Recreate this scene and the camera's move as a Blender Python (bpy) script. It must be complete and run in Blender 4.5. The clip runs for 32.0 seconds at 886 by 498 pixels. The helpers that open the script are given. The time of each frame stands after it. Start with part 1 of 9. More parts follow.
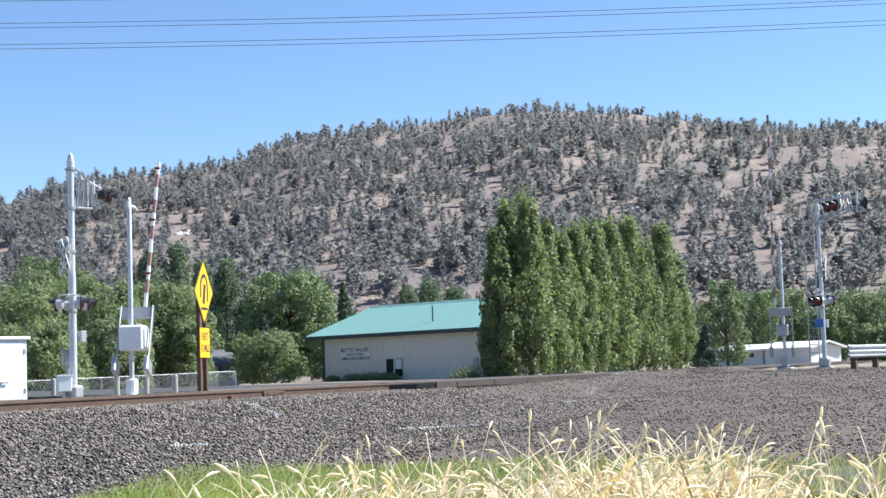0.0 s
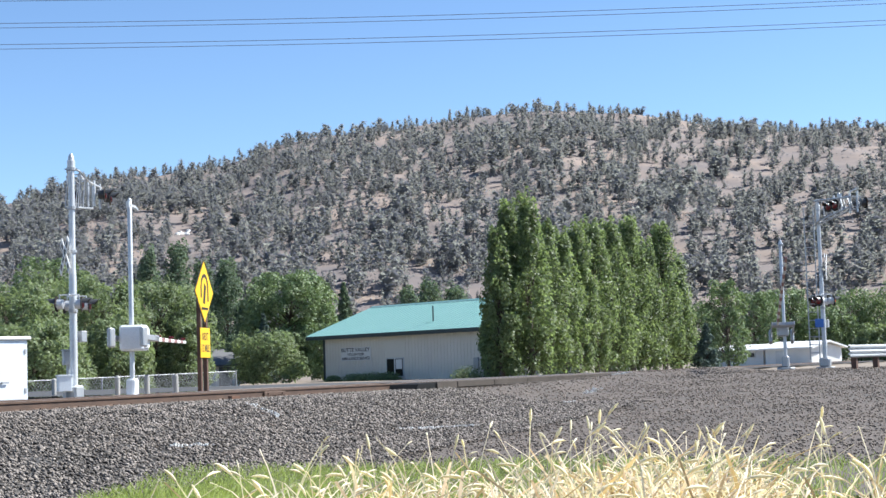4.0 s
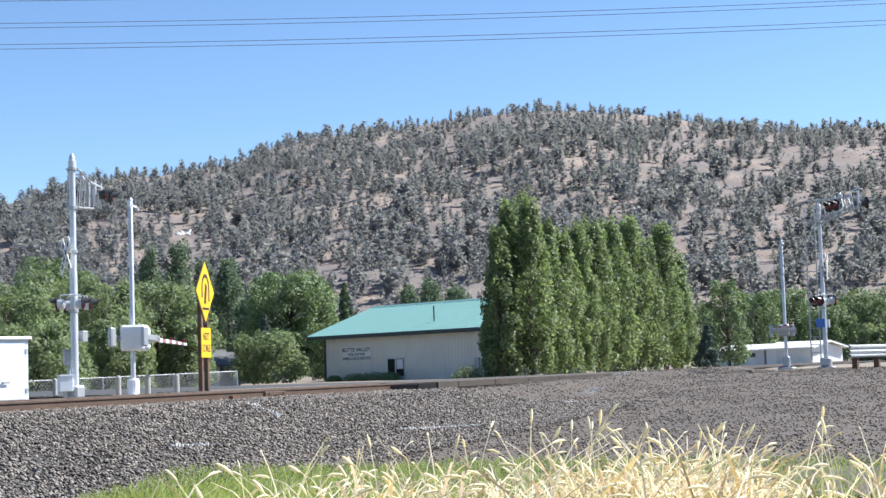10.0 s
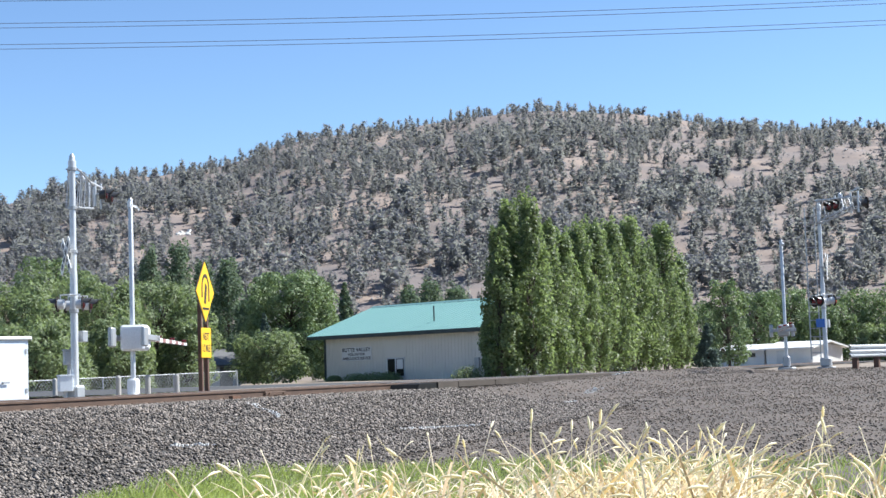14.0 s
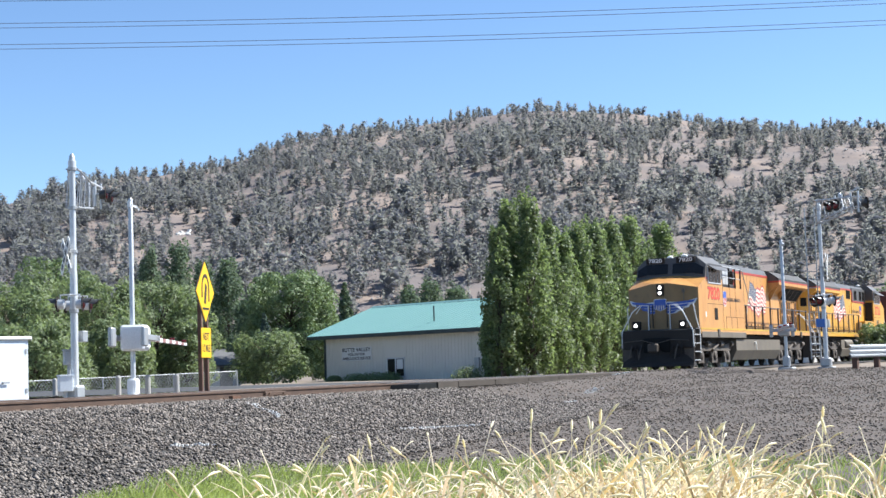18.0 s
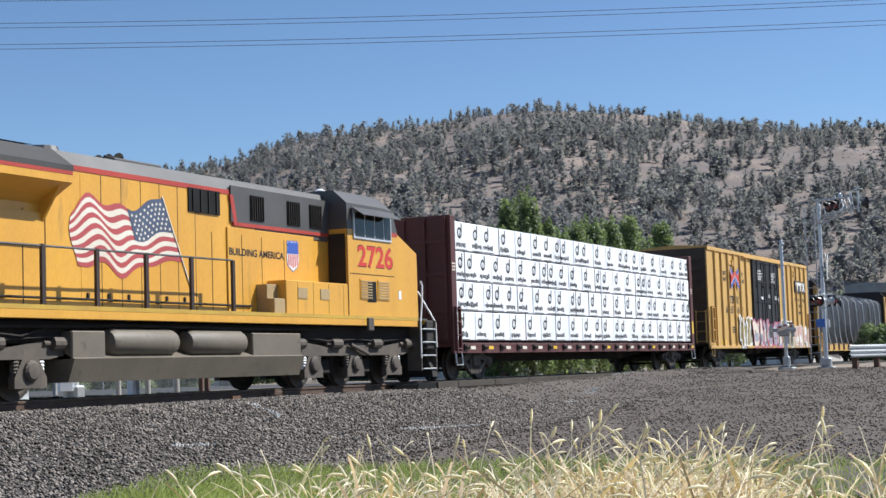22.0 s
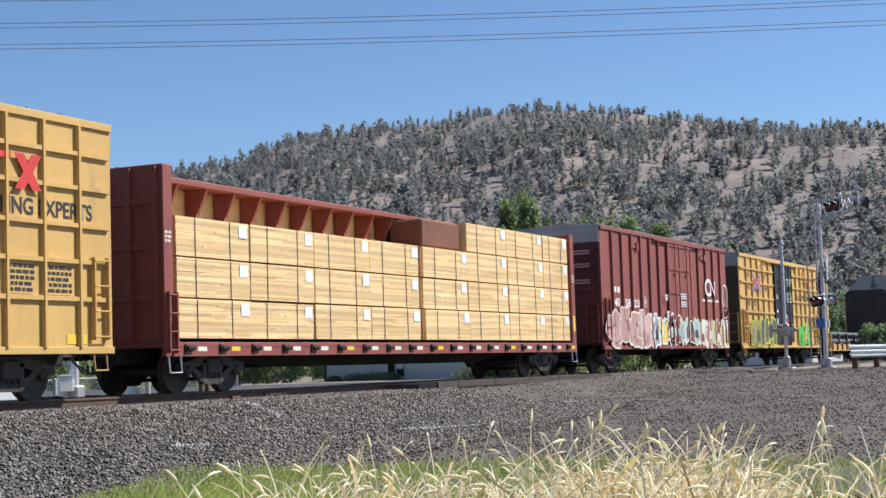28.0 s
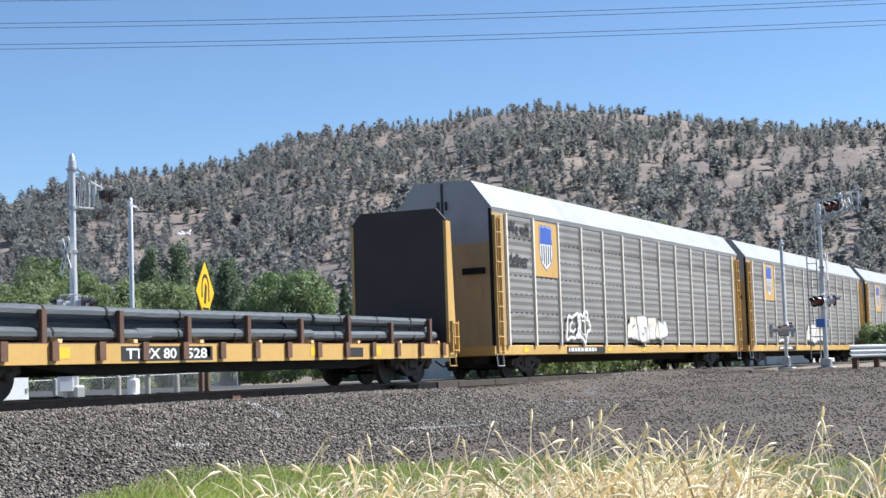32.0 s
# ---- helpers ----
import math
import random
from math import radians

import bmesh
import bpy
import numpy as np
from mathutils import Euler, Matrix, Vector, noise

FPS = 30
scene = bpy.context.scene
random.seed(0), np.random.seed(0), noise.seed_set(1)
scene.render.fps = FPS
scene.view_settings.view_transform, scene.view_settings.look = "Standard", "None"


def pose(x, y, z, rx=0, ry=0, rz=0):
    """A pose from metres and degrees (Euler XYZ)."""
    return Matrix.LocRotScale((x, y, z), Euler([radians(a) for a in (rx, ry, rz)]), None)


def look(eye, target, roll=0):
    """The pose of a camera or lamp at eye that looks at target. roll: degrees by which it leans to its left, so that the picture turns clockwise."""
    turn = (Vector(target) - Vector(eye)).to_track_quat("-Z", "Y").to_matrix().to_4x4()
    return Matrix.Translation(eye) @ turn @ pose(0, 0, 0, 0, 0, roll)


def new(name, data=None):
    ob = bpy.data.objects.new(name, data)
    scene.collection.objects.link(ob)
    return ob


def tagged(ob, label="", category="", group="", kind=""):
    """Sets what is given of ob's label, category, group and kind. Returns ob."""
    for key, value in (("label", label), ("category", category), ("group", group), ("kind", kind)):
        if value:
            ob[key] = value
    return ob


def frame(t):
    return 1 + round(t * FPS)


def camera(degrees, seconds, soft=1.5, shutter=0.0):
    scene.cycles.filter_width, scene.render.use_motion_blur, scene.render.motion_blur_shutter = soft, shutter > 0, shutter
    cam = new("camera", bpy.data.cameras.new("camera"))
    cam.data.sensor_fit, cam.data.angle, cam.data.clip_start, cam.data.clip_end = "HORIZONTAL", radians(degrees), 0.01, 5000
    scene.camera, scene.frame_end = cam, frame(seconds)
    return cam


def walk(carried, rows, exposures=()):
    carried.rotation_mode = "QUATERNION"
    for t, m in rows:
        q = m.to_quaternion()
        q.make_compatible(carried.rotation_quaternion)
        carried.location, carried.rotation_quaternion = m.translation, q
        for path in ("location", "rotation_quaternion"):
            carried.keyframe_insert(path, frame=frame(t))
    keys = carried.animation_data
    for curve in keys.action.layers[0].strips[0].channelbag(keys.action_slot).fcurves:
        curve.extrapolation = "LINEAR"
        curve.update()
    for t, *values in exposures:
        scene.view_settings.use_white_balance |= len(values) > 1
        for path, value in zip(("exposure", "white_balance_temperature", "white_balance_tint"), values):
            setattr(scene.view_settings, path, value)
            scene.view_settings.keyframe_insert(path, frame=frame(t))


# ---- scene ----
# The track runs along x, rail heads at z = 0; the train comes from +x. The camera stands south of it on a tripod.
EYE = (0.0, -19.40, 0.336)
AZ, TILT, ROLL = 64.604, 4.357, -1.836


def view(az, tilt, roll):
    """A pose that looks along the azimuth az (degrees from +y towards +x), raised by tilt."""
    a, e = radians(az), radians(tilt)
    way = Vector((math.sin(a) * math.cos(e), math.cos(a) * math.cos(e), math.sin(e)))
    return look(EYE, Vector(EYE) + way, roll)


cam = camera(31.55, 32.0, soft=1.5)
walk(cam, [(0.0, view(AZ + 0.05, TILT, ROLL)), (3.0, view(AZ + 0.05, TILT, ROLL)), (5.5, view(AZ, TILT, ROLL)), (28.0, view(AZ, TILT, ROLL)), (32.0, view(AZ, TILT, ROLL))],
     exposures=[(0.0, 1.12, 5950, 9), (19.0, 1.12, 5950, 9), (20.0, 1.05, 5950, 9), (21.0, 0.68, 5950, 9), (22.0, 0.55, 5950, 9), (23.0, 0.35, 5950, 9), (24.0, 0.24, 5950, 9), (24.5, 0.54, 5950, 9), (25.0, 0.62, 5950, 9), (28.0, 0.6, 5950, 9), (29.0, 0.48, 5950, 9), (30.0, 0.67, 5950, 9), (31.3, 0.79, 5950, 9), (32.0, 0.85, 5950, 9)])

SUN_AZ, SUN_EL = 138.0, 46.0
world = bpy.data.worlds.new("sky")
scene.world = world
world.use_nodes = True
_nt = world.node_tree
_sky = _nt.nodes.new("ShaderNodeTexSky")
_sky.sky_type = "NISHITA"
_sky.sun_disc = False
_sky.sun_elevation, _sky.sun_rotation = radians(SUN_EL), radians(SUN_AZ)
_sky.altitude, _sky.air_density, _sky.dust_density, _sky.ozone_density = 1400, 1.0, 0.05, 3.5
_bg = _nt.nodes["Background"]
_bg.inputs["Strength"].default_value = 0.078
_nt.links.new(_sky.outputs[0], _bg.inputs["Color"])
_sun = bpy.data.lights.new("sun", "SUN")
_sun.energy, _sun.angle, _sun.color = 4.9, radians(0.53), (1.0, 0.95, 0.86)
sun = new("sun", _sun)
_a, _e = radians(SUN_AZ), radians(SUN_EL)
sun.matrix_basis = look((math.sin(_a) * math.cos(_e) * 100, math.cos(_a) * math.cos(_e) * 100, math.sin(_e) * 100), (0, 0, 0))
# ---- materials ----
def mat(name, base, second=None, rough=0.7, metal=0.0, scale=3.0, amount=0.5, fine=40.0, bump=0.15, grime=0.0, grime_col=(0.06, 0.05, 0.04), stretch=(1, 1, 1), island=0.0, obrand=0.0, spec=0.5, through_light=0.0, glow=None):
    """A procedural surface: two colours mixed by a large noise, fine grain in the colour and the relief, grime in blotches."""
    m = bpy.data.materials.new(name)
    m.use_nodes = True
    nt = m.node_tree
    n, l = nt.nodes, nt.links
    p = n["Principled BSDF"]
    p.inputs["Roughness"].default_value, p.inputs["Metallic"].default_value = rough, metal
    p.inputs["Specular IOR Level"].default_value = spec
    tc = n.new("ShaderNodeTexCoord")
    mp = n.new("ShaderNodeMapping")
    mp.inputs["Scale"].default_value = stretch
    l.new(tc.outputs["Object"], mp.inputs["Vector"])

    def noise_tex(s, detail, out="Fac"):
        t = n.new("ShaderNodeTexNoise")
        t.inputs["Scale"].default_value, t.inputs["Detail"].default_value = s, detail
        l.new(mp.outputs[0], t.inputs["Vector"])
        return t.outputs[out]

    def mix(a, b, fac, mode="MIX"):
        x = n.new("ShaderNodeMix")
        x.data_type, x.blend_type = "RGBA", mode
        for sock, v in ((x.inputs[6], a), (x.inputs[7], b), (x.inputs[0], fac)):
            if isinstance(v, (int, float)):
                sock.default_value = v
            elif isinstance(v, tuple):
                sock.default_value = (*v, 1)
            else:
                l.new(v, sock)
        return x.outputs[2]

    def ramp(v, lo, hi):
        r = n.new("ShaderNodeMapRange")
        r.inputs["From Min"].default_value, r.inputs["From Max"].default_value = lo, hi
        l.new(v, r.inputs["Value"])
        return r.outputs[0]

    second = second or tuple(c * 0.7 for c in base)
    big, small = noise_tex(scale, 4), noise_tex(fine, 3)
    col = mix(base, second, ramp(big, 0.5 - 0.25 / max(amount, 0.05) * 0.5, 0.5 + 0.25 / max(amount, 0.05) * 0.5))
    col = mix(col, mix((0.7, 0.7, 0.7), (1.25, 1.25, 1.25), small), 0.6, "MULTIPLY")
    if grime:
        g = ramp(noise_tex(scale * 2.3, 6), 0.72 - grime * 0.4, 0.8)
        col = mix(col, grime_col, g)
    if island or obrand:
        src = n.new("ShaderNodeNewGeometry").outputs["Random Per Island"] if island else n.new("ShaderNodeObjectInfo").outputs["Random"]
        k = island or obrand
        col = mix(col, mix((1 - k,) * 3, (1 + k,) * 3, src), 1.0, "MULTIPLY")
    l.new(col, p.inputs["Base Color"])
    if bump:
        b = n.new("ShaderNodeBump")
        b.inputs["Strength"].default_value, b.inputs["Distance"].default_value = bump, 0.02
        l.new(small, b.inputs["Height"])
        l.new(b.outputs[0], p.inputs["Normal"])
    if through_light:
        tr = n.new("ShaderNodeBsdfTranslucent")
        ms = n.new("ShaderNodeMixShader")
        ms.inputs[0].default_value = through_light
        l.new(mix(col, (1.5, 1.55, 1.1), 1.0, "MULTIPLY"), tr.inputs["Color"])
        l.new(p.outputs[0], ms.inputs[1])
        l.new(tr.outputs[0], ms.inputs[2])
        l.new(ms.outputs[0], n["Material Output"].inputs["Surface"])
    if glow:
        p.inputs["Emission Color"].default_value = (*glow[:3], 1)
        p.inputs["Emission Strength"].default_value = glow[3]
    return m


M_DIRT = mat("dry dirt", (0.26, 0.21, 0.16), (0.17, 0.14, 0.11), 0.95, scale=0.25, fine=14, bump=0.5)
M_PANEL = mat("dusty crossing panel", (0.10, 0.085, 0.072), (0.065, 0.056, 0.048), 0.95, scale=1.2, fine=30, bump=0.4, spec=0.1)
# bed under the loose stones, coloured dark so their gaps look shaded
M_BALLAST_SHADE = mat("crushed stone", (0.06, 0.055, 0.05), (0.035, 0.032, 0.03), 0.9, scale=1.2, fine=26, bump=1.0)
M_STONE = mat("loose stone", (0.212, 0.182, 0.156), (0.115, 0.098, 0.084), 0.85, scale=2.0, fine=30, bump=0.3, island=0.9)
M_GRAVEL = mat("brown gravel stones", (0.205, 0.166, 0.135), (0.135, 0.112, 0.092), 0.9, scale=2.0, fine=30, bump=0.3, island=0.6)
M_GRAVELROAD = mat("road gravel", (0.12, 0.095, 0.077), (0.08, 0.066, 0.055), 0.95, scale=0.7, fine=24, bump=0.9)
M_ASPHALT = mat("asphalt", (0.07, 0.068, 0.066), (0.05, 0.05, 0.05), 0.9, scale=0.8, fine=60, bump=0.3)
M_HILL = mat("hill soil", (0.265, 0.205, 0.165), (0.165, 0.14, 0.132), 0.95, scale=0.045, fine=0.35, bump=0.0, stretch=(1.0, 0.45, 1.0), amount=0.8)
M_RAIL = mat("rusty rail steel", (0.135, 0.083, 0.056), (0.08, 0.052, 0.038), 0.7, 0.3, scale=2.5, fine=50, bump=0.2)
M_RAILTOP = mat("polished rail head", (0.42, 0.40, 0.38), (0.3, 0.28, 0.26), 0.35, 0.9, scale=2.0, fine=50, bump=0.05)
M_TIE = mat("weathered tie wood", (0.12, 0.09, 0.07), (0.07, 0.055, 0.045), 0.9, scale=3, fine=30, bump=0.5)
M_CONCRETE = mat("concrete", (0.42, 0.40, 0.37), (0.30, 0.29, 0.27), 0.9, scale=1.5, fine=40, bump=0.3)
M_BARK = mat("bark", (0.13, 0.10, 0.075), (0.07, 0.055, 0.045), 0.95, scale=4, fine=25, bump=0.8)
# lighter and bluer than juniper, so the colour itself carries distance haze
M_JUNIPER_HAZE = mat("juniper foliage with haze tint", (0.238, 0.236, 0.278), (0.195, 0.195, 0.236), 0.95, scale=0.05, fine=1.2, bump=0.0, island=0.06, spec=0.1, through_light=0.6)
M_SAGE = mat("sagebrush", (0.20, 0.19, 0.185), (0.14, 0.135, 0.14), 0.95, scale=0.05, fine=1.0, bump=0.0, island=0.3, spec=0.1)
M_POPLAR = mat("poplar leaves", (0.19, 0.235, 0.11), (0.14, 0.18, 0.085), 0.5, scale=0.5, fine=6, bump=0.0, island=0.3, through_light=0.55)
M_LEAF = mat("broad leaves", (0.175, 0.23, 0.105), (0.135, 0.185, 0.085), 0.6, scale=0.5, fine=6, bump=0.0, island=0.4, through_light=0.28)
M_WILLOW = mat("pale green leaves", (0.205, 0.25, 0.13), (0.17, 0.21, 0.108), 0.65, scale=0.5, fine=6, bump=0.0, island=0.4, through_light=0.4)
M_SPRUCE = mat("blue spruce needles", (0.12, 0.16, 0.14), (0.08, 0.11, 0.10), 0.8, scale=0.7, fine=8, bump=0.0, island=0.35, through_light=0.3)
M_DARKFIR = mat("dark conifer needles", (0.13, 0.175, 0.11), (0.10, 0.14, 0.085), 0.8, scale=0.7, fine=8, bump=0.0, island=0.4, through_light=0.35)
M_STRAW = mat("straw grass", (0.88, 0.79, 0.62), (0.68, 0.56, 0.40), 0.6, scale=3, fine=30, bump=0.0, island=0.2, through_light=0.32)
M_BLADE = mat("tan grass blades", (0.62, 0.47, 0.28), (0.42, 0.29, 0.15), 0.6, scale=3, fine=30, bump=0.0, island=0.3, through_light=0.3)
M_SEED = mat("pale seed heads", (0.88, 0.82, 0.66), (0.78, 0.69, 0.48), 0.7, scale=6, fine=60, bump=0.3, island=0.15, through_light=0.25)
M_GREENGRASS = mat("green grass", (0.36, 0.42, 0.11), (0.27, 0.33, 0.09), 0.7, scale=1.5, fine=20, bump=0.0, island=0.35, through_light=0.3)
M_YELLOW = mat("locomotive yellow", (0.59, 0.30, 0.088), (0.46, 0.218, 0.06), 0.42, scale=1.6, fine=35, bump=0.05, grime=0.34, grime_col=(0.25, 0.14, 0.06), stretch=(1.4, 1.4, 0.3))
M_YELLOW2 = mat("clean locomotive yellow", (0.69, 0.36, 0.045), (0.60, 0.30, 0.04), 0.38, scale=0.9, fine=35, bump=0.05, grime=0.2, grime_col=(0.34, 0.2, 0.06), stretch=(1.4, 1.4, 0.3))
# soiled yellow of the nose front, darkened so the colour holds its shade
M_NOSE_SHADE = mat("soiled nose front with its shade", (0.27, 0.175, 0.075), (0.21, 0.135, 0.06), 0.6, scale=1.4, fine=40, bump=0.1, grime=0.35, grime_col=(0.16, 0.10, 0.05))
M_VENT = mat("dusty black mesh", (0.055, 0.048, 0.042), (0.035, 0.031, 0.028), 0.9, scale=3, fine=60, bump=0.2, spec=0.1)
M_SOOT = mat("sooty roof", (0.06, 0.056, 0.053), (0.035, 0.032, 0.03), 0.7, scale=0.9, fine=25, bump=0.1)
M_PILOT = mat("dusty black pilot", (0.03, 0.024, 0.02), (0.018, 0.015, 0.013), 0.85, scale=1.3, fine=20, bump=0.2, grime=0.15, grime_col=(0.07, 0.055, 0.04))
M_GREYPAINT = mat("locomotive grey", (0.098, 0.092, 0.087), (0.06, 0.056, 0.053), 0.5, scale=1.0, fine=30, bump=0.05, grime=0.2)
M_TANK = mat("dusty fuel tank", (0.172, 0.142, 0.103), (0.118, 0.098, 0.073), 0.6, scale=1.5, fine=25, bump=0.1, grime=0.25)
M_TRUCKGREY = mat("dusty grey truck", (0.118, 0.093, 0.071), (0.06, 0.048, 0.039), 0.75, scale=2.0, fine=25, bump=0.2, grime=0.25)
M_RED = mat("red stripe", (0.45, 0.05, 0.03), (0.33, 0.04, 0.025), 0.5, scale=1.0, fine=30, bump=0.0)
M_BLACK = mat("black underframe", (0.022, 0.019, 0.017), (0.042, 0.035, 0.03), 0.85, scale=1.5, fine=25, bump=0.2, spec=0.2)
M_DARK = mat("dark recess", (0.012, 0.012, 0.012), (0.02, 0.02, 0.02), 0.8, scale=2, fine=25, bump=0.1, spec=0.12)
M_HOOD = mat("black lamp hood", (0.05, 0.05, 0.05), (0.035, 0.035, 0.035), 0.4, scale=3, fine=40, bump=0.05)
M_FADEDRED = mat("faded red tape", (0.30, 0.16, 0.145), (0.24, 0.13, 0.12), 0.5, scale=3, fine=30, bump=0.0)
M_BLUEPLATE = mat("blue enamel plate", (0.05, 0.16, 0.50), (0.04, 0.13, 0.42), 0.4, scale=3, fine=30, bump=0.0)
M_SILLYEL = mat("soiled yellow stripe", (0.56, 0.36, 0.045), (0.42, 0.25, 0.04), 0.55, scale=1.5, fine=30, bump=0.0, grime=0.25, grime_col=(0.2, 0.12, 0.05))
M_LIME = mat("lime spray", (0.50, 0.50, 0.06), (0.42, 0.42, 0.05), 0.6, scale=2.0, fine=30, bump=0.0)
M_RACKEND = mat("soiled rack end", (0.46, 0.33, 0.16), (0.33, 0.23, 0.11), 0.6, scale=1.5, fine=30, bump=0.08, grime=0.3, grime_col=(0.2, 0.14, 0.08), stretch=(1.4, 1.4, 0.3))
M_WHEEL = mat("brown wheel steel", (0.09, 0.072, 0.057), (0.05, 0.041, 0.034), 0.65, 0.4, scale=3, fine=30, bump=0.2)
M_WHITE = mat("white paint", (0.78, 0.77, 0.75), (0.68, 0.67, 0.64), 0.55, scale=1.0, fine=30, bump=0.05)
M_SILVER = mat("aluminium paint", (0.62, 0.63, 0.64), (0.5, 0.51, 0.52), 0.45, 0.35, scale=1.5, fine=30, bump=0.05)
M_SIGWHITE = mat("white signal enamel", (0.80, 0.80, 0.80), (0.70, 0.70, 0.71), 0.45, scale=1.5, fine=30, bump=0.03, grime=0.08, grime_col=(0.5, 0.48, 0.45))
M_GALV = mat("galvanised steel", (0.45, 0.46, 0.47), (0.36, 0.37, 0.38), 0.5, 0.6, scale=3.0, fine=40, bump=0.08)
M_GLASS = mat("dark window glass", (0.012, 0.014, 0.016), (0.02, 0.022, 0.025), 0.12, scale=1.0, fine=5, bump=0.0, spec=0.25)
M_BOXYEL = mat("boxcar yellow", (0.60, 0.37, 0.11), (0.50, 0.30, 0.085), 0.55, scale=0.7, fine=30, bump=0.08, grime=0.3, grime_col=(0.34, 0.22, 0.09), stretch=(1.4, 1.4, 0.3))
M_BOXRED = mat("boxcar brown red", (0.26, 0.065, 0.045), (0.20, 0.05, 0.04), 0.6, scale=0.7, fine=30, bump=0.08, grime=0.2, grime_col=(0.12, 0.04, 0.03))
# maroon deepened so that car ends carry their shade in the colour
M_MAROON = mat("maroon darkened for shaded ends", (0.105, 0.03, 0.026), (0.07, 0.022, 0.02), 0.6, scale=0.8, fine=30, bump=0.08, grime=0.2)
M_DOORBLACK = mat("black door paint", (0.016, 0.017, 0.019), (0.028, 0.028, 0.03), 0.6, scale=1.0, fine=30, bump=0.08, spec=0.25)
# dirt plus the shade of ends turned from the sun, in one colour
M_DIRTYSHADE_END = mat("sooty car end, darkened for shade", (0.10, 0.07, 0.04), (0.055, 0.042, 0.03), 0.75, scale=0.8, fine=30, bump=0.1, grime=0.25)
M_ROOFZINC = mat("zinc boxcar roof", (0.40, 0.40, 0.39), (0.28, 0.27, 0.26), 0.5, 0.5, scale=1.0, fine=30, bump=0.1, grime=0.15)
M_LUMBER = mat("sawn pine lumber", (0.80, 0.57, 0.29), (0.67, 0.44, 0.20), 0.8, scale=1.5, fine=22, bump=0.35, stretch=(0.25, 3, 3), island=0.22)
M_OSB = mat("brown packed lumber", (0.20, 0.075, 0.035), (0.13, 0.05, 0.03), 0.85, scale=1.5, fine=22, bump=0.3)
M_WRAP = mat("white lumber wrap", (0.86, 0.86, 0.87), (0.78, 0.79, 0.81), 0.45, scale=1.6, fine=2.5, bump=0.5, island=0.06)
M_TARP = mat("black tarpaulin", (0.012, 0.012, 0.013), (0.022, 0.022, 0.024), 0.48, scale=1.6, fine=5, bump=1.0, spec=0.28)
M_STRAP = mat("pale strap", (0.88, 0.88, 0.87), (0.80, 0.80, 0.79), 0.6, scale=3, fine=30, bump=0.0)
M_STEELBAR = mat("bundled steel bar", (0.12, 0.135, 0.145), (0.07, 0.08, 0.09), 0.6, 0.4, scale=1.0, fine=30, bump=0.6, stretch=(0.15, 6, 6))
M_RUST = mat("rusted deck", (0.17, 0.085, 0.05), (0.10, 0.055, 0.035), 0.85, scale=2, fine=30, bump=0.4)
M_RACK = mat("galvanised rack panel", (0.33, 0.31, 0.28), (0.20, 0.183, 0.162), 0.5, 0.4, scale=0.6, fine=30, bump=0.05, grime=0.3, grime_col=(0.15, 0.13, 0.105), stretch=(0.35, 1, 3.5))
M_RACKROOF = mat("pale rack roof", (0.34, 0.34, 0.34), (0.26, 0.26, 0.26), 0.5, 0.3, scale=0.8, fine=30, bump=0.08)
# brown with the bulkheads' shade mixed into it; stanchions share it
M_BULK = mat("brown paint darkened for shade", (0.045, 0.026, 0.022), (0.024, 0.015, 0.014), 0.6, scale=0.8, fine=30, bump=0.1)
M_BLUE = mat("blue marking", (0.05, 0.11, 0.43), (0.04, 0.09, 0.36), 0.5, scale=1.5, fine=30, bump=0.0)
M_FLAGRED = mat("faded flag red", (0.44, 0.075, 0.075), (0.36, 0.06, 0.06), 0.55, scale=1.5, fine=30, bump=0.0)
M_FLAGWHITE = mat("faded flag white", (0.74, 0.68, 0.58), (0.66, 0.58, 0.46), 0.55, scale=1.5, fine=30, bump=0.0)
M_FLAGBLUE = mat("faded flag blue", (0.075, 0.095, 0.15), (0.05, 0.065, 0.115), 0.55, scale=1.5, fine=30, bump=0.0)
M_INK = mat("black lettering", (0.02, 0.018, 0.016), (0.03, 0.026, 0.024), 0.6, scale=3, fine=30, bump=0.0)
M_NUMRED = mat("red lettering", (0.60, 0.04, 0.03), (0.5, 0.035, 0.025), 0.5, scale=3, fine=30, bump=0.0)
M_SIGNYEL = mat("yellow road sign", (0.85, 0.50, 0.01), (0.78, 0.45, 0.01), 0.4, scale=2, fine=30, bump=0.0)
M_POST = mat("brown wood post", (0.14, 0.075, 0.05), (0.09, 0.05, 0.035), 0.85, scale=3, fine=30, bump=0.4, stretch=(4, 4, 0.6))
M_TEALROOF = mat("teal metal roof", (0.23, 0.40, 0.37), (0.20, 0.37, 0.335), 0.42, 0.15, scale=0.5, fine=20, bump=0.03)
M_CREAM = mat("cream metal siding", (0.73, 0.69, 0.61), (0.67, 0.63, 0.55), 0.6, scale=0.6, fine=20, bump=0.05)
M_DARKTRIM = mat("dark trim", (0.03, 0.045, 0.045), (0.04, 0.055, 0.055), 0.6, scale=2, fine=30, bump=0.05)
M_SHINGLE = mat("grey shingle", (0.15, 0.15, 0.15), (0.11, 0.11, 0.11), 0.9, scale=1.5, fine=20, bump=0.4)
M_LENSRED = mat("red signal lens", (0.16, 0.012, 0.012), (0.12, 0.01, 0.01), 0.25, scale=5, fine=40, bump=0.0)
M_LENSLIT = mat("lit red signal lens", (0.5, 0.02, 0.015), (0.5, 0.02, 0.015), 0.25, scale=5, fine=40, bump=0.0, glow=(1.0, 0.05, 0.03, 0.9))
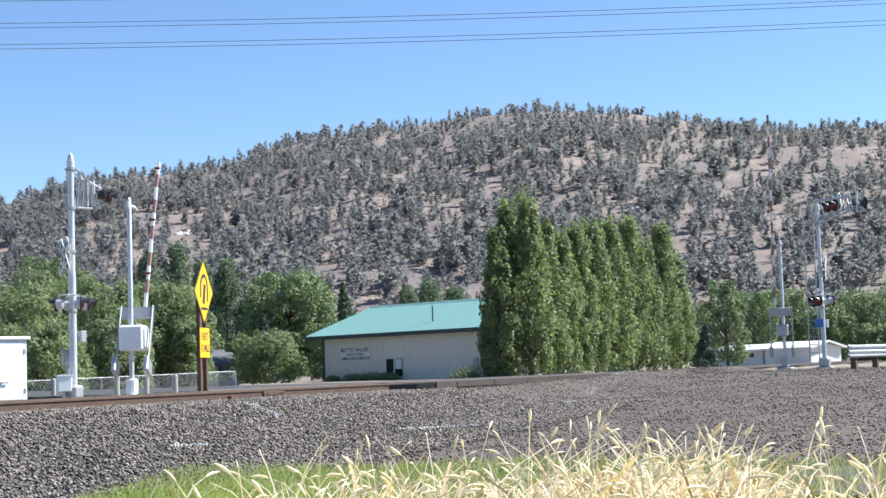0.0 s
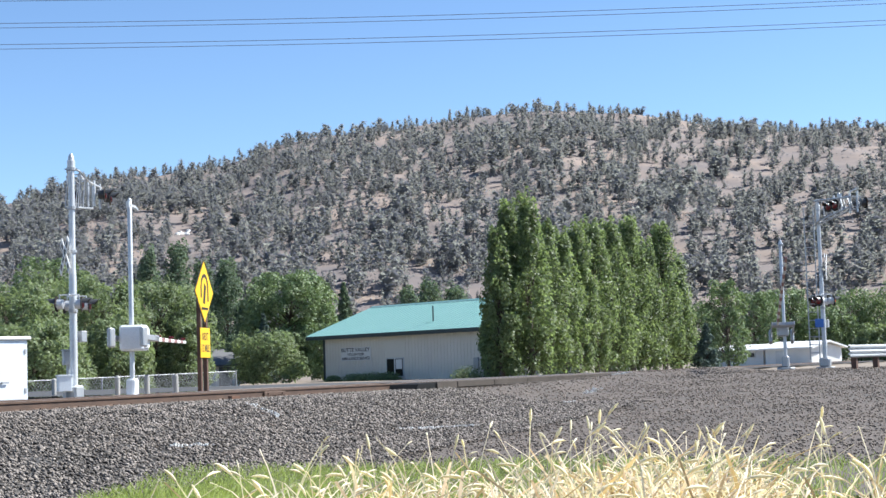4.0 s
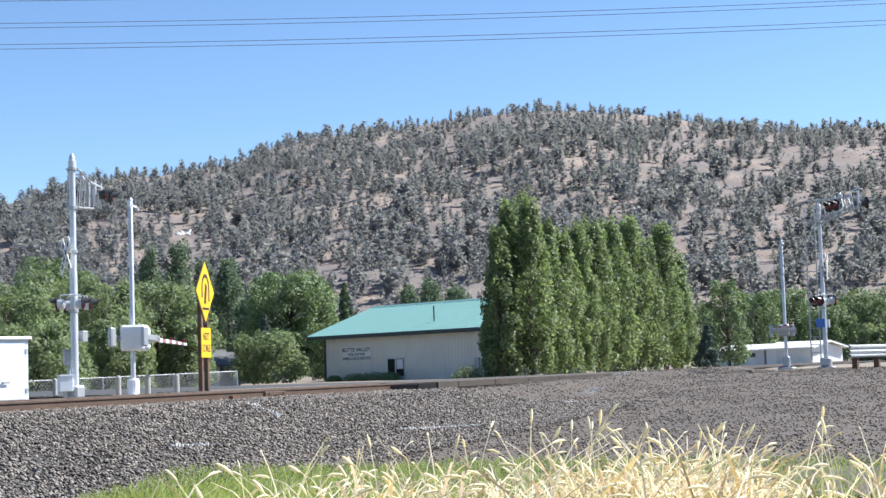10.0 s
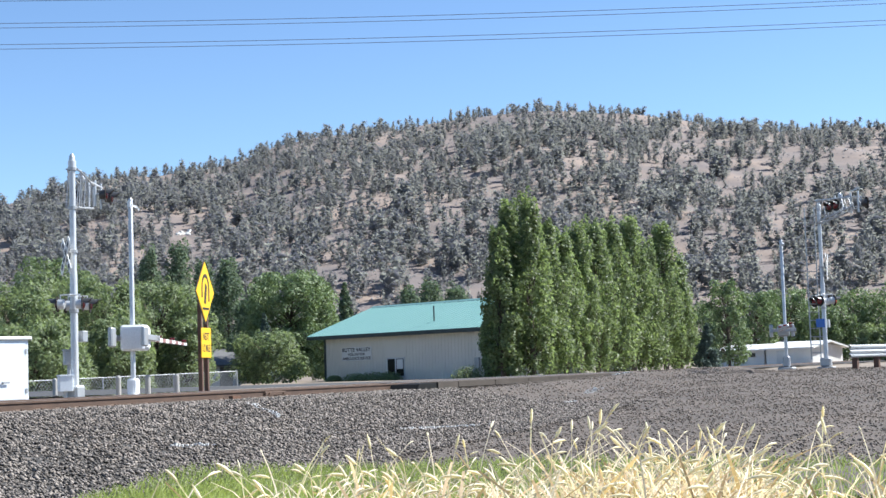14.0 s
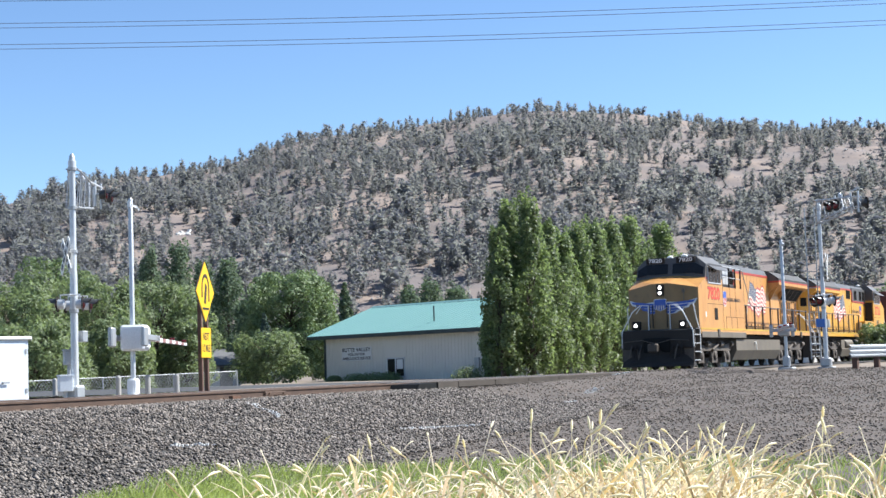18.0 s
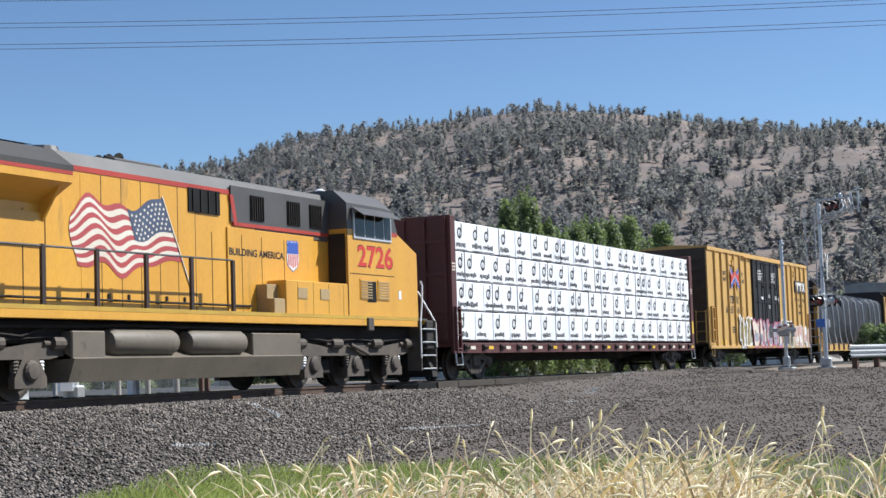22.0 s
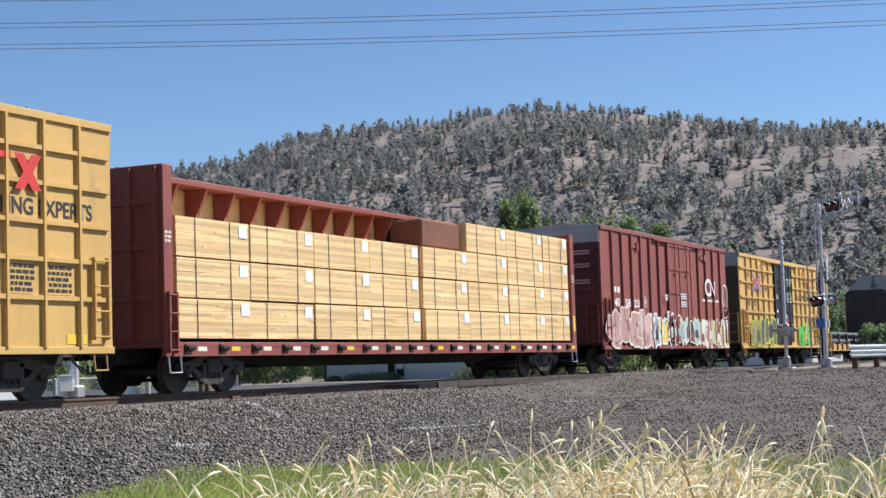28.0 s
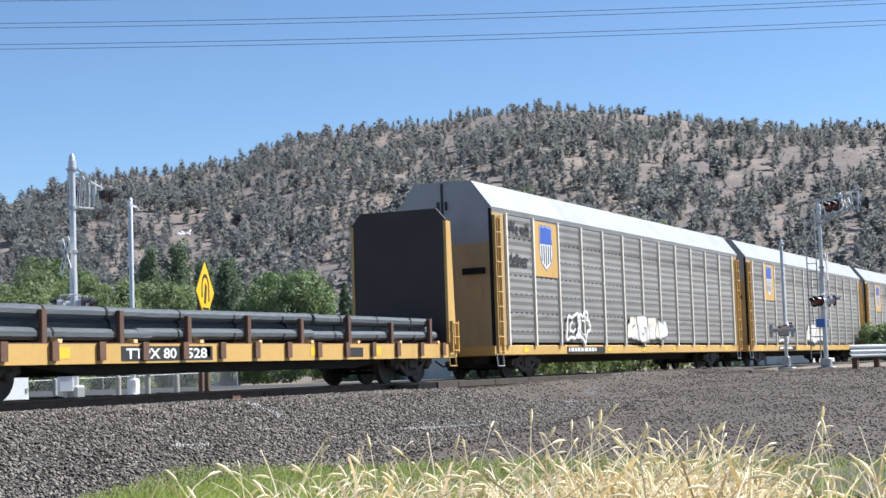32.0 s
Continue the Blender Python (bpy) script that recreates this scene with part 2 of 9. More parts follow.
M_HEADLIGHT = mat("lit headlamp", (0.9, 0.9, 0.85), (0.9, 0.9, 0.85), 0.2, scale=5, fine=40, bump=0.0, glow=(1.0, 0.95, 0.85, 4.0))
M_PINK = mat("pink spray paint", (0.50, 0.13, 0.20), (0.4, 0.10, 0.16), 0.6, scale=2, fine=30, bump=0.0)
M_GRYSPRAY = mat("grey spray paint", (0.36, 0.36, 0.40), (0.26, 0.26, 0.30), 0.6, scale=2, fine=30, bump=0.0)
M_OLIVESPRAY = mat("olive spray paint", (0.26, 0.22, 0.08), (0.2, 0.17, 0.06), 0.6, scale=2, fine=30, bump=0.0)
M_GREENSPRAY = mat("green spray paint", (0.10, 0.50, 0.05), (0.08, 0.4, 0.04), 0.6, scale=2, fine=30, bump=0.0)
M_PALEPINK = mat("pale pink spray paint", (0.58, 0.38, 0.35), (0.5, 0.33, 0.30), 0.6, scale=2, fine=30, bump=0.0)
M_DUSTPINK = mat("dusty pink spray paint", (0.46, 0.27, 0.245), (0.40, 0.22, 0.20), 0.6, scale=1.5, fine=30, bump=0.0)
M_MINT = mat("mint spray paint", (0.38, 0.50, 0.46), (0.3, 0.42, 0.40), 0.6, scale=2, fine=30, bump=0.0)
M_TAGYEL = mat("bright yellow marking", (0.80, 0.52, 0.03), (0.7, 0.46, 0.03), 0.5, scale=2, fine=30, bump=0.0)
M_CABLE = mat("dark cable", (0.14, 0.16, 0.2), (0.11, 0.13, 0.17), 0.6, scale=1, fine=5, bump=0.0)
# the faint blue of a shaded white face is put into this colour
M_BLUEWHITE = mat("white cabinet paint, blued for shade", (0.72, 0.76, 0.80), (0.66, 0.70, 0.74), 0.5, scale=1.2, fine=20, bump=0.04)
M_ROCKWHITE = mat("whitewashed rock", (0.7, 0.69, 0.66), (0.6, 0.59, 0.56), 0.9, scale=0.3, fine=2, bump=0.0)


# ---- mesh helpers ----
class MB:
    """Gathers vertices and faces for one mesh."""

    def __init__(self):
        self.v, self.f = [], []

    def add(self, v, f):
        o = len(self.v)
        self.v.extend(v)
        self.f.extend([tuple(i + o for i in q) for q in f])
        return self

    def box(self, x0, x1, y0, y1, z0, z1, c=0.0):
        if c <= 0:
            return self.add([(x0, y0, z0), (x1, y0, z0), (x1, y1, z0), (x0, y1, z0), (x0, y0, z1), (x1, y0, z1), (x1, y1, z1), (x0, y1, z1)],
                            [(0, 3, 2, 1), (4, 5, 6, 7), (0, 1, 5, 4), (1, 2, 6, 5), (2, 3, 7, 6), (3, 0, 4, 7)])
        v, f = [], []
        for zz, k in ((z0, c), (z0 + c, 0), (z1 - c, 0), (z1, c)):
            v += [(x0 + max(k, c) if k else x0 + c, y0 + k, zz), (x1 - c, y0 + k, zz), (x1 - k, y0 + c, zz), (x1 - k, y1 - c, zz), (x1 - c, y1 - k, zz), (x0 + c, y1 - k, zz), (x0 + k, y1 - c, zz), (x0 + k, y0 + c, zz)]
        for r in range(3):
            for i in range(8):
                j = (i + 1) % 8
                f.append((r * 8 + i, r * 8 + j, r * 8 + 8 + j, r * 8 + 8 + i))
        f += [tuple(range(7, -1, -1)), tuple(range(24, 32))]
        return self.add(v, f)

    def cyl(self, a, b, r0, r1=None, n=10, caps=True):
        a, b = Vector(a), Vector(b)
        r1 = r0 if r1 is None else r1
        d = (b - a).normalized()
        u = d.orthogonal().normalized()
        w = d.cross(u)
        v = []
        for p, r in ((a, r0), (b, r1)):
            for i in range(n):
                t = 2 * math.pi * i / n
                v.append(tuple(p + r * (math.cos(t) * u + math.sin(t) * w)))
        f = [(i, (i + 1) % n, n + (i + 1) % n, n + i) for i in range(n)]
        if caps:
            f += [tuple(range(n - 1, -1, -1)), tuple(range(n, 2 * n))]
        return self.add(v, f)

    def pipe(self, pts, r, n=6):
        """A bent round bar along the points, as one closed tube."""
        pts = [Vector(p) for p in pts]
        v, f, u = [], [], None
        for i, p in enumerate(pts):
            d = (pts[min(i + 1, len(pts) - 1)] - pts[max(i - 1, 0)]).normalized()
            u = d.orthogonal().normalized() if u is None else (u - d * u.dot(d)).normalized()
            w = d.cross(u)
            for k in range(n):
                t = 2 * math.pi * k / n
                v.append(tuple(p + r * (math.cos(t) * u + math.sin(t) * w)))
        for i in range(len(pts) - 1):
            f += [(i * n + k, i * n + (k + 1) % n, (i + 1) * n + (k + 1) % n, (i + 1) * n + k) for k in range(n)]
        f += [tuple(range(n - 1, -1, -1)), tuple(range((len(pts) - 1) * n, len(pts) * n))]
        return self.add(v, f)

    def prism(self, poly, axis, a, b):
        """A closed outline of (u, w) pairs pushed from a to b along an axis: 'x' (u=y, w=z), 'y' (u=x, w=z), 'z' (u=x, w=y)."""
        def at(u, w, k):
            return {"x": (k, u, w), "y": (u, k, w), "z": (u, w, k)}[axis]
        n = len(poly)
        v = [at(u, w, a) for u, w in poly] + [at(u, w, b) for u, w in poly]
        f = [(i, (i + 1) % n, n + (i + 1) % n, n + i) for i in range(n)] + [tuple(range(n - 1, -1, -1)), tuple(range(n, 2 * n))]
        return self.add(v, f)

    def lathe(self, prof, a, d, n=16):
        """Rings of (radius, distance along d) round the axis from the point a."""
        a, d = Vector(a), Vector(d).normalized()
        u = d.orthogonal().normalized()
        w = d.cross(u)
        v, f = [], []
        for r, h in prof:
            for i in range(n):
                t = 2 * math.pi * i / n
                v.append(tuple(a + d * h + r * (math.cos(t) * u + math.sin(t) * w)))
        for k in range(len(prof) - 1):
            for i in range(n):
                j = (i + 1) % n
                f.append((k * n + i, k * n + j, k * n + n + j, k * n + n + i))
        f += [tuple(range(n - 1, -1, -1)), tuple(range((len(prof) - 1) * n, len(prof) * n))]
        return self.add(v, f)

    def turned(self, m):
        self.v = [tuple(m @ Vector(p)) for p in self.v]
        return self

    def mesh(self, name):
        me = bpy.data.meshes.new(name)
        me.from_pydata(self.v, [], self.f)
        bm = bmesh.new()
        bm.from_mesh(me)
        bmesh.ops.recalc_face_normals(bm, faces=bm.faces)
        bm.to_mesh(me)
        bm.free()
        return me


def smooth(ob, angle=35):
    me = ob.data
    me.polygons.foreach_set("use_smooth", [True] * len(me.polygons))
    me.set_sharp_from_angle(angle=radians(angle))
    return ob


def part(name, mb, material, parent=None, label="", round_=False):
    """Links a mesh builder, or a mesh, as one mesh object under a thing or part."""
    me = mb if isinstance(mb, bpy.types.Mesh) else mb.mesh(name)
    if not me.materials:
        me.materials.append(material)
    ob = new(name, me)
    ob.parent = parent
    if label:
        ob["label"] = label
    if round_:
        smooth(ob)
    return ob


def thing(name, label, category, group="", kind="", m=None):
    ob = new(name)
    ob.empty_display_size = 0.3
    if m is not None:
        ob.matrix_basis = m
    return tagged(ob, label, category, group, kind)


def text_mesh(body, height, width=None, slant=0.0):
    """Lettering in the built-in font, lower left at the origin, in the x-z plane facing -y."""
    cu = bpy.data.curves.new("lettering", "FONT")
    cu.body, cu.size, cu.extrude, cu.offset, cu.shear = body, 1.0, 0.0, 0.022, slant
    ob = bpy.data.objects.new("lettering", cu)
    scene.collection.objects.link(ob)
    bpy.context.view_layer.update()
    me = bpy.data.meshes.new_from_object(ob.evaluated_get(bpy.context.evaluated_depsgraph_get()))
    bpy.data.objects.remove(ob)
    bpy.data.curves.remove(cu)
    co = np.empty(len(me.vertices) * 3)
    me.vertices.foreach_get("co", co)
    co = co.reshape(-1, 3)
    lo, hi = co.min(0), co.max(0)
    k = height / (hi[1] - lo[1])
    kx = k if width is None else width / (hi[0] - lo[0])
    out = np.stack([(co[:, 0] - lo[0]) * kx, np.zeros(len(co)), (co[:, 1] - lo[1]) * k], 1)
    me.vertices.foreach_set("co", out.ravel())
    me.update()
    return me


def text(body, x, y, z, height, material, parent, width=None, slant=0.0):
    ob = part("lettering", text_mesh(body, height, width, slant), material, parent)
    ob.matrix_basis = pose(x, y, z)
    return ob


def np_mesh(name, v, f, material):
    """A mesh from arrays: vertices (n, 3) and faces (m, 3 or 4)."""
    me = bpy.data.meshes.new(name)
    v, f = np.asarray(v, np.float32), np.asarray(f, np.int32)
    me.vertices.add(len(v))
    me.vertices.foreach_set("co", v.ravel())
    k = f.shape[1]
    me.loops.add(f.size)
    me.loops.foreach_set("vertex_index", f.ravel())
    me.polygons.add(len(f))
    me.polygons.foreach_set("loop_start", np.arange(0, f.size, k, dtype=np.int32))
    me.polygons.foreach_set("loop_total", np.full(len(f), k, np.int32))
    me.update(calc_edges=True)
    me.materials.append(material)
    return me
# ---- the ground, the hill and the track ----
RNG = np.random.default_rng(7)


def polar(az, r):
    a = np.radians(az)
    return EYE[0] + r * np.sin(a), EYE[1] + r * np.cos(a)


def lift(x, y):
    """Height of the ground: a bank up to the track, a ramp up to the road, flat land beyond."""
    x, y = np.asarray(x, float), np.asarray(y, float)
    bank = np.interp(y, [-60, -6.7, -2.4, -1.6, 2.0, 6.0], [-1.22, -1.2, -0.27, -0.21, -0.21, -0.26])
    # loose gravel heaped along the crossing's near edge
    berm = 0.15 * np.clip((x - 37.5) / 3, 0, 1) * np.clip((170 - x) / 20, 0, 1) * np.exp(-((y + 2.9) / 0.75) ** 2)
    ramp = np.where(y < 0, -1.22 + np.clip((x - 23 - np.clip(-y - 13, 0, 30) * 0.2) / 27, 0, 1) * 1.08, -2)
    # loose stone fills the crease between the bank and the ramp
    # land beyond the far street is lowered by azimuth to fit the camera's view
    az, far = np.degrees(np.arctan2(x - EYE[0], y - EYE[1])), np.hypot(x - EYE[0], y - EYE[1])
    low = 0.6 * np.clip((57.8 - az) / 1.5, 0, 1) * np.clip((far - 66) / 10, 0, 1) * np.where(y > 17.5, 1, 0)
    return np.maximum(bank, ramp) + berm - low + 0.07 * np.clip(1 - np.abs(bank - ramp) / 0.3, 0, 1) ** 2


def grid_mesh(name, xs, ys, fn, material):
    gx, gy = np.meshgrid(xs, ys)
    gz = fn(gx, gy)
    v = np.stack([gx.ravel(), gy.ravel(), gz.ravel()], 1)
    w, h = len(xs), len(ys)
    i = np.arange((h - 1) * w).reshape(h - 1, w)[:, :-1].ravel()
    f = np.stack([i, i + 1, i + w + 1, i + w], 1)
    return np_mesh(name, v, f, material)


def waves(x, y, s):
    """A cheap smooth unevenness, about -1 to 1."""
    return (np.sin(x * s * 1.0 + 1.3) * np.cos(y * s * 1.27 + 0.4) + 0.6 * np.sin(x * s * 2.3 + y * s * 1.9 + 2.1) + 0.35 * np.sin(x * s * 5.1 - y * s * 4.3)) / 1.9


_near = np.concatenate([-np.geomspace(4500, 45, 30), np.arange(-40, 110, 0.5), np.geomspace(112, 4500, 34)])
_neary = np.concatenate([-np.geomspace(4500, 34, 28), np.arange(-32, 14, 0.4), np.geomspace(15, 4500, 34)])
ground = part("ground", grid_mesh("ground", _near, _neary, lambda x, y: lift(x, y) - 0.05 + 0.03 * waves(x, y, 0.9), M_DIRT), M_DIRT)
tagged(ground, "dry brown earth of the flat valley floor", "ground", kind="structure")

ROAD_X0, ROAD_X1 = 38.0, 57.5
ballast = part("ballast", grid_mesh("ballast", np.arange(-40, 37.6, 0.25), np.concatenate([np.arange(-7.3, 3.4, 0.14)]), lambda x, y: lift(x, y) + np.minimum(0, (y + 6.6 + 0.9 * waves(x, y, 0.8)) * 0.12) + 0.025 * waves(x, y, 2.2) + 0.012 * waves(x, y, 9), M_BALLAST_SHADE), M_BALLAST_SHADE)
tagged(ballast, "grey crushed stone bank under the railway track", "ballast", kind="structure")
far_ballast = part("ballast", grid_mesh("ballast", np.concatenate([np.arange(57.5, 120, 0.6), np.arange(120, 700, 6)]), np.arange(-3.4, 3.3, 0.4), lambda x, y: lift(x, y) + 0.02 * waves(x, y, 2.2), M_BALLAST_SHADE), M_BALLAST_SHADE)
tagged(far_ballast, "grey crushed stone bed of the track beyond the crossing", "ballast", kind="structure")
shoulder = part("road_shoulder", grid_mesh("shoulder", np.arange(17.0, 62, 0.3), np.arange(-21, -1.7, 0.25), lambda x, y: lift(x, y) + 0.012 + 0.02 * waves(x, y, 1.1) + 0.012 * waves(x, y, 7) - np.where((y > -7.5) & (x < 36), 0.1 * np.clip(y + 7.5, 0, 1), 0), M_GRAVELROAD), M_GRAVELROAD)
tagged(shoulder, "brown gravel slope rising to the road crossing", "gravel slope", kind="structure")
road = part("road", grid_mesh("road", np.arange(38, 58.1, 0.5), np.concatenate([np.arange(-1.7, 12, 0.5), np.arange(12, 140, 4)]), lambda x, y: np.interp(y, [-2, 2, 10], [-0.015, -0.015, -0.12]) + 0 * x, M_ASPHALT), M_ASPHALT)
tagged(road, "worn asphalt road over the railway crossing", "road", kind="structure")
side_road = part("side_road", grid_mesh("side_road", np.arange(-30, 38, 2.0), np.arange(9.5, 17, 0.75), lambda x, y: -0.19 + 0 * x, M_ASPHALT), M_ASPHALT)
tagged(side_road, "grey asphalt street beyond the track", "road", kind="structure")


def rail_profile(y, top=0.0):
    """Outline of a rail across the track: foot, web and head."""
    return [(y - 0.07, top - 0.18), (y + 0.07, top - 0.18), (y + 0.07, top - 0.165), (y + 0.012, top - 0.14), (y + 0.012, top - 0.05), (y + 0.036, top - 0.04), (y + 0.036, top - 0.008), (y + 0.028, top - 0.002),
            (y - 0.028, top - 0.002), (y - 0.036, top - 0.008), (y - 0.036, top - 0.04), (y - 0.012, top - 0.05), (y - 0.012, top - 0.14), (y - 0.07, top - 0.165)]


track = thing("railway_track", "single railway track with rusty rails on wooden ties", "railway track", kind="structure")
for _y in (-0.755, 0.755):
    r_ = part("rail", MB().prism(rail_profile(_y), "x", -60, 700), M_RAIL, track, "rust-brown steel rail")
    part("rail_head", MB().box(-60, 700, _y - 0.026, _y + 0.026, -0.003, 0.0), M_RAILTOP, track, "polished running surface")
_tie = MB().box(-0.115, 0.115, -1.3, 1.3, -0.36, -0.182, 0.015).mesh("tie")
_tie.materials.append(M_TIE)
for _i in range(140):
    _x = -20 + _i * 0.53 if _i < 108 else 57.6 + (_i - 108) * 0.55
    if 38.0 < _x < 57.4:
        continue
    part("tie", _tie, M_TIE, track).matrix_basis = pose(_x, random.uniform(-0.03, 0.03), random.uniform(-0.008, 0.004), 0, 0, random.uniform(-1, 1))
_plate = MB().box(-0.19, 0.19, -0.17, 0.17, -0.183, -0.168).box(-0.19, 0.19, -0.1, -0.075, -0.17, -0.14).box(-0.19, 0.19, 0.075, 0.1, -0.17, -0.14).mesh("tie_plate")
_plate.materials.append(M_RAIL)
for _i in range(0, 60):
    part("tie_plate", _plate, M_RAIL, track).matrix_basis = pose(12.33 + _i * 0.53 if 12.33 + _i * 0.53 < 38 else 57.7 + (_i - 48) * 0.55, -0.755, 0)
for _x in (18.4, 30.2):
    part("joint_bar", MB().box(_x - 0.45, _x + 0.45, -0.815, -0.785, -0.14, -0.05, 0.01).cyl((_x - 0.3, -0.84, -0.095), (_x - 0.3, -0.8, -0.095), 0.02).cyl((_x + 0.3, -0.84, -0.095), (_x + 0.3, -0.8, -0.095), 0.02), M_RAIL, track)

crossing = thing("crossing_panels", "concrete and rubber crossing panels between the rails", "crossing panel", kind="structure")
for _i in range(8):
    _x = 38.0 + _i * 2.44
    part("panel", MB().box(_x, _x + 2.42, -0.62, 0.62, -0.17, -0.006, 0.012), M_ASPHALT, crossing)
    part("panel", MB().box(_x, _x + 2.42, -1.7, -0.83, -0.17, -0.008, 0.012), M_PANEL, crossing)
    part("panel", MB().box(_x, _x + 2.42, 0.83, 1.7, -0.17, -0.008, 0.012), M_GRAVELROAD, crossing)
part("end_ramp", MB().prism([(35.6, -0.2), (36.75, -0.2), (36.75, -0.02), (35.75, -0.04)], "y", -1.64, -0.84), M_DARK, crossing, "black rubber end ramp")
part("panel", MB().prism([(36.78, -0.2), (38.0, -0.2), (38.0, -0.01), (36.78, -0.012)], "y", -1.68, -0.84), M_PANEL, crossing)


def stones(name, n, xf, label, smin, smax, material):
    """Loose stones: squashed, crooked eight-sided pebbles strewn over the bank."""
    x, y = xf(n)
    n = len(x)
    base = np.array([[1, 0, 0], [0, 1, 0], [-1, 0, 0], [0, -1, 0], [0, 0, 1], [0, 0, -0.6]], float)
    fc = np.array([[0, 1, 4], [1, 2, 4], [2, 3, 4], [3, 0, 4], [1, 0, 5], [2, 1, 5], [3, 2, 5], [0, 3, 5]])
    s = RNG.uniform(smin, smax, (n, 1, 1)) * RNG.uniform(0.55, 1.3, (n, 6, 3))
    a = RNG.uniform(0, 6.28, n)
    v = base[None] * s
    c, d = np.cos(a)[:, None], np.sin(a)[:, None]
    vx, vy = v[:, :, 0] * c - v[:, :, 1] * d, v[:, :, 0] * d + v[:, :, 1] * c
    z = lift(x, y) + RNG.uniform(0.0, 0.04, n)
    tilt = RNG.uniform(-0.5, 0.5, (n, 1))
    v = np.stack([vx + x[:, None], vy + y[:, None], v[:, :, 2] * 0.8 + vx * tilt + z[:, None]], 2).reshape(-1, 3)
    f = (fc[None] + (np.arange(n) * 6)[:, None, None]).reshape(-1, 3)
    return tagged(part(name, np_mesh(name, v, f, material), material), label, "stones", kind="stuff")


def bank_strew(n):
    x, y = RNG.uniform(13.3, 37.5, n), RNG.uniform(-7.2, -0.9, n)
    keep = np.abs(y + 0.755) > 0.1
    return x[keep], y[keep]


def slope_strew(n):
    x, y = RNG.uniform(19, 60, n), RNG.uniform(-16.5, -1.8, n)
    keep = RNG.random(n) < np.clip(1.1 - (x - 24) / 60, 0.3, 1) * np.where(x + y * 0.6 > 12, 1, 0)
    return x[keep], y[keep]


stones("loose_ballast", 60000, bank_strew, "loose grey crushed stones on the track bank", 0.018, 0.042, M_STONE)
stones("loose_gravel", 56000, slope_strew, "fine brown-grey gravel on the slope", 0.013, 0.036, M_GRAVEL)

# Ridge of the hill: azimuth and rise (tangent of the angle seen from the camera's place).
RIDGE = ((30, 0.055), (42, 0.086), (48.8, 0.1085), (52.5, 0.126), (54.7, 0.128), (56.8, 0.1335), (58.8, 0.147), (60.9, 0.1535), (63, 0.1565), (67.2, 0.1635), (68.3, 0.165), (71.3, 0.158), (75.4, 0.1465), (77.4, 0.142), (80.6, 0.141), (90, 0.125), (105, 0.09), (125, 0.03))
R0, R1 = 390.0, 920.0


def rise(az):
    az = np.asarray(az, float)
    t = [np.interp(az + o, [a for a, _ in RIDGE], [b for _, b in RIDGE]) for o in (-0.5, 0, 0.5)]
    return sum(t) / 3


def hill_z(az, r):
    u = (r - R0) / (R1 - R0)
    top = rise(az) * R1
    up = top * np.clip(u, 0, 1) ** 0.92
    over = top * (1 - 0.16 * np.clip(u - 1, 0, 3) ** 1.2)
    x, y = polar(az, r)
    rough_ = (4.5 * waves(x, y, 0.012) + 2.2 * waves(x, y, 0.035) + 0.8 * waves(x, y, 0.11)) * np.clip(u * 3, 0, 1) * np.clip(2.2 - 1.6 * u, 0.35, 1)
    return np.where(u < 1, up, over) + rough_ - 0.6 - 3 * np.clip(-u * 8, 0, 1)


_azs, _rs = np.arange(28, 128, 0.2), np.concatenate([np.linspace(R0 - 30, R1, 130), np.linspace(R1 + 20, R1 * 1.8, 14)])
_ga, _gr = np.meshgrid(_azs, _rs)
_hx, _hy = polar(_ga, _gr)
_hv = np.stack([_hx.ravel(), _hy.ravel(), hill_z(_ga, _gr).ravel()], 1)
_w = len(_azs)
_i = np.arange((len(_rs) - 1) * _w).reshape(-1, _w)[:, :-1].ravel()
hill = part("hillside", np_mesh("hillside", _hv, np.stack([_i, _i + _w, _i + _w + 1, _i + 1], 1), M_HILL), M_HILL)
tagged(smooth(hill, 80), "broad tan hillside of dry soil and rock", "hill", kind="structure")


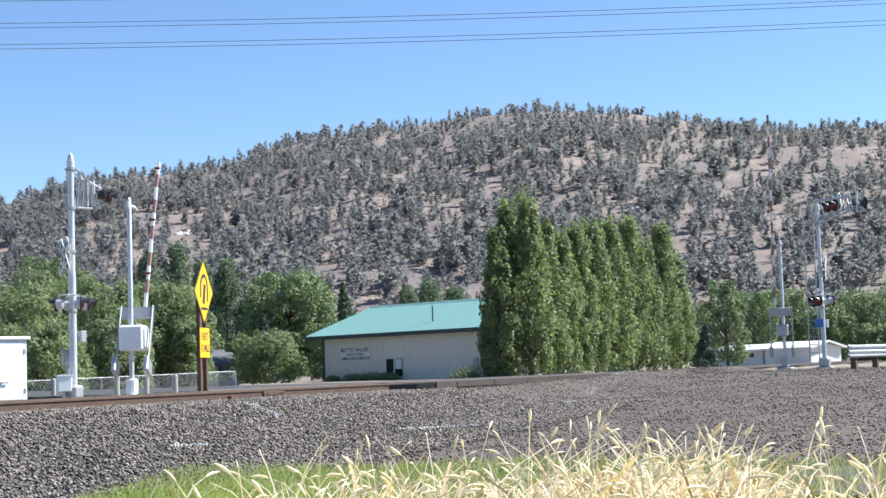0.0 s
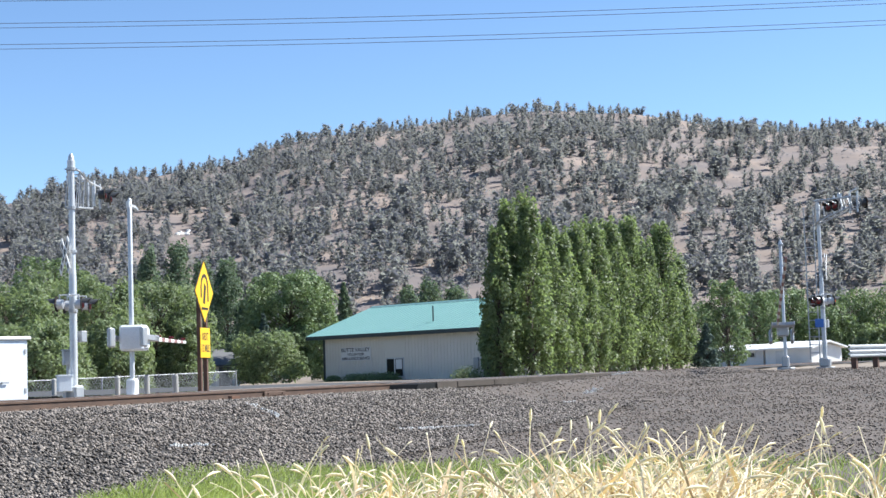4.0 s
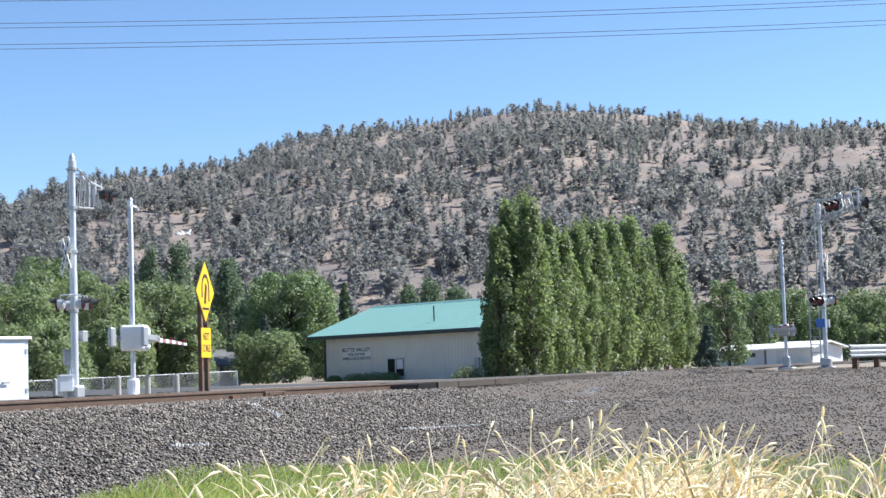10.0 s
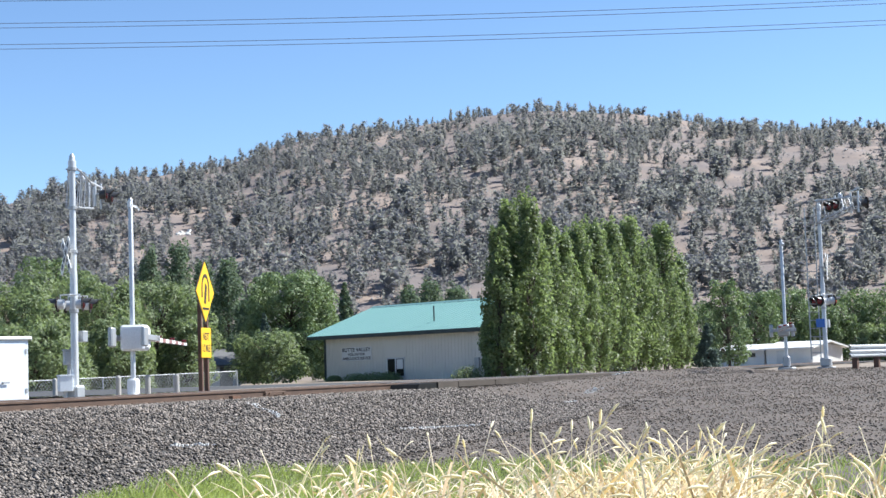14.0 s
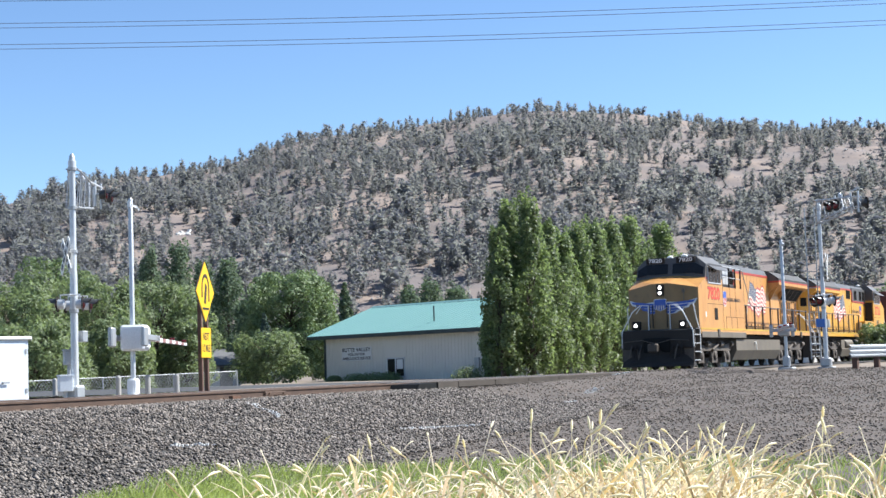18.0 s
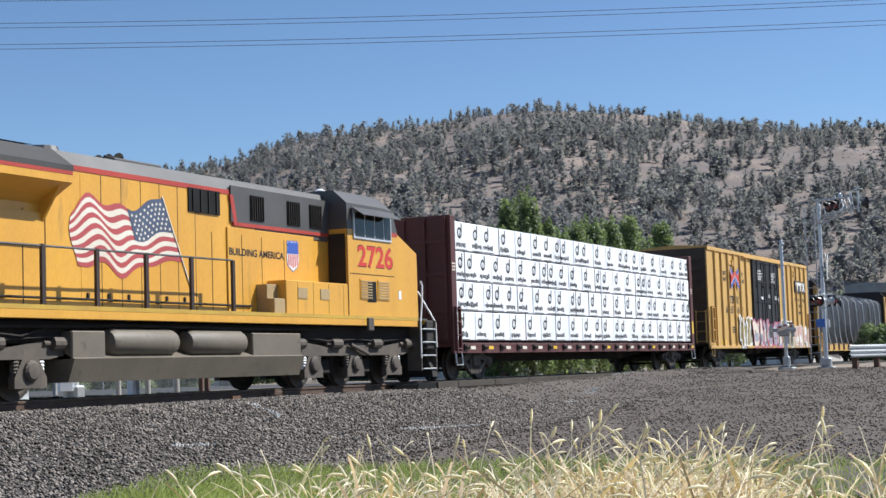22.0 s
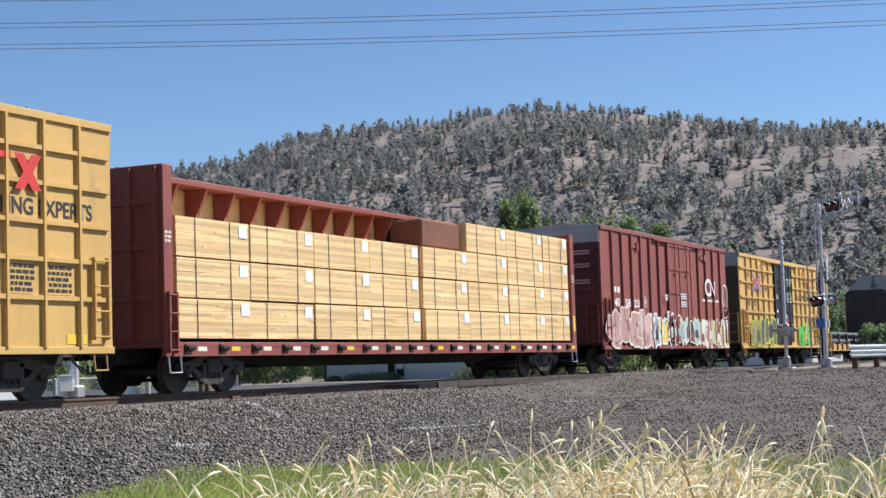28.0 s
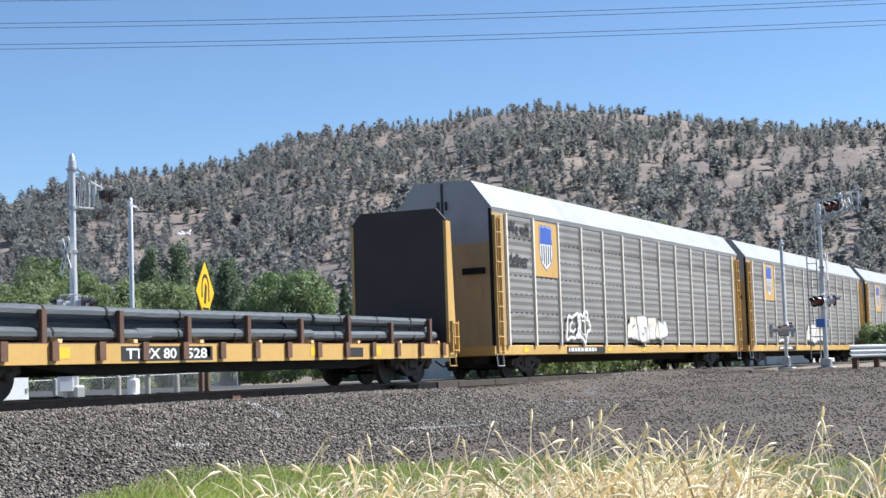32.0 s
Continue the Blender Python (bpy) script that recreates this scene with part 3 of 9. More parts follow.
def far_tree(seed, kind):
    """One far juniper or pine about a unit high: a bare trunk foot, leafy tufts stacked into a ragged crown, and loose sprays round them."""
    g = np.random.default_rng(seed)
    lean = g.normal(size=2) * 0.05
    vs, fs, o = [], [], 0
    tufts = {"pine": 8, "round": 7, "slim": 7}[kind]
    octa = np.array([[1, 0, 0], [0, 1, 0], [-1, 0, 0], [0, -1, 0], [0, 0, 1.5], [0, 0, -0.7]], float)
    of = np.array([[0, 1, 4], [1, 2, 4], [2, 3, 4], [3, 0, 4], [1, 0, 5], [2, 1, 5], [3, 2, 5], [0, 3, 5]])
    for i in range(tufts):
        h = (i + 0.6) / tufts * 0.84 + 0.04
        wide = {"pine": 0.17 * (1.08 - h) ** 0.8 + 0.03, "round": 0.20 * math.sqrt(max(0.08, 1 - (1.7 * h - 0.75) ** 2)), "slim": 0.12 * (1.1 - h) ** 0.6 + 0.02}[kind]
        a, off = g.uniform(0, 6.28), wide * g.uniform(0.1, 0.75)
        c = np.array([lean[0] * h + math.cos(a) * off, lean[1] * h + math.sin(a) * off, h])
        size = np.array([wide, wide, 0.1 + 0.05 * g.random()])
        vs.append(c + octa * size * g.uniform(0.4, 0.9, (6, 1)) * g.uniform(0.85, 1.15, (6, 3)))
        fs.append(of + o)
        o += 6
        n = 26
        d = g.normal(size=(n, 3))
        d /= np.linalg.norm(d, axis=1, keepdims=True)
        p = c + d * size * g.uniform(0.75, 1.5, (n, 1))
        u = np.cross(d, g.normal(size=(n, 3)))
        u /= np.linalg.norm(u, axis=1, keepdims=True)
        w = np.cross(d, u)
        w[:, 2] = np.abs(w[:, 2])
        r = g.uniform(0.018, 0.044, (n, 1))
        vs.append(np.stack([p - u * r, p + u * r, p + w * r * 1.7 + d * r * 0.5], 1).reshape(-1, 3))
        fs.append(np.arange(n * 3).reshape(-1, 3) + o)
        o += n * 3
    vs.append(np.array([[-0.02, 0, -0.08], [0.02, 0, -0.08], [lean[0], lean[1], 0.6], [0, -0.02, -0.08], [0, 0.02, -0.08]]))
    fs.append(np.array([[0, 1, 2], [3, 4, 2]]) + o)
    return np.concatenate(vs), np.concatenate(fs)


MARK_AZ, MARK_R = 55.2, 630.0


def far_woods():
    kinds = [far_tree(100 + i, ("pine", "round", "slim", "round", "pine")[i % 5]) for i in range(20)]
    g = np.random.default_rng(11)
    n = 14000
    az, u = g.uniform(45, 85, n), g.uniform(0.0, 1.1, n) ** 0.95
    r = R0 + (R1 - R0) * u
    x, y = polar(az, r)
    # the woods stand in ragged bands that climb the slope aslant
    band = np.sin(az * 2.1 - u * 16 + 1.7 * waves(x, y, 0.011)) * 0.6 + np.sin(az * 4.7 - u * 29 + 2.2 * waves(x, y, 0.02)) * 0.4
    dense = 0.42 + 0.24 * band + 0.16 * waves(x, y, 0.018) + 0.14 * waves(x, y, 0.06) - 0.03 * np.clip((u - 0.7) * 3, 0, 1) - 0.07 * np.clip((az - 70) / 8, 0, 1)
    keep = (g.random(n) < np.clip(dense, 0.05, 0.8)) & ~((np.abs(az - MARK_AZ) < 0.5) & (r > MARK_R - 85) & (r < MARK_R + 25))
    az, u, r, x, y = az[keep], u[keep], r[keep], x[keep], y[keep]
    z = hill_z(az, r)
    vs, fs, o = [], [], 0
    for i in range(len(x)):
        kv, kf = kinds[g.integers(20)]
        hgt = g.uniform(6.0, 11.5) * g.choice([1.0, 0.9, 0.75, 0.6, 0.42]) * (1.0 if u[i] < 0.9 else 0.8)
        wdt = hgt * g.uniform(1.0, 1.6)
        t = g.uniform(0, 6.28)
        c, s = math.cos(t), math.sin(t)
        p = kv * np.array([wdt, wdt, hgt])
        vs.append(np.stack([p[:, 0] * c - p[:, 1] * s + x[i], p[:, 0] * s + p[:, 1] * c + y[i], p[:, 2] + z[i] - 0.1], -1))
        fs.append(kf + o)
        o += len(kv)
    me = np_mesh("juniper_woods", np.concatenate(vs), np.concatenate(fs), M_JUNIPER_HAZE)
    return tagged(part("juniper_woods", me, M_JUNIPER_HAZE), "scattered junipers and pines over the dry hillside, distance haze in their colour", "trees", kind="stuff")


far_woods()

# low sagebrush and rock clumps between the trees
_g = np.random.default_rng(21)
_n = 16000
_az, _r = _g.uniform(46, 84, _n), R0 + (R1 - R0) * _g.uniform(0, 1.0, _n)
_x, _y = polar(_az, _r)
_keep = _g.random(_n) < 0.5 + 0.6 * waves(_x, _y, 0.045)
_az, _r, _x, _y = _az[_keep], _r[_keep], _x[_keep], _y[_keep]
_c = np.stack([_x, _y, hill_z(_az, _r)], 1)
_o = np.array([[1, 0, 0], [0, 1, 0], [-1, 0, 0], [0, -1, 0], [0, 0, 1.0]])
_v = (_c[:, None] + _o[None] * _g.uniform(0.4, 0.9, (len(_c), 1, 1)) * _g.uniform(0.6, 1.3, (len(_c), 5, 3))).reshape(-1, 3)
_f = (np.array([[0, 1, 4], [1, 2, 4], [2, 3, 4], [3, 0, 4]])[None] + (np.arange(len(_c)) * 5)[:, None, None]).reshape(-1, 3)
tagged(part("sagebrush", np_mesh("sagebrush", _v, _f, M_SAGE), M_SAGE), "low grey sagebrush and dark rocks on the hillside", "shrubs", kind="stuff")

# a white letter laid out of rocks on the slope
_mark = MB()
for _k in range(64):
    _t = _k / 63
    _da, _dr = ((-0.22 + 0.44 * _t, -8 + 17 * _t) if _k % 3 == 0 else (-0.1 + 0.1 * math.sin(_t * 6), 9 - 18 * _t) if _k % 3 == 1 else (0.12 + 0.1 * math.cos(_t * 6), 11 - 15 * _t))
    _x, _y = polar(MARK_AZ + _da, MARK_R + _dr)
    _z = float(hill_z(MARK_AZ + _da, MARK_R + _dr))
    _s = random.uniform(0.3, 0.7)
    _mark.box(_x - _s, _x + _s, _y - _s, _y + _s, _z - 0.5, _z + 0.8 * _s, 0.15)
tagged(part("hillside_letter", _mark, M_ROCKWHITE), "white painted rock letter on the hillside", "rocks", kind="stuff")

# stones splashed with white paint along the bank, and a lump of rusty scrap
def paint_splash(a, b, n, spread):
    g = random.Random(int(a[0] * 7))
    mb = MB()
    for _ in range(n):
        u = g.random()
        x, y = a[0] + (b[0] - a[0]) * u + g.gauss(0, spread), a[1] + (b[1] - a[1]) * u + g.gauss(0, spread)
        s, z = g.uniform(0.012, 0.035), float(lift(x, y)) + 0.035
        mb.prism([(x + s * math.cos(k * 1.257 + u) * g.uniform(0.7, 1.2), y + s * math.sin(k * 1.257 + u)) for k in range(5)], "z", z, z + s * 0.8)
    tagged(part("white_stones", mb, M_ROCKWHITE), "crushed stones splashed with white paint", "stones", kind="stuff")


for _a, _b, _n, _s in (((27.7, -5.2), (30.3, -5.9), 70, 0.05), ((26.6, -2.45), (25.9, -3.55), 45, 0.06), ((40.5, -4.4), (42.6, -3.95), 46, 0.08), ((47.5, -2.7), (49.2, -2.75), 40, 0.08), ((36.9, -5.2), (37.6, -5.1), 18, 0.05), ((20.6, -4.8), (21.6, -4.95), 30, 0.05)):
    paint_splash(_a, _b, _n, _s)
_x, _y = 28.16, -1.05
_scrap = part("rusty_scrap", MB().prism([(_x - 0.16, _y - 0.05), (_x + 0.1, _y - 0.09), (_x + 0.18, _y + 0.02), (_x + 0.02, _y + 0.08), (_x - 0.14, _y + 0.06)], "z", -0.22, -0.1), M_RUST)
tagged(_scrap, "rust-brown scrap lying beside the rail", "scrap")
# ---- trees, houses and the crossing's equipment ----
def leaf_cloud(centers, out, size, g, long_=1.0):
    """Diamond leaves round the given points; they face outwards and up, with much disorder."""
    n = len(centers)
    k = out * 0.9 + np.array([0, 0, 0.55]) + g.normal(size=(n, 3)) * 0.6
    k /= np.linalg.norm(k, axis=1, keepdims=True)
    u = np.cross(k, g.normal(size=(n, 3)))
    u /= np.linalg.norm(u, axis=1, keepdims=True)
    w = np.cross(k, u)
    s = g.uniform(size[0], size[1], n)[:, None]
    return np.stack([centers + u * s * 1.3 * long_, centers + w * s * 0.75 + k * s * 0.2, centers - u * s * long_, centers - w * s * 0.75 + k * s * 0.2], 1).reshape(-1, 3)


def tree(name, label, x, y, z, height, width, shape, material, n, leaf, seed, group=""):
    """A tree: tapered trunk with limbs, and a crown of many leafy sprays that end in loose tips."""
    g = np.random.default_rng(seed)
    t = thing(name, label, "tree", group, m=pose(x, y, z))
    tr = MB()
    top = height * (0.93 if shape in ("column", "cone") else 0.6)
    tr.cyl((0, 0, -0.2), (0, 0, top), max(0.1, height * 0.02), 0.02, 8)
    m = {"column": 150, "cone": 80, "round": 190, "weep": 180}[shape]
    pts, outs = [], []
    off = g.uniform(0, 6.28, 3)
    for i in range(m):
        h = (i + g.uniform(0.1, 0.9)) / m
        a = g.uniform(0, 6.28)
        er = np.array([math.cos(a), math.sin(a), 0.0])
        if shape == "column":
            hz = 0.0 + 0.90 * h
            rr = width * 0.5 * min(1, 0.8 + hz * 0.8) * min(1, (0.99 - hz) * 1.75) * math.sqrt(g.uniform(0.12, 1.0))
            p0 = er * rr * 0.75 + np.array([0, 0, hz * height])
            d = er * 0.16 + np.array([0, 0, 1.0])
            ln, rad = height * g.uniform(0.08, 0.17), width * g.uniform(0.075, 0.14)
        elif shape == "cone":
            hz = 0.06 + 0.9 * h
            p0 = np.array([0, 0, hz * height]) + er * width * 0.08 * (1.05 - hz)
            d = er + np.array([0, 0, g.uniform(-0.15, 0.3)])
            ln, rad = width * 0.5 * (1.03 - hz) * g.uniform(0.7, 1.08), 0.06 * height * (1.1 - hz) + 0.05
        else:
            # the crown's limit swells and shrinks round the tree, so that the outline stays uneven
            lim = 1 + 0.16 * math.sin(2 * a + off[0]) + 0.12 * math.sin(3 * a + off[1]) + 0.1 * math.sin(9 * h + off[2])
            hz = 0.04 + 0.88 * h
            q = (hz - 0.42) / 0.58
            rr = width * 0.5 * lim * math.sqrt(max(0.03, 1 - q * q)) * math.sqrt(g.uniform(0.15, 1.0))
            p0 = er * rr * 0.8 + np.array([0, 0, hz * height])
            d = er * 0.8 + np.array([0, 0, g.uniform(0.0, 1.2) if shape == "round" else g.uniform(-0.5, 0.9)])
            ln, rad = width * g.uniform(0.1, 0.19), width * g.uniform(0.065, 0.125)
        d = d / np.linalg.norm(d)
        if i % (5 if shape == "column" else 2) == 0:
            zb = max(0.1 * height, p0[2] - 0.2 * height)
            tr.cyl((0, 0, min(zb, top * 0.95)), tuple(p0), 0.006 * height, 0.012, 4)
            tr.cyl(tuple(p0), tuple(p0 + d * ln * 0.8), 0.012, 0.006, 3)
        per = int(n / m * g.uniform(0.6, 1.4))
        u = g.random(per) ** 0.85
        e = g.normal(size=(per, 3))
        e -= (e @ d)[:, None] * d
        e /= np.linalg.norm(e, axis=1, keepdims=True)
        wid = rad * np.sin(np.clip(0.12 + 0.88 * u, 0, 1) * 3.05) ** 0.7 * g.uniform(0.55, 1.15, per)
        pts.append(p0 + d * (u * ln)[:, None] + e * wid[:, None])
        outs.append(e * 0.75 + er * 0.55)
    part("trunk", tr, M_BARK, t)
    v = leaf_cloud(np.concatenate(pts), np.concatenate(outs), leaf, g, 1.5 if shape == "weep" else 1.0)
    part("crown", np_mesh("crown", v, np.arange(len(v)).reshape(-1, 4), material), material, t)
    return t


def spot(az, r):
    x, y = polar(az, r)
    return float(x), float(y)


# azimuth, distance, height, width
POPL = ((66.65, 78, 7.9, 1.9), (67.05, 80, 9.5, 2.1), (67.75, 79, 9.6, 2.2), (68.3, 82, 8.5, 2.3), (68.95, 84, 8.1, 2.3), (69.5, 87, 8.7, 2.3), (70.1, 89, 9.0, 2.3), (70.75, 92, 9.4, 2.5), (71.4, 95, 9.9, 2.5), (71.95, 97, 8.4, 2.3), (72.55, 99, 9.9, 2.4), (73.1, 102, 7.6, 2.1))
for _k, (_az, _r, _h, _w) in enumerate(POPL):
    tree("poplar_tree", "tall green columnar poplar with a full leafy crown", *spot(_az, _r), -0.3, _h * 0.95, _w * 1.3, "column", M_POPLAR, 13000, (0.04, 0.09), 300 + _k, "poplar row")
tree("poplar_tree", "short bushy young poplar beside the cream building", *spot(66.6, 80), -0.3, 3.3, 1.6, "column", M_POPLAR, 3000, (0.05, 0.11), 320, "poplar row")
tree("poplar_tree", "short bushy young poplar beside the cream building", *spot(66.15, 80.5), -0.3, 3.6, 0.9, "column", M_POPLAR, 2200, (0.05, 0.11), 321, "poplar row")

TREES = (
    ("broadleaf_tree", "large rounded dark green leafy tree", 58.95, 125, 8.6, 8.6, "round", M_LEAF, 39000, (0.065, 0.130)),
    ("broadleaf_tree", "bushy bright green tree beside the metal building", 58.1, 110, 3.3, 5.0, "round", M_WILLOW, 9750, (0.050, 0.108)),
    ("broadleaf_tree", "dull green bushy tree beside the metal building", 60.4, 120, 4.4, 3.6, "round", M_LEAF, 6750, (0.050, 0.108)),
    ("spruce_tree", "young blue spruce before a leafy tree", 58.03, 114, 5.2, 2.2, "cone", M_SPRUCE, 5400, (0.043, 0.101)),
    ("conifer_tree", "dark narrow conifer behind the building", 60.95, 150, 9.4, 4.2, "cone", M_DARKFIR, 7800, (0.065, 0.144)),
    ("conifer_tree", "tall dark poplar-shaped tree behind the houses", 53.9, 140, 11.9, 3.6, "column", M_DARKFIR, 9750, (0.058, 0.130)),
    ("conifer_tree", "tall dark poplar-shaped tree behind the houses", 55.0, 142, 12.6, 4.8, "column", M_DARKFIR, 11250, (0.058, 0.130)),
    ("conifer_tree", "tall dark poplar-shaped tree behind the houses", 55.9, 150, 11.4, 5.0, "column", M_DARKFIR, 9750, (0.058, 0.130)),
    ("conifer_tree", "tall dark poplar-shaped tree behind the houses", 56.75, 145, 11.2, 5.4, "column", M_DARKFIR, 12000, (0.058, 0.130)),
    ("conifer_tree", "dark leafy tree behind the houses", 57.4, 140, 7.0, 4.6, "column", M_DARKFIR, 9000, (0.058, 0.130)),
    ("broadleaf_tree", "wide pale green willow-like tree", 49.2, 95, 6.32, 7.0, "weep", M_WILLOW, 19237, (0.043, 0.094)),
    ("broadleaf_tree", "wide pale green willow-like tree", 50.9, 104, 7.63, 6.6, "weep", M_WILLOW, 19237, (0.043, 0.094)),
    ("broadleaf_tree", "tall dark green leafy tree", 50.4, 122, 10.3, 6.0, "round", M_LEAF, 12000, (0.058, 0.122)),
    ("broadleaf_tree", "wide pale green willow-like tree", 52.4, 100, 7.07, 6.2, "weep", M_WILLOW, 19237, (0.043, 0.094)),
    ("broadleaf_tree", "wide pale green willow-like tree", 54.2, 104, 6.98, 7.0, "weep", M_WILLOW, 19237, (0.043, 0.094)),
    ("broadleaf_tree", "bushy pale green tree beside a fence", 49.9, 88, 3.91, 5.4, "weep", M_WILLOW, 13162, (0.043, 0.094)),
    ("broadleaf_tree", "bushy green tree beside a fence", 52.9, 92, 4.09, 4.6, "weep", M_WILLOW, 12150, (0.043, 0.094)),
    ("broadleaf_tree", "bushy green tree beside a fence", 55.2, 103, 4.28, 4.0, "weep", M_WILLOW, 10125, (0.043, 0.094)),
    ("broadleaf_tree", "dark leafy tree behind a small house", 47.2, 110, 8.0, 8.0, "round", M_LEAF, 9000, (0.065, 0.130)),
    ("conifer_tree", "rounded pale conifer behind the teal roof", 65.0, 170, 9.6, 6.4, "column", M_DARKFIR, 7500, (0.072, 0.144)),
    ("conifer_tree", "rounded pale conifer behind the teal roof", 64.1, 172, 10.3, 6.8, "column", M_DARKFIR, 7500, (0.072, 0.144)),
    ("conifer_tree", "rounded pale conifer behind the teal roof", 63.3, 168, 9.4, 5.4, "column", M_DARKFIR, 6000, (0.072, 0.144)),
    ("spruce_tree", "small blue spruce with a pointed top", 74.05, 98, 3.0, 2.2, "cone", M_SPRUCE, 6300, (0.036, 0.086)),
    ("broadleaf_tree", "slender grey-green roadside tree", 74.8, 120, 6.8, 3.4, "round", M_LEAF, 8250, (0.050, 0.108)),
    ("broadleaf_tree", "dark leafy tree in the far row", 75.75, 150, 7.0, 4.6, "round", M_LEAF, 7500, (0.065, 0.137)),
    ("broadleaf_tree", "dark leafy tree in the far row", 76.9, 160, 7.4, 6.4, "round", M_LEAF, 8250, (0.072, 0.144)),
    ("broadleaf_tree", "dark leafy tree in the far row", 78.2, 158, 5.4, 6.0, "round", M_LEAF, 7500, (0.072, 0.144)),
    ("broadleaf_tree", "dark leafy tree in the far row", 79.4, 162, 7.0, 7.4, "round", M_LEAF, 9000, (0.072, 0.144)),
    ("broadleaf_tree", "dark leafy tree in the far row", 81.2, 160, 7.6, 8.5, "round", M_LEAF, 7500, (0.072, 0.144)),
    ("broadleaf_tree", "bright green bush-like tree beside the road", 80.0, 96, 2.42, 2.6, "weep", M_WILLOW, 8100, (0.043, 0.086)),
    ("broadleaf_tree", "dark leafy tree in the far row", 73.6, 170, 6.6, 6.5, "round", M_LEAF, 7500, (0.072, 0.144)),
)
for _k, (_n, _l, _az, _r, _h, _w, _sh, _m, _c, _lf) in enumerate(TREES):
    _z = min(-0.3, float(lift(*spot(_az, _r))) - 0.04)
    tree(_n, _l, *spot(_az, _r), _z, _h - 0.3 - _z, _w, _sh, _m, _c, _lf, 400 + _k, "trees beyond the track")


def ambulance_building():
    """Cream metal building with a teal gabled roof; its long wall faces the track."""
    ang = math.degrees(math.atan2(-15.3, -5.8))
    t = thing("metal_building", "cream ribbed metal building with a teal metal roof", "building", m=pose(93.7, 34.28, -0.35, 0, 0, ang))
    # local x runs along the long wall, local y into the camera's side is negative... wall at y = 0, depth to +y
    length, deep, eave, ridge = 19.0, 11.0, 3.2, 5.05
    part("wall", MB().box(0, length, 0, 0.2, 0, eave), M_CREAM, t)
    part("wall", MB().box(0, length, deep - 0.2, deep, 0, eave), M_CREAM, t)
    for x in (0.0, length - 0.2):
        part("gable_wall", MB().prism([(0.2, 0), (deep - 0.2, 0), (deep - 0.2, eave), (deep / 2, ridge - 0.15), (0.2, eave)], "x", x, x + 0.2), M_CREAM, t)
    rib = MB().box(0, 0.045, -0.022, 0, 0.05, eave - 0.1).mesh("siding_rib")
    rib.materials.append(M_CREAM)
    for i in range(int(length / 0.3)):
        x = 0.15 + i * 0.3
        if 6.3 < x < 8.2:
            continue
        part("siding_rib", rib, M_CREAM, t).matrix_basis = pose(x, 0, 0)
    part("corner_trim", MB().box(-0.06, 0.14, -0.05, 0.16, 0, eave), M_DARKTRIM, t, "dark corner trim")
    over, k = 0.9, (ridge - eave) / (deep / 2)
    for s in (0, 1):
        y0, y1 = (-over * 0.7, deep / 2) if s == 0 else (deep + over * 0.7, deep / 2)
        z0 = eave - over * 0.7 * k
        ro = part("roof", MB().prism([(y0, z0 + 0.08), (y0, z0 + 0.16), (y1, ridge + 0.16), (y1, ridge + 0.08)], "x", -1.15, length + 1.15), M_TEALROOF, t, "teal standing-seam metal roof")
        seam = MB().prism([(y0, z0 + 0.16), (y0, z0 + 0.195), (y1, ridge + 0.195), (y1, ridge + 0.16)], "x", -0.02, 0.02).mesh("roof_seam")
        seam.materials.append(M_TEALROOF)
        for i in range(47):
            part("seam", seam, M_TEALROOF, ro).matrix_basis = pose(-1.1 + i * 0.46, 0, 0)
        part("fascia", MB().box(-1.15, length + 1.15, y0 - 0.03 if s == 0 else y0, y0 if s == 0 else y0 + 0.03, z0 - 0.1, z0 + 0.15), M_DARKTRIM, t, "dark green eave trim")
    part("ridge_cap", MB().prism([(deep / 2 - 0.2, ridge + 0.12), (deep / 2, ridge + 0.24), (deep / 2 + 0.2, ridge + 0.12)], "x", -1.15, length + 1.15), M_TEALROOF, t)
    part("vent_pipe", MB().cyl((9.7, 1.2, 3.4), (9.7, 1.2, 4.75), 0.05), M_DARKTRIM, t)
    w = part("window", MB().box(6.4, 8.1, -0.05, 0.0, 0.22, 1.5), M_SILVER, t, "sliding window in a pale frame")
    for x0, x1 in ((6.48, 7.2), (7.3, 8.02)):
        part("pane", MB().box(x0, x1, -0.058, -0.05, 0.3, 1.42), M_GLASS, w)
    part("mullion", MB().box(7.2, 7.3, -0.065, -0.05, 0.28, 1.44), M_WHITE, w)
    part("blind", MB().box(7.36, 7.96, -0.062, -0.058, 0.75, 1.38), M_WHITE, w, "white window sticker")
    sign = part("sign_board", MB().box(1.85, 4.9, -0.06, -0.03, 1.4, 2.3), M_WHITE, t, "pale painted sign with dark letters")
    for body, z, h, x, wd in (("BUTTE VALLEY", 2.0, 0.25, 1.92, 2.9), ("VOLUNTEER", 1.73, 0.18, 2.5, 1.75), ("AMBULANCE SERVICE", 1.45, 0.2, 1.92, 2.9)):
        text(body, x, -0.066, z, h, M_INK, sign, wd)
    part("meter_box", MB().box(14.6, 15.0, -0.16, 0, 0.5, 1.3, 0.02), M_GALV, t)
    part("downpipe", MB().box(15.4, 15.47, -0.09, -0.02, 0.1, eave - 0.6), M_DARKTRIM, t)


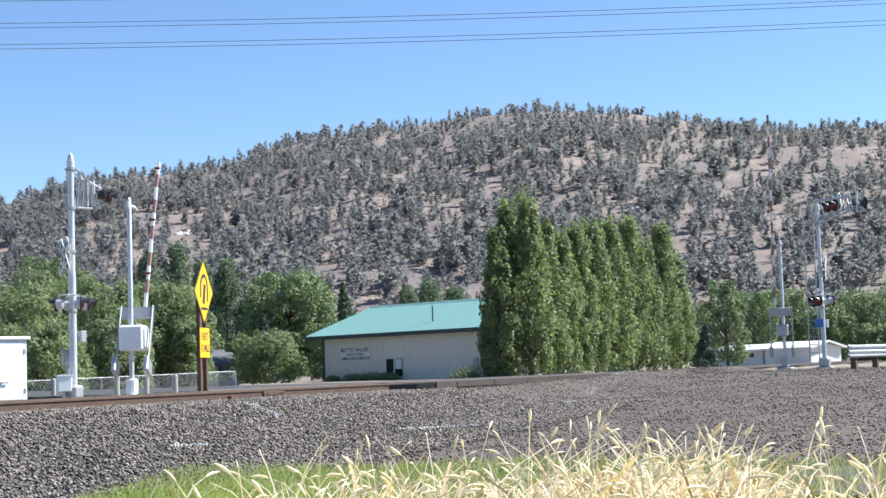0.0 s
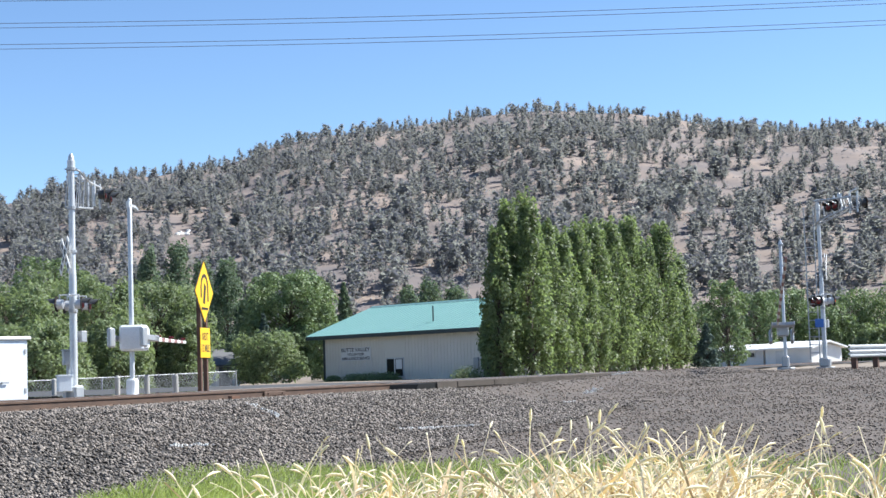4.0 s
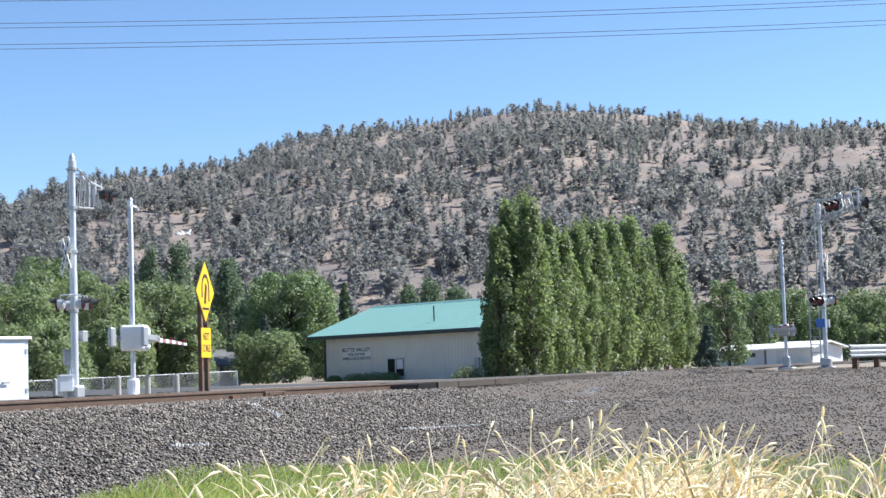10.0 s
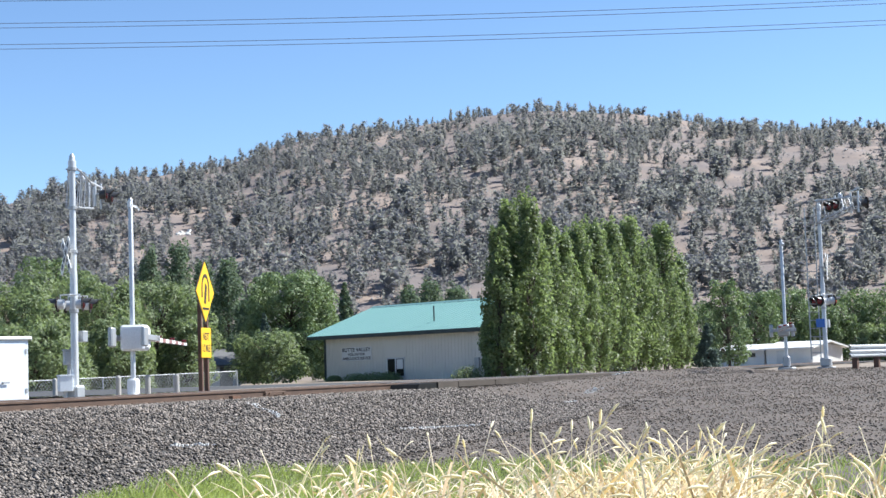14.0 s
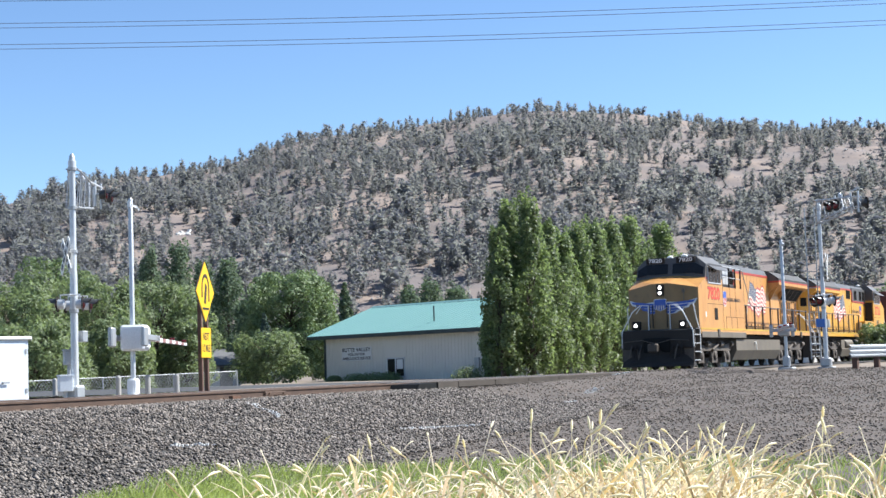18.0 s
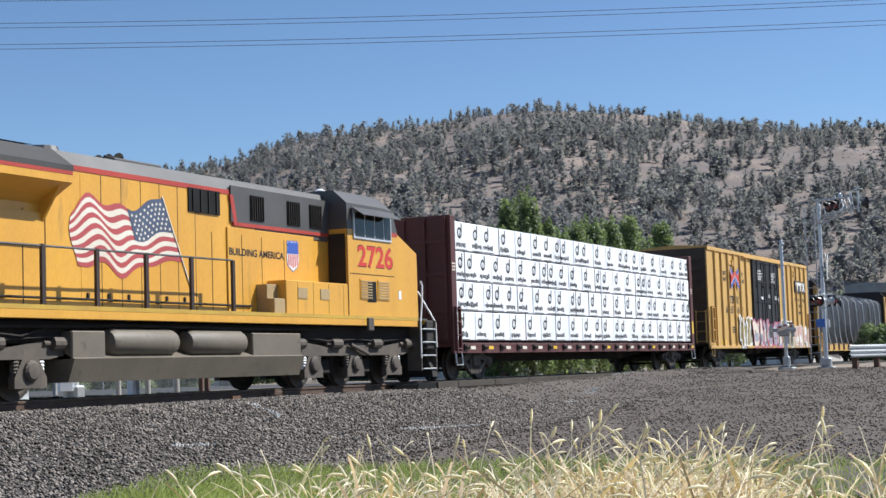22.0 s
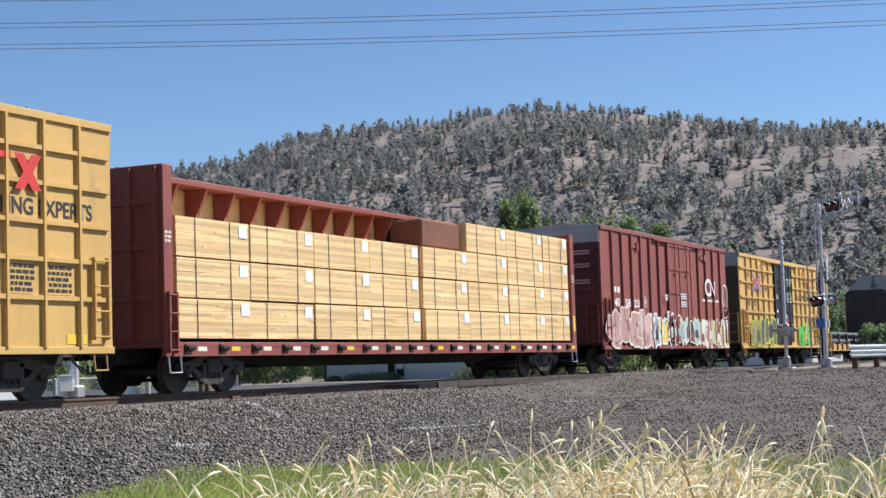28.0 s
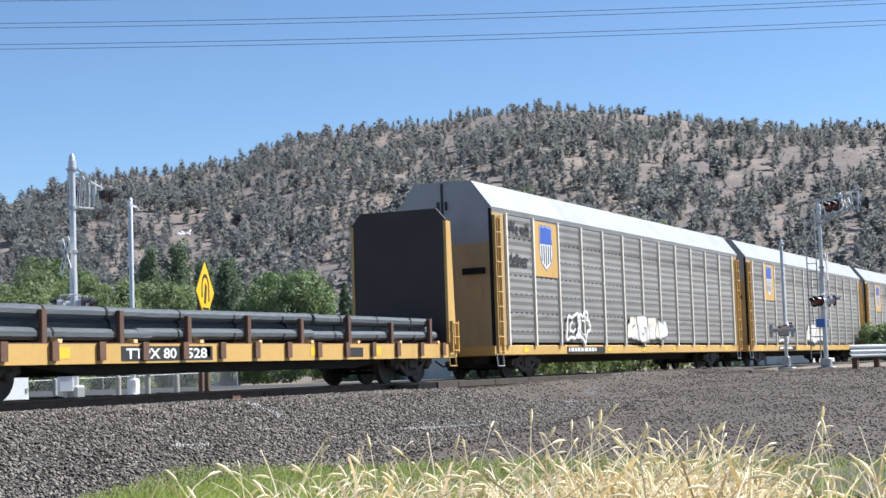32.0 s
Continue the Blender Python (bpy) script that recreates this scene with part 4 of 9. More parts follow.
ambulance_building()
for _k, (_az, _r, _w, _h) in enumerate(((61.3, 103.2, 1.3, 0.5), (61.9, 102.0, 1.6, 0.55), (62.5, 101.0, 1.2, 0.5), (60.5, 105.6, 0.8, 0.4), (65.4, 94.0, 1.5, 0.75))):
    _g = np.random.default_rng(600 + _k)
    _d = _g.normal(size=(1300, 3))
    _d[:, 2] = np.abs(_d[:, 2])
    _d /= np.linalg.norm(_d, axis=1, keepdims=True)
    _p = _d * np.array([_w * 0.7, _w * 0.7, _h]) * _g.uniform(0.4, 1.1, (1300, 1))
    _v = leaf_cloud(_p, _d, (0.03, 0.07), _g)
    _b = part("shrub", np_mesh("shrub", _v, np.arange(len(_v)).reshape(-1, 4), M_LEAF if _k < 4 else M_WILLOW), M_LEAF if _k < 4 else M_WILLOW)
    _b.matrix_basis = pose(*spot(_az, _r), -0.3)
    tagged(_b, "low dark green shrub against the building wall" if _k < 4 else "low bright green shrub at the wall", "shrub", "shrubs along the wall")


def house(name, label, az, r, turn, length, deep, eave, ridge, wall_m, roof_m, doors=()):
    t = thing(name, label, "house", m=pose(*spot(az, r), min(-0.3, float(lift(*spot(az, r))) - 0.05), 0, 0, turn))
    part("wall", MB().prism([(0, 0), (deep, 0), (deep, eave), (deep / 2, ridge - 0.12), (0, eave)], "x", 0, length), wall_m, t)
    k = (ridge - eave) / (deep / 2)
    for y0, y1 in ((-0.4, deep / 2), (deep + 0.4, deep / 2)):
        part("roof", MB().prism([(y0, eave - 0.4 * k), (y0, eave - 0.4 * k + 0.14), (y1, ridge + 0.14), (y1, ridge)], "x", -0.4, length + 0.4), roof_m, t)
    for x0, x1, z0, z1, mm in doors:
        w = part("window" if mm is M_GLASS else "door", MB().box(x0, x1, -0.05, 0.0, z0, z1), M_WHITE, t)
        part("pane", MB().box(x0 + 0.07, x1 - 0.07, -0.06, -0.05, z0 + 0.07, z1 - 0.07), mm, w)
    return t


house("small_house", "small white house with a grey shingle roof", 54.5, 125, -40, 6.0, 5.2, 2.1, 3.0, M_WHITE, M_SHINGLE, ((1.2, 2.1, 0.9, 1.9, M_GLASS), (4.2, 5.4, 0.1, 2.0, M_SHINGLE)))
house("small_house", "pale house with a light gable roof", 56.75, 140, -30, 5, 5.5, 2.2, 3.3, M_CREAM, M_SHINGLE, ((1.2, 2.2, 0.9, 1.9, M_GLASS),))
house("white_shed", "long low white metal shed with a white roof", 74.3, 140, -112, 5.2, 5.2, 1.35, 1.75, M_WHITE, M_WHITE, ((1.5, 2.4, 0.1, 1.25, M_SILVER), (3.4, 4.4, 0.7, 1.2, M_GLASS)))
house("white_shed", "low white metal shed with a broad white roof", 76.1, 136, -112, 4.6, 4.4, 1.4, 1.85, M_WHITE, M_WHITE, ((1.0, 1.9, 0.1, 1.3, M_SILVER),))


def chain_fence(a, b, h, label):
    t = thing("chain_link_fence", label, "fence")
    a, b = Vector(a), Vector(b)
    n = max(2, int((b - a).length / 2.6))
    for i in range(n + 1):
        p = a.lerp(b, i / n)
        part("post", MB().cyl(p, p + Vector((0, 0, h)), 0.035, n=8), M_GALV, t)
    part("top_rail", MB().cyl(a + Vector((0, 0, h)), b + Vector((0, 0, h)), 0.025, n=6), M_GALV, t)
    mesh = MB()
    d = b - a
    L = d.length
    k = int(L / 0.22)
    for i in range(k):
        for s in (1, -1):
            p = a + d * (i / k)
            q = a + d * min(1, max(0, (i + s * h / 0.22) / k))
            mesh.cyl(p, q + Vector((0, 0, h)), 0.006, n=3, caps=False)
    part("wire_mesh", mesh, M_GALV, t)
    return t


chain_fence((*spot(49.5, 79), -0.84), (*spot(57.0, 92), -0.64), 1.2, "galvanised chain-link fence along the far street")


# ---- crossing signals ----
def disc_lamp(parent, x, y, z, az, lit, back=M_SILVER, r=0.21):
    """One flashing lamp: black round background, hood and red lens facing the azimuth az."""
    m = pose(x, y, z, 0, 0, -az)
    bg = part("background_disc", MB().lathe([(r * 0.6, -0.03), (r, -0.02), (r, 0.0), (r * 0.6, 0.01)], (0, 0, 0), (0, 1, 0), 20), M_BLACK, parent)
    bg.matrix_basis = m
    part("lamp_housing", MB().lathe([(0.07, -0.2), (0.13, -0.18), (0.14, -0.03)], (0, 0, 0), (0, 1, 0), 14), back, bg)
    part("lens", MB().lathe([(0.135, 0.0), (0.12, 0.03), (0.07, 0.055), (0.02, 0.065)], (0, 0, 0), (0, 1, 0), 16), M_LENSLIT if lit else M_LENSRED, bg, "red lens")
    hv, hf = [], []
    for i in range(9):
        a = math.radians(10 + i * 20)
        k = abs(i - 4) / 4
        for rr, yy in ((0.155, 0.0), (0.15, 0.28 - 0.15 * k), (0.142, 0.28 - 0.15 * k), (0.147, 0.0)):
            hv.append((rr * math.cos(a), yy, rr * math.sin(a)))
    for i in range(8):
        hf += [(i * 4 + k, i * 4 + (k + 1) % 4, i * 4 + 4 + (k + 1) % 4, i * 4 + 4 + k) for k in range(4)]
    part("hood", MB().add(hv, hf + [(0, 1, 2, 3), (35, 34, 33, 32)]), M_HOOD, bg)
    return bg


def crossbuck(parent, z, az, y=0.2):
    for tilt in (45, -45):
        b = part("crossbuck_board", MB().box(-0.61, 0.61, -0.012, 0.012, -0.115, 0.115, 0.004), M_WHITE, parent, "white crossbuck board")
        b.matrix_basis = pose(0, 0, z, 0, 0, -az) @ pose(0, y + (0.014 if tilt > 0 else -0.014), 0, 0, tilt, 0)
        for i in range(4):
            part("letter_bar", MB().box(-0.5 + i * 0.27, -0.32 + i * 0.27, 0.012, 0.016, -0.06, 0.06), M_INK, b)


def cantilever(x, y, z, height, label, arm_az, arm_len, top, low, lamps, faces, lit, buck, slim, ladder=None):
    """A cantilever signal: pole, truss arm over the road, lamps on the arm and on the pole, crossbucks.
    top and low give the chords' heights at the pole and at the tip; lamps lists (way along the arm, height, azimuth)."""
    t = thing("cantilever_signal", label, "crossing signal", "crossing signals", m=pose(x, y, z))
    part("pole", MB().lathe([(r_ * slim, z_) for r_, z_ in ((0.125, 0), (0.122, height * 0.5), (0.105, height * 0.52), (0.1, height - 0.42), (0.13, height - 0.40), (0.13, height - 0.2), (0.1, height - 0.18), (0.09, height - 0.08), (0.03, height))], (0, 0, 0), (0, 0, 1), 16), M_SILVER, t, round_=True)
    part("base_flange", MB().box(-0.3, 0.3, -0.3, 0.3, -0.25, 0.06, 0.02).box(-0.2, 0.2, -0.2, 0.2, 0.06, 0.4, 0.05), M_GALV, t)
    for zz in (height * 0.36, height * 0.6, top[0], low[0]):
        part("clamp", MB().lathe([(r_ * slim, z_) for r_, z_ in ((0.12, -0.05), (0.15, -0.04), (0.15, 0.04), (0.12, 0.05))], (0, 0, zz), (0, 0, 1), 12), M_GALV, t)
    a = radians(arm_az)
    d, up = Vector((math.sin(a), math.cos(a), 0)), Vector((0, 0, 1))
    side = Vector((d.y, -d.x, 0)) * 0.17

    def chord(ends, f):
        return d * arm_len * f + up * (ends[0] + (ends[1] - ends[0]) * f)

    truss = MB()
    n = max(3, int(arm_len * 1.1))
    for s in (side, -side):
        truss.pipe([s * 0.6 + chord(low, 0), s + chord(low, 0.15), s + chord(low, 1)], 0.028)
        truss.pipe([s * 0.6 + chord(top, 0), s + chord(top, 0.15), s + chord(top, 1)], 0.028)
        for i in range(n):
            truss.pipe([s + chord(low, i / n), s + chord(top, (i + 0.5) / n), s + chord(low, (i + 1) / n)], 0.016, 5)
        truss.pipe([s + chord(low, 1), s + chord(top, 1)], 0.025, 5)
    for i in range(n + 1):
        truss.pipe([chord(low, i / n) + side, chord(low, i / n) - side], 0.018, 5)
        truss.pipe([chord(top, i / n) + side, chord(top, i / n) - side], 0.018, 5)
    part("arm", truss, M_GALV, t, "galvanised truss arm")
    for i, (q, zz, az) in enumerate(lamps):
        p, o = d * q, Vector((math.sin(radians(az)), math.cos(radians(az)), 0)) * 0.3
        part("lamp_bracket", MB().pipe([p + up * (zz - 0.32), p + up * (zz + 0.42)], 0.035).pipe([p + up * (zz + 0.02), p + o * 0.8 + up * (zz + 0.02)], 0.025), M_SILVER, t)
        disc_lamp(t, p.x + o.x, p.y + o.y, zz, az, lit == 2 and i == 0, M_HOOD)
    far = max(q for q, _, _ in lamps)
    part("lamp_rail", MB().pipe([d * (arm_len - 0.6) + up * (lamps[0][1] + 0.3), d * (far + 0.15) + up * (lamps[0][1] + 0.3)], 0.03), M_SILVER, t)
    part("bell", MB().lathe([(0.04, 0.0), (0.07, 0.03), (0.07, 0.12), (0.03, 0.18)], d * arm_len * 0.6 + up * (top[0] * 0.4 + top[1] * 0.6 + 0.02), (0, 0, 1), 12), M_SILVER, t)
    zl = 2.55
    part("lamp_crossarm", MB().pipe([d * -0.55 + up * (zl + 0.24), d * 0.55 + up * (zl + 0.24)], 0.03), M_SILVER, t)
    for s in (-0.42, 0.42):
        for fa in faces:
            o = Vector((math.sin(radians(fa)), math.cos(radians(fa)), 0)) * 0.34
            part("lamp_arm", MB().pipe([d * s + up * (zl + 0.24), d * s + o * 0.75 + up * (zl + 0.24), d * s + o * 0.75 + up * zl], 0.022, 6), M_SILVER, t)
            disc_lamp(t, d.x * s + o.x, d.y * s + o.y, zl, fa, lit and s > 0 and fa == faces[1])
    crossbuck(t, 3.85, buck)
    part("junction_box", MB().box(0.17, 0.4, -0.14, 0.14, 1.55, 1.85, 0.015), M_GALV, t)
    if ladder:
        la, lw = radians(ladder[0]), radians(ladder[1])
        o, w = Vector((math.sin(la), math.cos(la), 0)) * ladder[2], Vector((math.sin(lw), math.cos(lw), 0)) * 0.2
        for s in (w, -w):
            part("ladder_rail", MB().pipe([o + s + up * 0.35, o + s + up * (height - 0.25)], 0.024), M_GALV, t)
        for i in range(int((height - 0.9) / 0.31)):
            q = o + up * (0.6 + i * 0.31)
            part("rung", MB().pipe([q + w, q - w], 0.015), M_GALV, t)
        for zz in (1.2, 3.4, height - 0.6):
            part("ladder_bracket", MB().pipe([up * zz, o + up * zz], 0.02), M_GALV, t)
        part("notice_plate", MB().box(-0.16, 0.16, -0.02, 0.0, -0.16, 0.16, 0.004), M_BLUEPLATE, t, "small blue notice plate").matrix_basis = pose(-0.1, 0.12, 1.72, 0, 0, -80) @ pose(0, -0.2, 0)
    return t


SIG_L = cantilever(33.56, 7.49, -0.2, 6.62, "silver cantilever crossing signal with red flashers beyond the track", 65, 1.7, (6.2, 5.95), (5.15, 5.3), ((2.7, 5.8, 150), (3.4, 5.78, 150), (1.9, 5.7, 335)), (335, 150), 0, 307, 0.82)
SIG_R = cantilever(60.19, -6.79, -0.12, 6.42, "silver cantilever crossing signal with a ladder beside the road", 245, 5.6, (6.4, 5.95), (5.55, 5.6), ((2.6, 5.9, 305), (3.6, 5.85, 305), (4.9, 5.75, 150), (5.9, 5.7, 150)), (300, 150), 1, 172, 0.7, (350, 320, 0.36))


def gate(x, y, z, mast_h, box_z, arm_az, label, arm_len, small):
    """A crossing gate: mast, mechanism box and a counterweighted striped arm that swings down."""
    t = thing("crossing_gate", label, "crossing gate", "crossing gates", m=pose(x, y, z))
    part("mast", MB().lathe([(0.062, 0), (0.058, mast_h - 0.06), (0.03, mast_h)], (0, 0, 0), (0, 0, 1), 12), M_SILVER, t, round_=True)
    part("base", MB().box(-0.28, 0.28, -0.28, 0.28, -0.2, 0.08, 0.03).box(-0.13, 0.13, -0.13, 0.13, 0.08, 0.5, 0.05), M_GALV if small else M_SIGWHITE, t)
    part("mast_top_light", MB().box(-0.05, 0.4, -0.05, 0.05, mast_h - 0.22, mast_h - 0.16).cyl((0.42, 0, mast_h - 0.19), (0.62, 0, mast_h - 0.25), 0.05).cyl((-0.12, 0, mast_h - 0.25), (-0.12, 0, mast_h - 0.1), 0.05), M_SILVER, t).matrix_basis = pose(0, 0, 0, 0, 0, 20 if y > 0 else 200)
    m = pose(0, 0, box_z, 0, 0, 90 - arm_az)
    k = 0.7 if small else 1.0
    bx = part("mechanism_box", MB().box(-0.36 * k, 0.36 * k, -0.36 * k, 0.24 * k, -0.32 * k, 0.32 * k, 0.05), M_GALV if small else M_SIGWHITE, t, "grey gate mechanism box" if small else "silver-white gate mechanism box")
    bx.matrix_basis = m
    part("cover", MB().box(-0.28 * k, 0.28 * k, -0.40 * k, -0.36 * k, -0.24 * k, 0.24 * k, 0.03), M_GALV if small else M_SIGWHITE, bx)
    # the swinging arm: local x along the arm, pivot at the box, two side plates and counterweights behind
    arm = part("gate_arm", MB().box(-0.75, 0.9, -0.50, -0.46, -0.07, 0.07, 0.01).box(-0.75, 0.9, 0.30, 0.34, -0.07, 0.07, 0.01).box(0.55, 0.85, -0.5, 0.34, -0.06, 0.06, 0.01).box(-1.0, -0.6, -0.54, -0.42, -0.24, 0.24, 0.03).box(-1.0, -0.6, 0.26, 0.38, -0.24, 0.24, 0.03), M_GALV, t, "gate arm with counterweights")
    n = int((arm_len - 0.85) / 0.4)
    for i in range(n):
        x0 = 0.85 + i * 0.4
        hgt = 0.06 - 0.025 * i / n
        part("arm_stripe", MB().box(x0, x0 + 0.4, -0.32, -0.24, -hgt, hgt, 0.008), M_WHITE if i % 2 == 0 else M_FADEDRED, arm, "white reflective stripe" if i % 2 == 0 else "red reflective stripe")
    for i in range(3):
        q = 1.8 + i * (arm_len - 2.2) / 2
        part("arm_lamp", MB().cyl((q, -0.34, 0.09), (q, -0.22, 0.09), 0.032), M_LENSRED, arm)
    arm["base"] = (0.0, 0.0, box_z)
    return t, arm


GATE_L, ARM_L = gate(32.06, 4.475, -0.16, 5.02, 1.5, 65, "silver crossing gate with a red and white arm beyond the track", 5.4, 0)
GATE_R, ARM_R = gate(58.41, -5.7, -0.1, 4.85, 1.45, 256, "silver crossing gate with a tall mast beside the road", 8.2, True)


def diamond_sign():
    t = thing("warning_sign", "yellow diamond road sign with a distance plaque on two brown posts", "road sign", m=pose(38.1, 6.4, -0.25, 0, 0, 180 - 163))
    for x in (-0.28, 0.28):
        part("post", MB().box(x - 0.07, x + 0.07, 0.0, 0.12, -0.1, 3.0 if x > 0 else 3.3, 0.012), M_POST, t, "brown wooden post")
    pl = part("diamond_plate", MB().prism([(0, 2.15), (0.86, 3.02), (0, 3.9), (-0.86, 3.02)], "y", -0.03, -0.012), M_SIGNYEL, t, "yellow diamond with black symbol")
    part("border", MB().prism([(0, 2.08), (0.93, 3.02), (0, 3.97), (-0.93, 3.02)], "y", -0.012, -0.004), M_INK, t)
    sym = MB()
    for i in range(12):
        a0, a1 = math.pi * i / 12, math.pi * (i + 1) / 12
        q = [(0.38 * math.cos(a), 3.1 + 0.45 * math.sin(a)) for a in (a0, a1)] + [(0.28 * math.cos(a), 3.1 + 0.35 * math.sin(a)) for a in (a1, a0)]
        sym.prism(q, "y", -0.036, -0.03)
    sym.box(0.28, 0.38, -0.036, -0.03, 2.75, 3.1).box(-0.38, -0.28, -0.036, -0.03, 2.85, 3.1).box(-0.3, 0.3, -0.036, -0.03, 2.5, 2.57)
    sym.prism([(-0.16, 2.7), (0.02, 2.66), (0.16, 3.2), (-0.02, 3.28)], "y", -0.036, -0.03)
    part("symbol", sym, M_INK, pl)
    pq = part("plaque", MB().box(-0.46, 0.46, -0.03, -0.012, 1.12, 1.98, 0.004), M_SIGNYEL, t, "yellow plaque with black letters")
    text("NEXT", -0.3, -0.032, 1.62, 0.22, M_INK, pq, 0.6)
    text("1/2 MILE", -0.38, -0.032, 1.28, 0.22, M_INK, pq, 0.76)


diamond_sign()


def cabinet():
    t = thing("signal_cabinet", "white metal signal cabinet beyond the track, tinted blue for its shade", "cabinet", m=pose(28.2, 4.9, -0.22, 0, 0, -16))
    part("body", MB().box(-0.75, 0.36, 0, 0.8, 0.1, 1.52, 0.015), M_BLUEWHITE, t)
    part("roof", MB().box(-0.82, 0.43, -0.07, 0.87, 1.52, 1.6, 0.02), M_WHITE, t, "white overhanging roof")
    d = part("door", MB().box(-0.68, 0.28, -0.02, 0.0, 0.16, 1.46, 0.006), M_BLUEWHITE, t)
    part("handle", MB().cyl((-0.34, -0.06, 0.55), (-0.34, -0.02, 0.55), 0.03).box(-0.36, -0.18, -0.07, -0.05, 0.53, 0.57), M_GALV, d)
    for z in (0.35, 1.25):
        part("hinge", MB().box(0.26, 0.31, -0.035, -0.02, z - 0.06, z + 0.06), M_GALV, d)
    part("plinth", MB().box(-0.8, 0.42, -0.05, 0.85, -0.1, 0.1), M_CONCRETE, t)


cabinet()


def small_box(name, label, x, y, z, w, d, h, m_, turn=0):
    t = thing(name, label, "utility box", m=pose(x, y, z, 0, 0, turn))
    part("body", MB().box(-w / 2, w / 2, -d / 2, d / 2, 0.25, 0.25 + h, 0.015), m_, t)
    part("lid", MB().box(-w / 2 - 0.02, w / 2 + 0.02, -d / 2 - 0.02, d / 2 + 0.02, 0.25 + h, 0.29 + h, 0.008), m_, t)
    part("leg", MB().cyl((0, 0, -0.1), (0, 0, 0.25), 0.05), M_GALV, t)


small_box("relay_box", "white relay box on a short leg beside the pole", 33.26, 7.57, -0.2, 0.36, 0.3, 0.4, M_BLUEWHITE, -40)
small_box("relay_box", "grey relay box on a short leg beside the pole", 33.73, 7.82, 0.5, 0.28, 0.25, 0.38, M_GALV, -40)
for _px, _dd in ((92, 52), (204, 44), (256, 44), (307, 45)):
    _az = AZ + math.degrees(math.atan((_px - 784) / 2775))
    _t = thing("bollard", "short grey steel bollard", "bollard", "bollards beyond the track", m=pose(*spot(_az, _dd), -0.25))
    part("post", MB().lathe([(0.075, -0.1), (0.075, 0.62), (0.04, 0.68)], (0, 0, 0), (0, 0, 1), 12), M_CONCRETE, _t)


def guardrail():
    t = thing("guardrail", "galvanised steel guardrail beside the road", "guardrail", m=pose(52.04, -9.36, -0.12, 0, 0, -11))
    prof = []
    zs = [0.38, 0.42, 0.46, 0.49, 0.53, 0.57, 0.60, 0.64, 0.68, 0.71, 0.76, 0.80]
    ys = [0, -0.06, -0.06, 0, 0, -0.06, -0.06, 0, 0, -0.06, -0.06, 0]
    prof = [(yy, zz) for yy, zz in zip(ys, zs)] + [(yy + 0.012, zz) for yy, zz in reversed(list(zip(ys, zs)))]
    part("beam", MB().prism(prof, "x", 0, 14), M_GALV, t, "corrugated steel beam")
    part("end_shoe", MB().prism(prof, "x", -0.25, -0.02), M_GALV, t)
    for i in range(8):
        part("post", MB().box(0.4 + i * 1.9, 0.56 + i * 1.9, 0.02, 0.2, -0.4, 0.78, 0.01), M_POST, t)


guardrail()

# overhead lines far above the crossing
for _k, (_el, _dist) in enumerate(((12.62, 52.0), (12.46, 53.2), (11.86, 52.0), (11.70, 53.2), (13.42, 52.6))):
    _w = MB()
    _a = radians(AZ)
    _n, _s = Vector((math.sin(_a), math.cos(_a), 0)), Vector((math.cos(_a), -math.sin(_a), 0))
    _pts = []
    for _i in range(41):
        _q = (_i - 20) * 3.0
        _z = EYE[2] + _dist * math.tan(radians(_el)) + 0.00045 * (_q + 6) ** 2 * (1.0 if _q < 0 else 1.35) - 0.0125 * (_q - 15)
        _pts.append(Vector(EYE[:2] + (0,)) + _n * _dist + _s * _q + Vector((0, 0, _z)))
    _w.pipe(_pts, 0.010, 5)
    tagged(part("power_line", _w, M_CABLE), "thin dark overhead power line", "power line", "overhead power lines")
# ---- the train: each car's origin lies at its middle, on the rail heads; its near side is at -y ----
WHEELS = []  # wheelsets that turn: (object, place on its truck, radius)
CARS = []    # (car, place along the track at 27 s)


def wheelset_mesh(r):
    mb = MB()
    for s in (-1, 1):
        mb.lathe([(0.12, 0.0), (r * 0.72, 0.02), (r * 0.86, 0.0), (r, 0.005), (r, 0.09), (r + 0.028, 0.105), (r + 0.028, 0.13), (r * 0.86, 0.14), (r * 0.7, 0.10), (0.12, 0.13)], (0, -0.82 * s, 0), (0, s, 0), 24)
    mb.cyl((0, -1.05, 0), (0, 1.05, 0), 0.085, n=10)
    for k in range(5):
        a = 2 * math.pi * k / 5
        for s in (-1, 1):
            mb.cyl((math.cos(a) * r * 0.5, -0.81 * s, math.sin(a) * r * 0.5), (math.cos(a) * r * 0.5, -0.79 * s, math.sin(a) * r * 0.5), 0.05, n=6)
    me = mb.mesh("wheelset")
    me.materials.append(M_WHEEL)
    return me


WHEEL36 = wheelset_mesh(0.455)
WHEEL42 = wheelset_mesh(0.52)
WHEEL28 = wheelset_mesh(0.37)


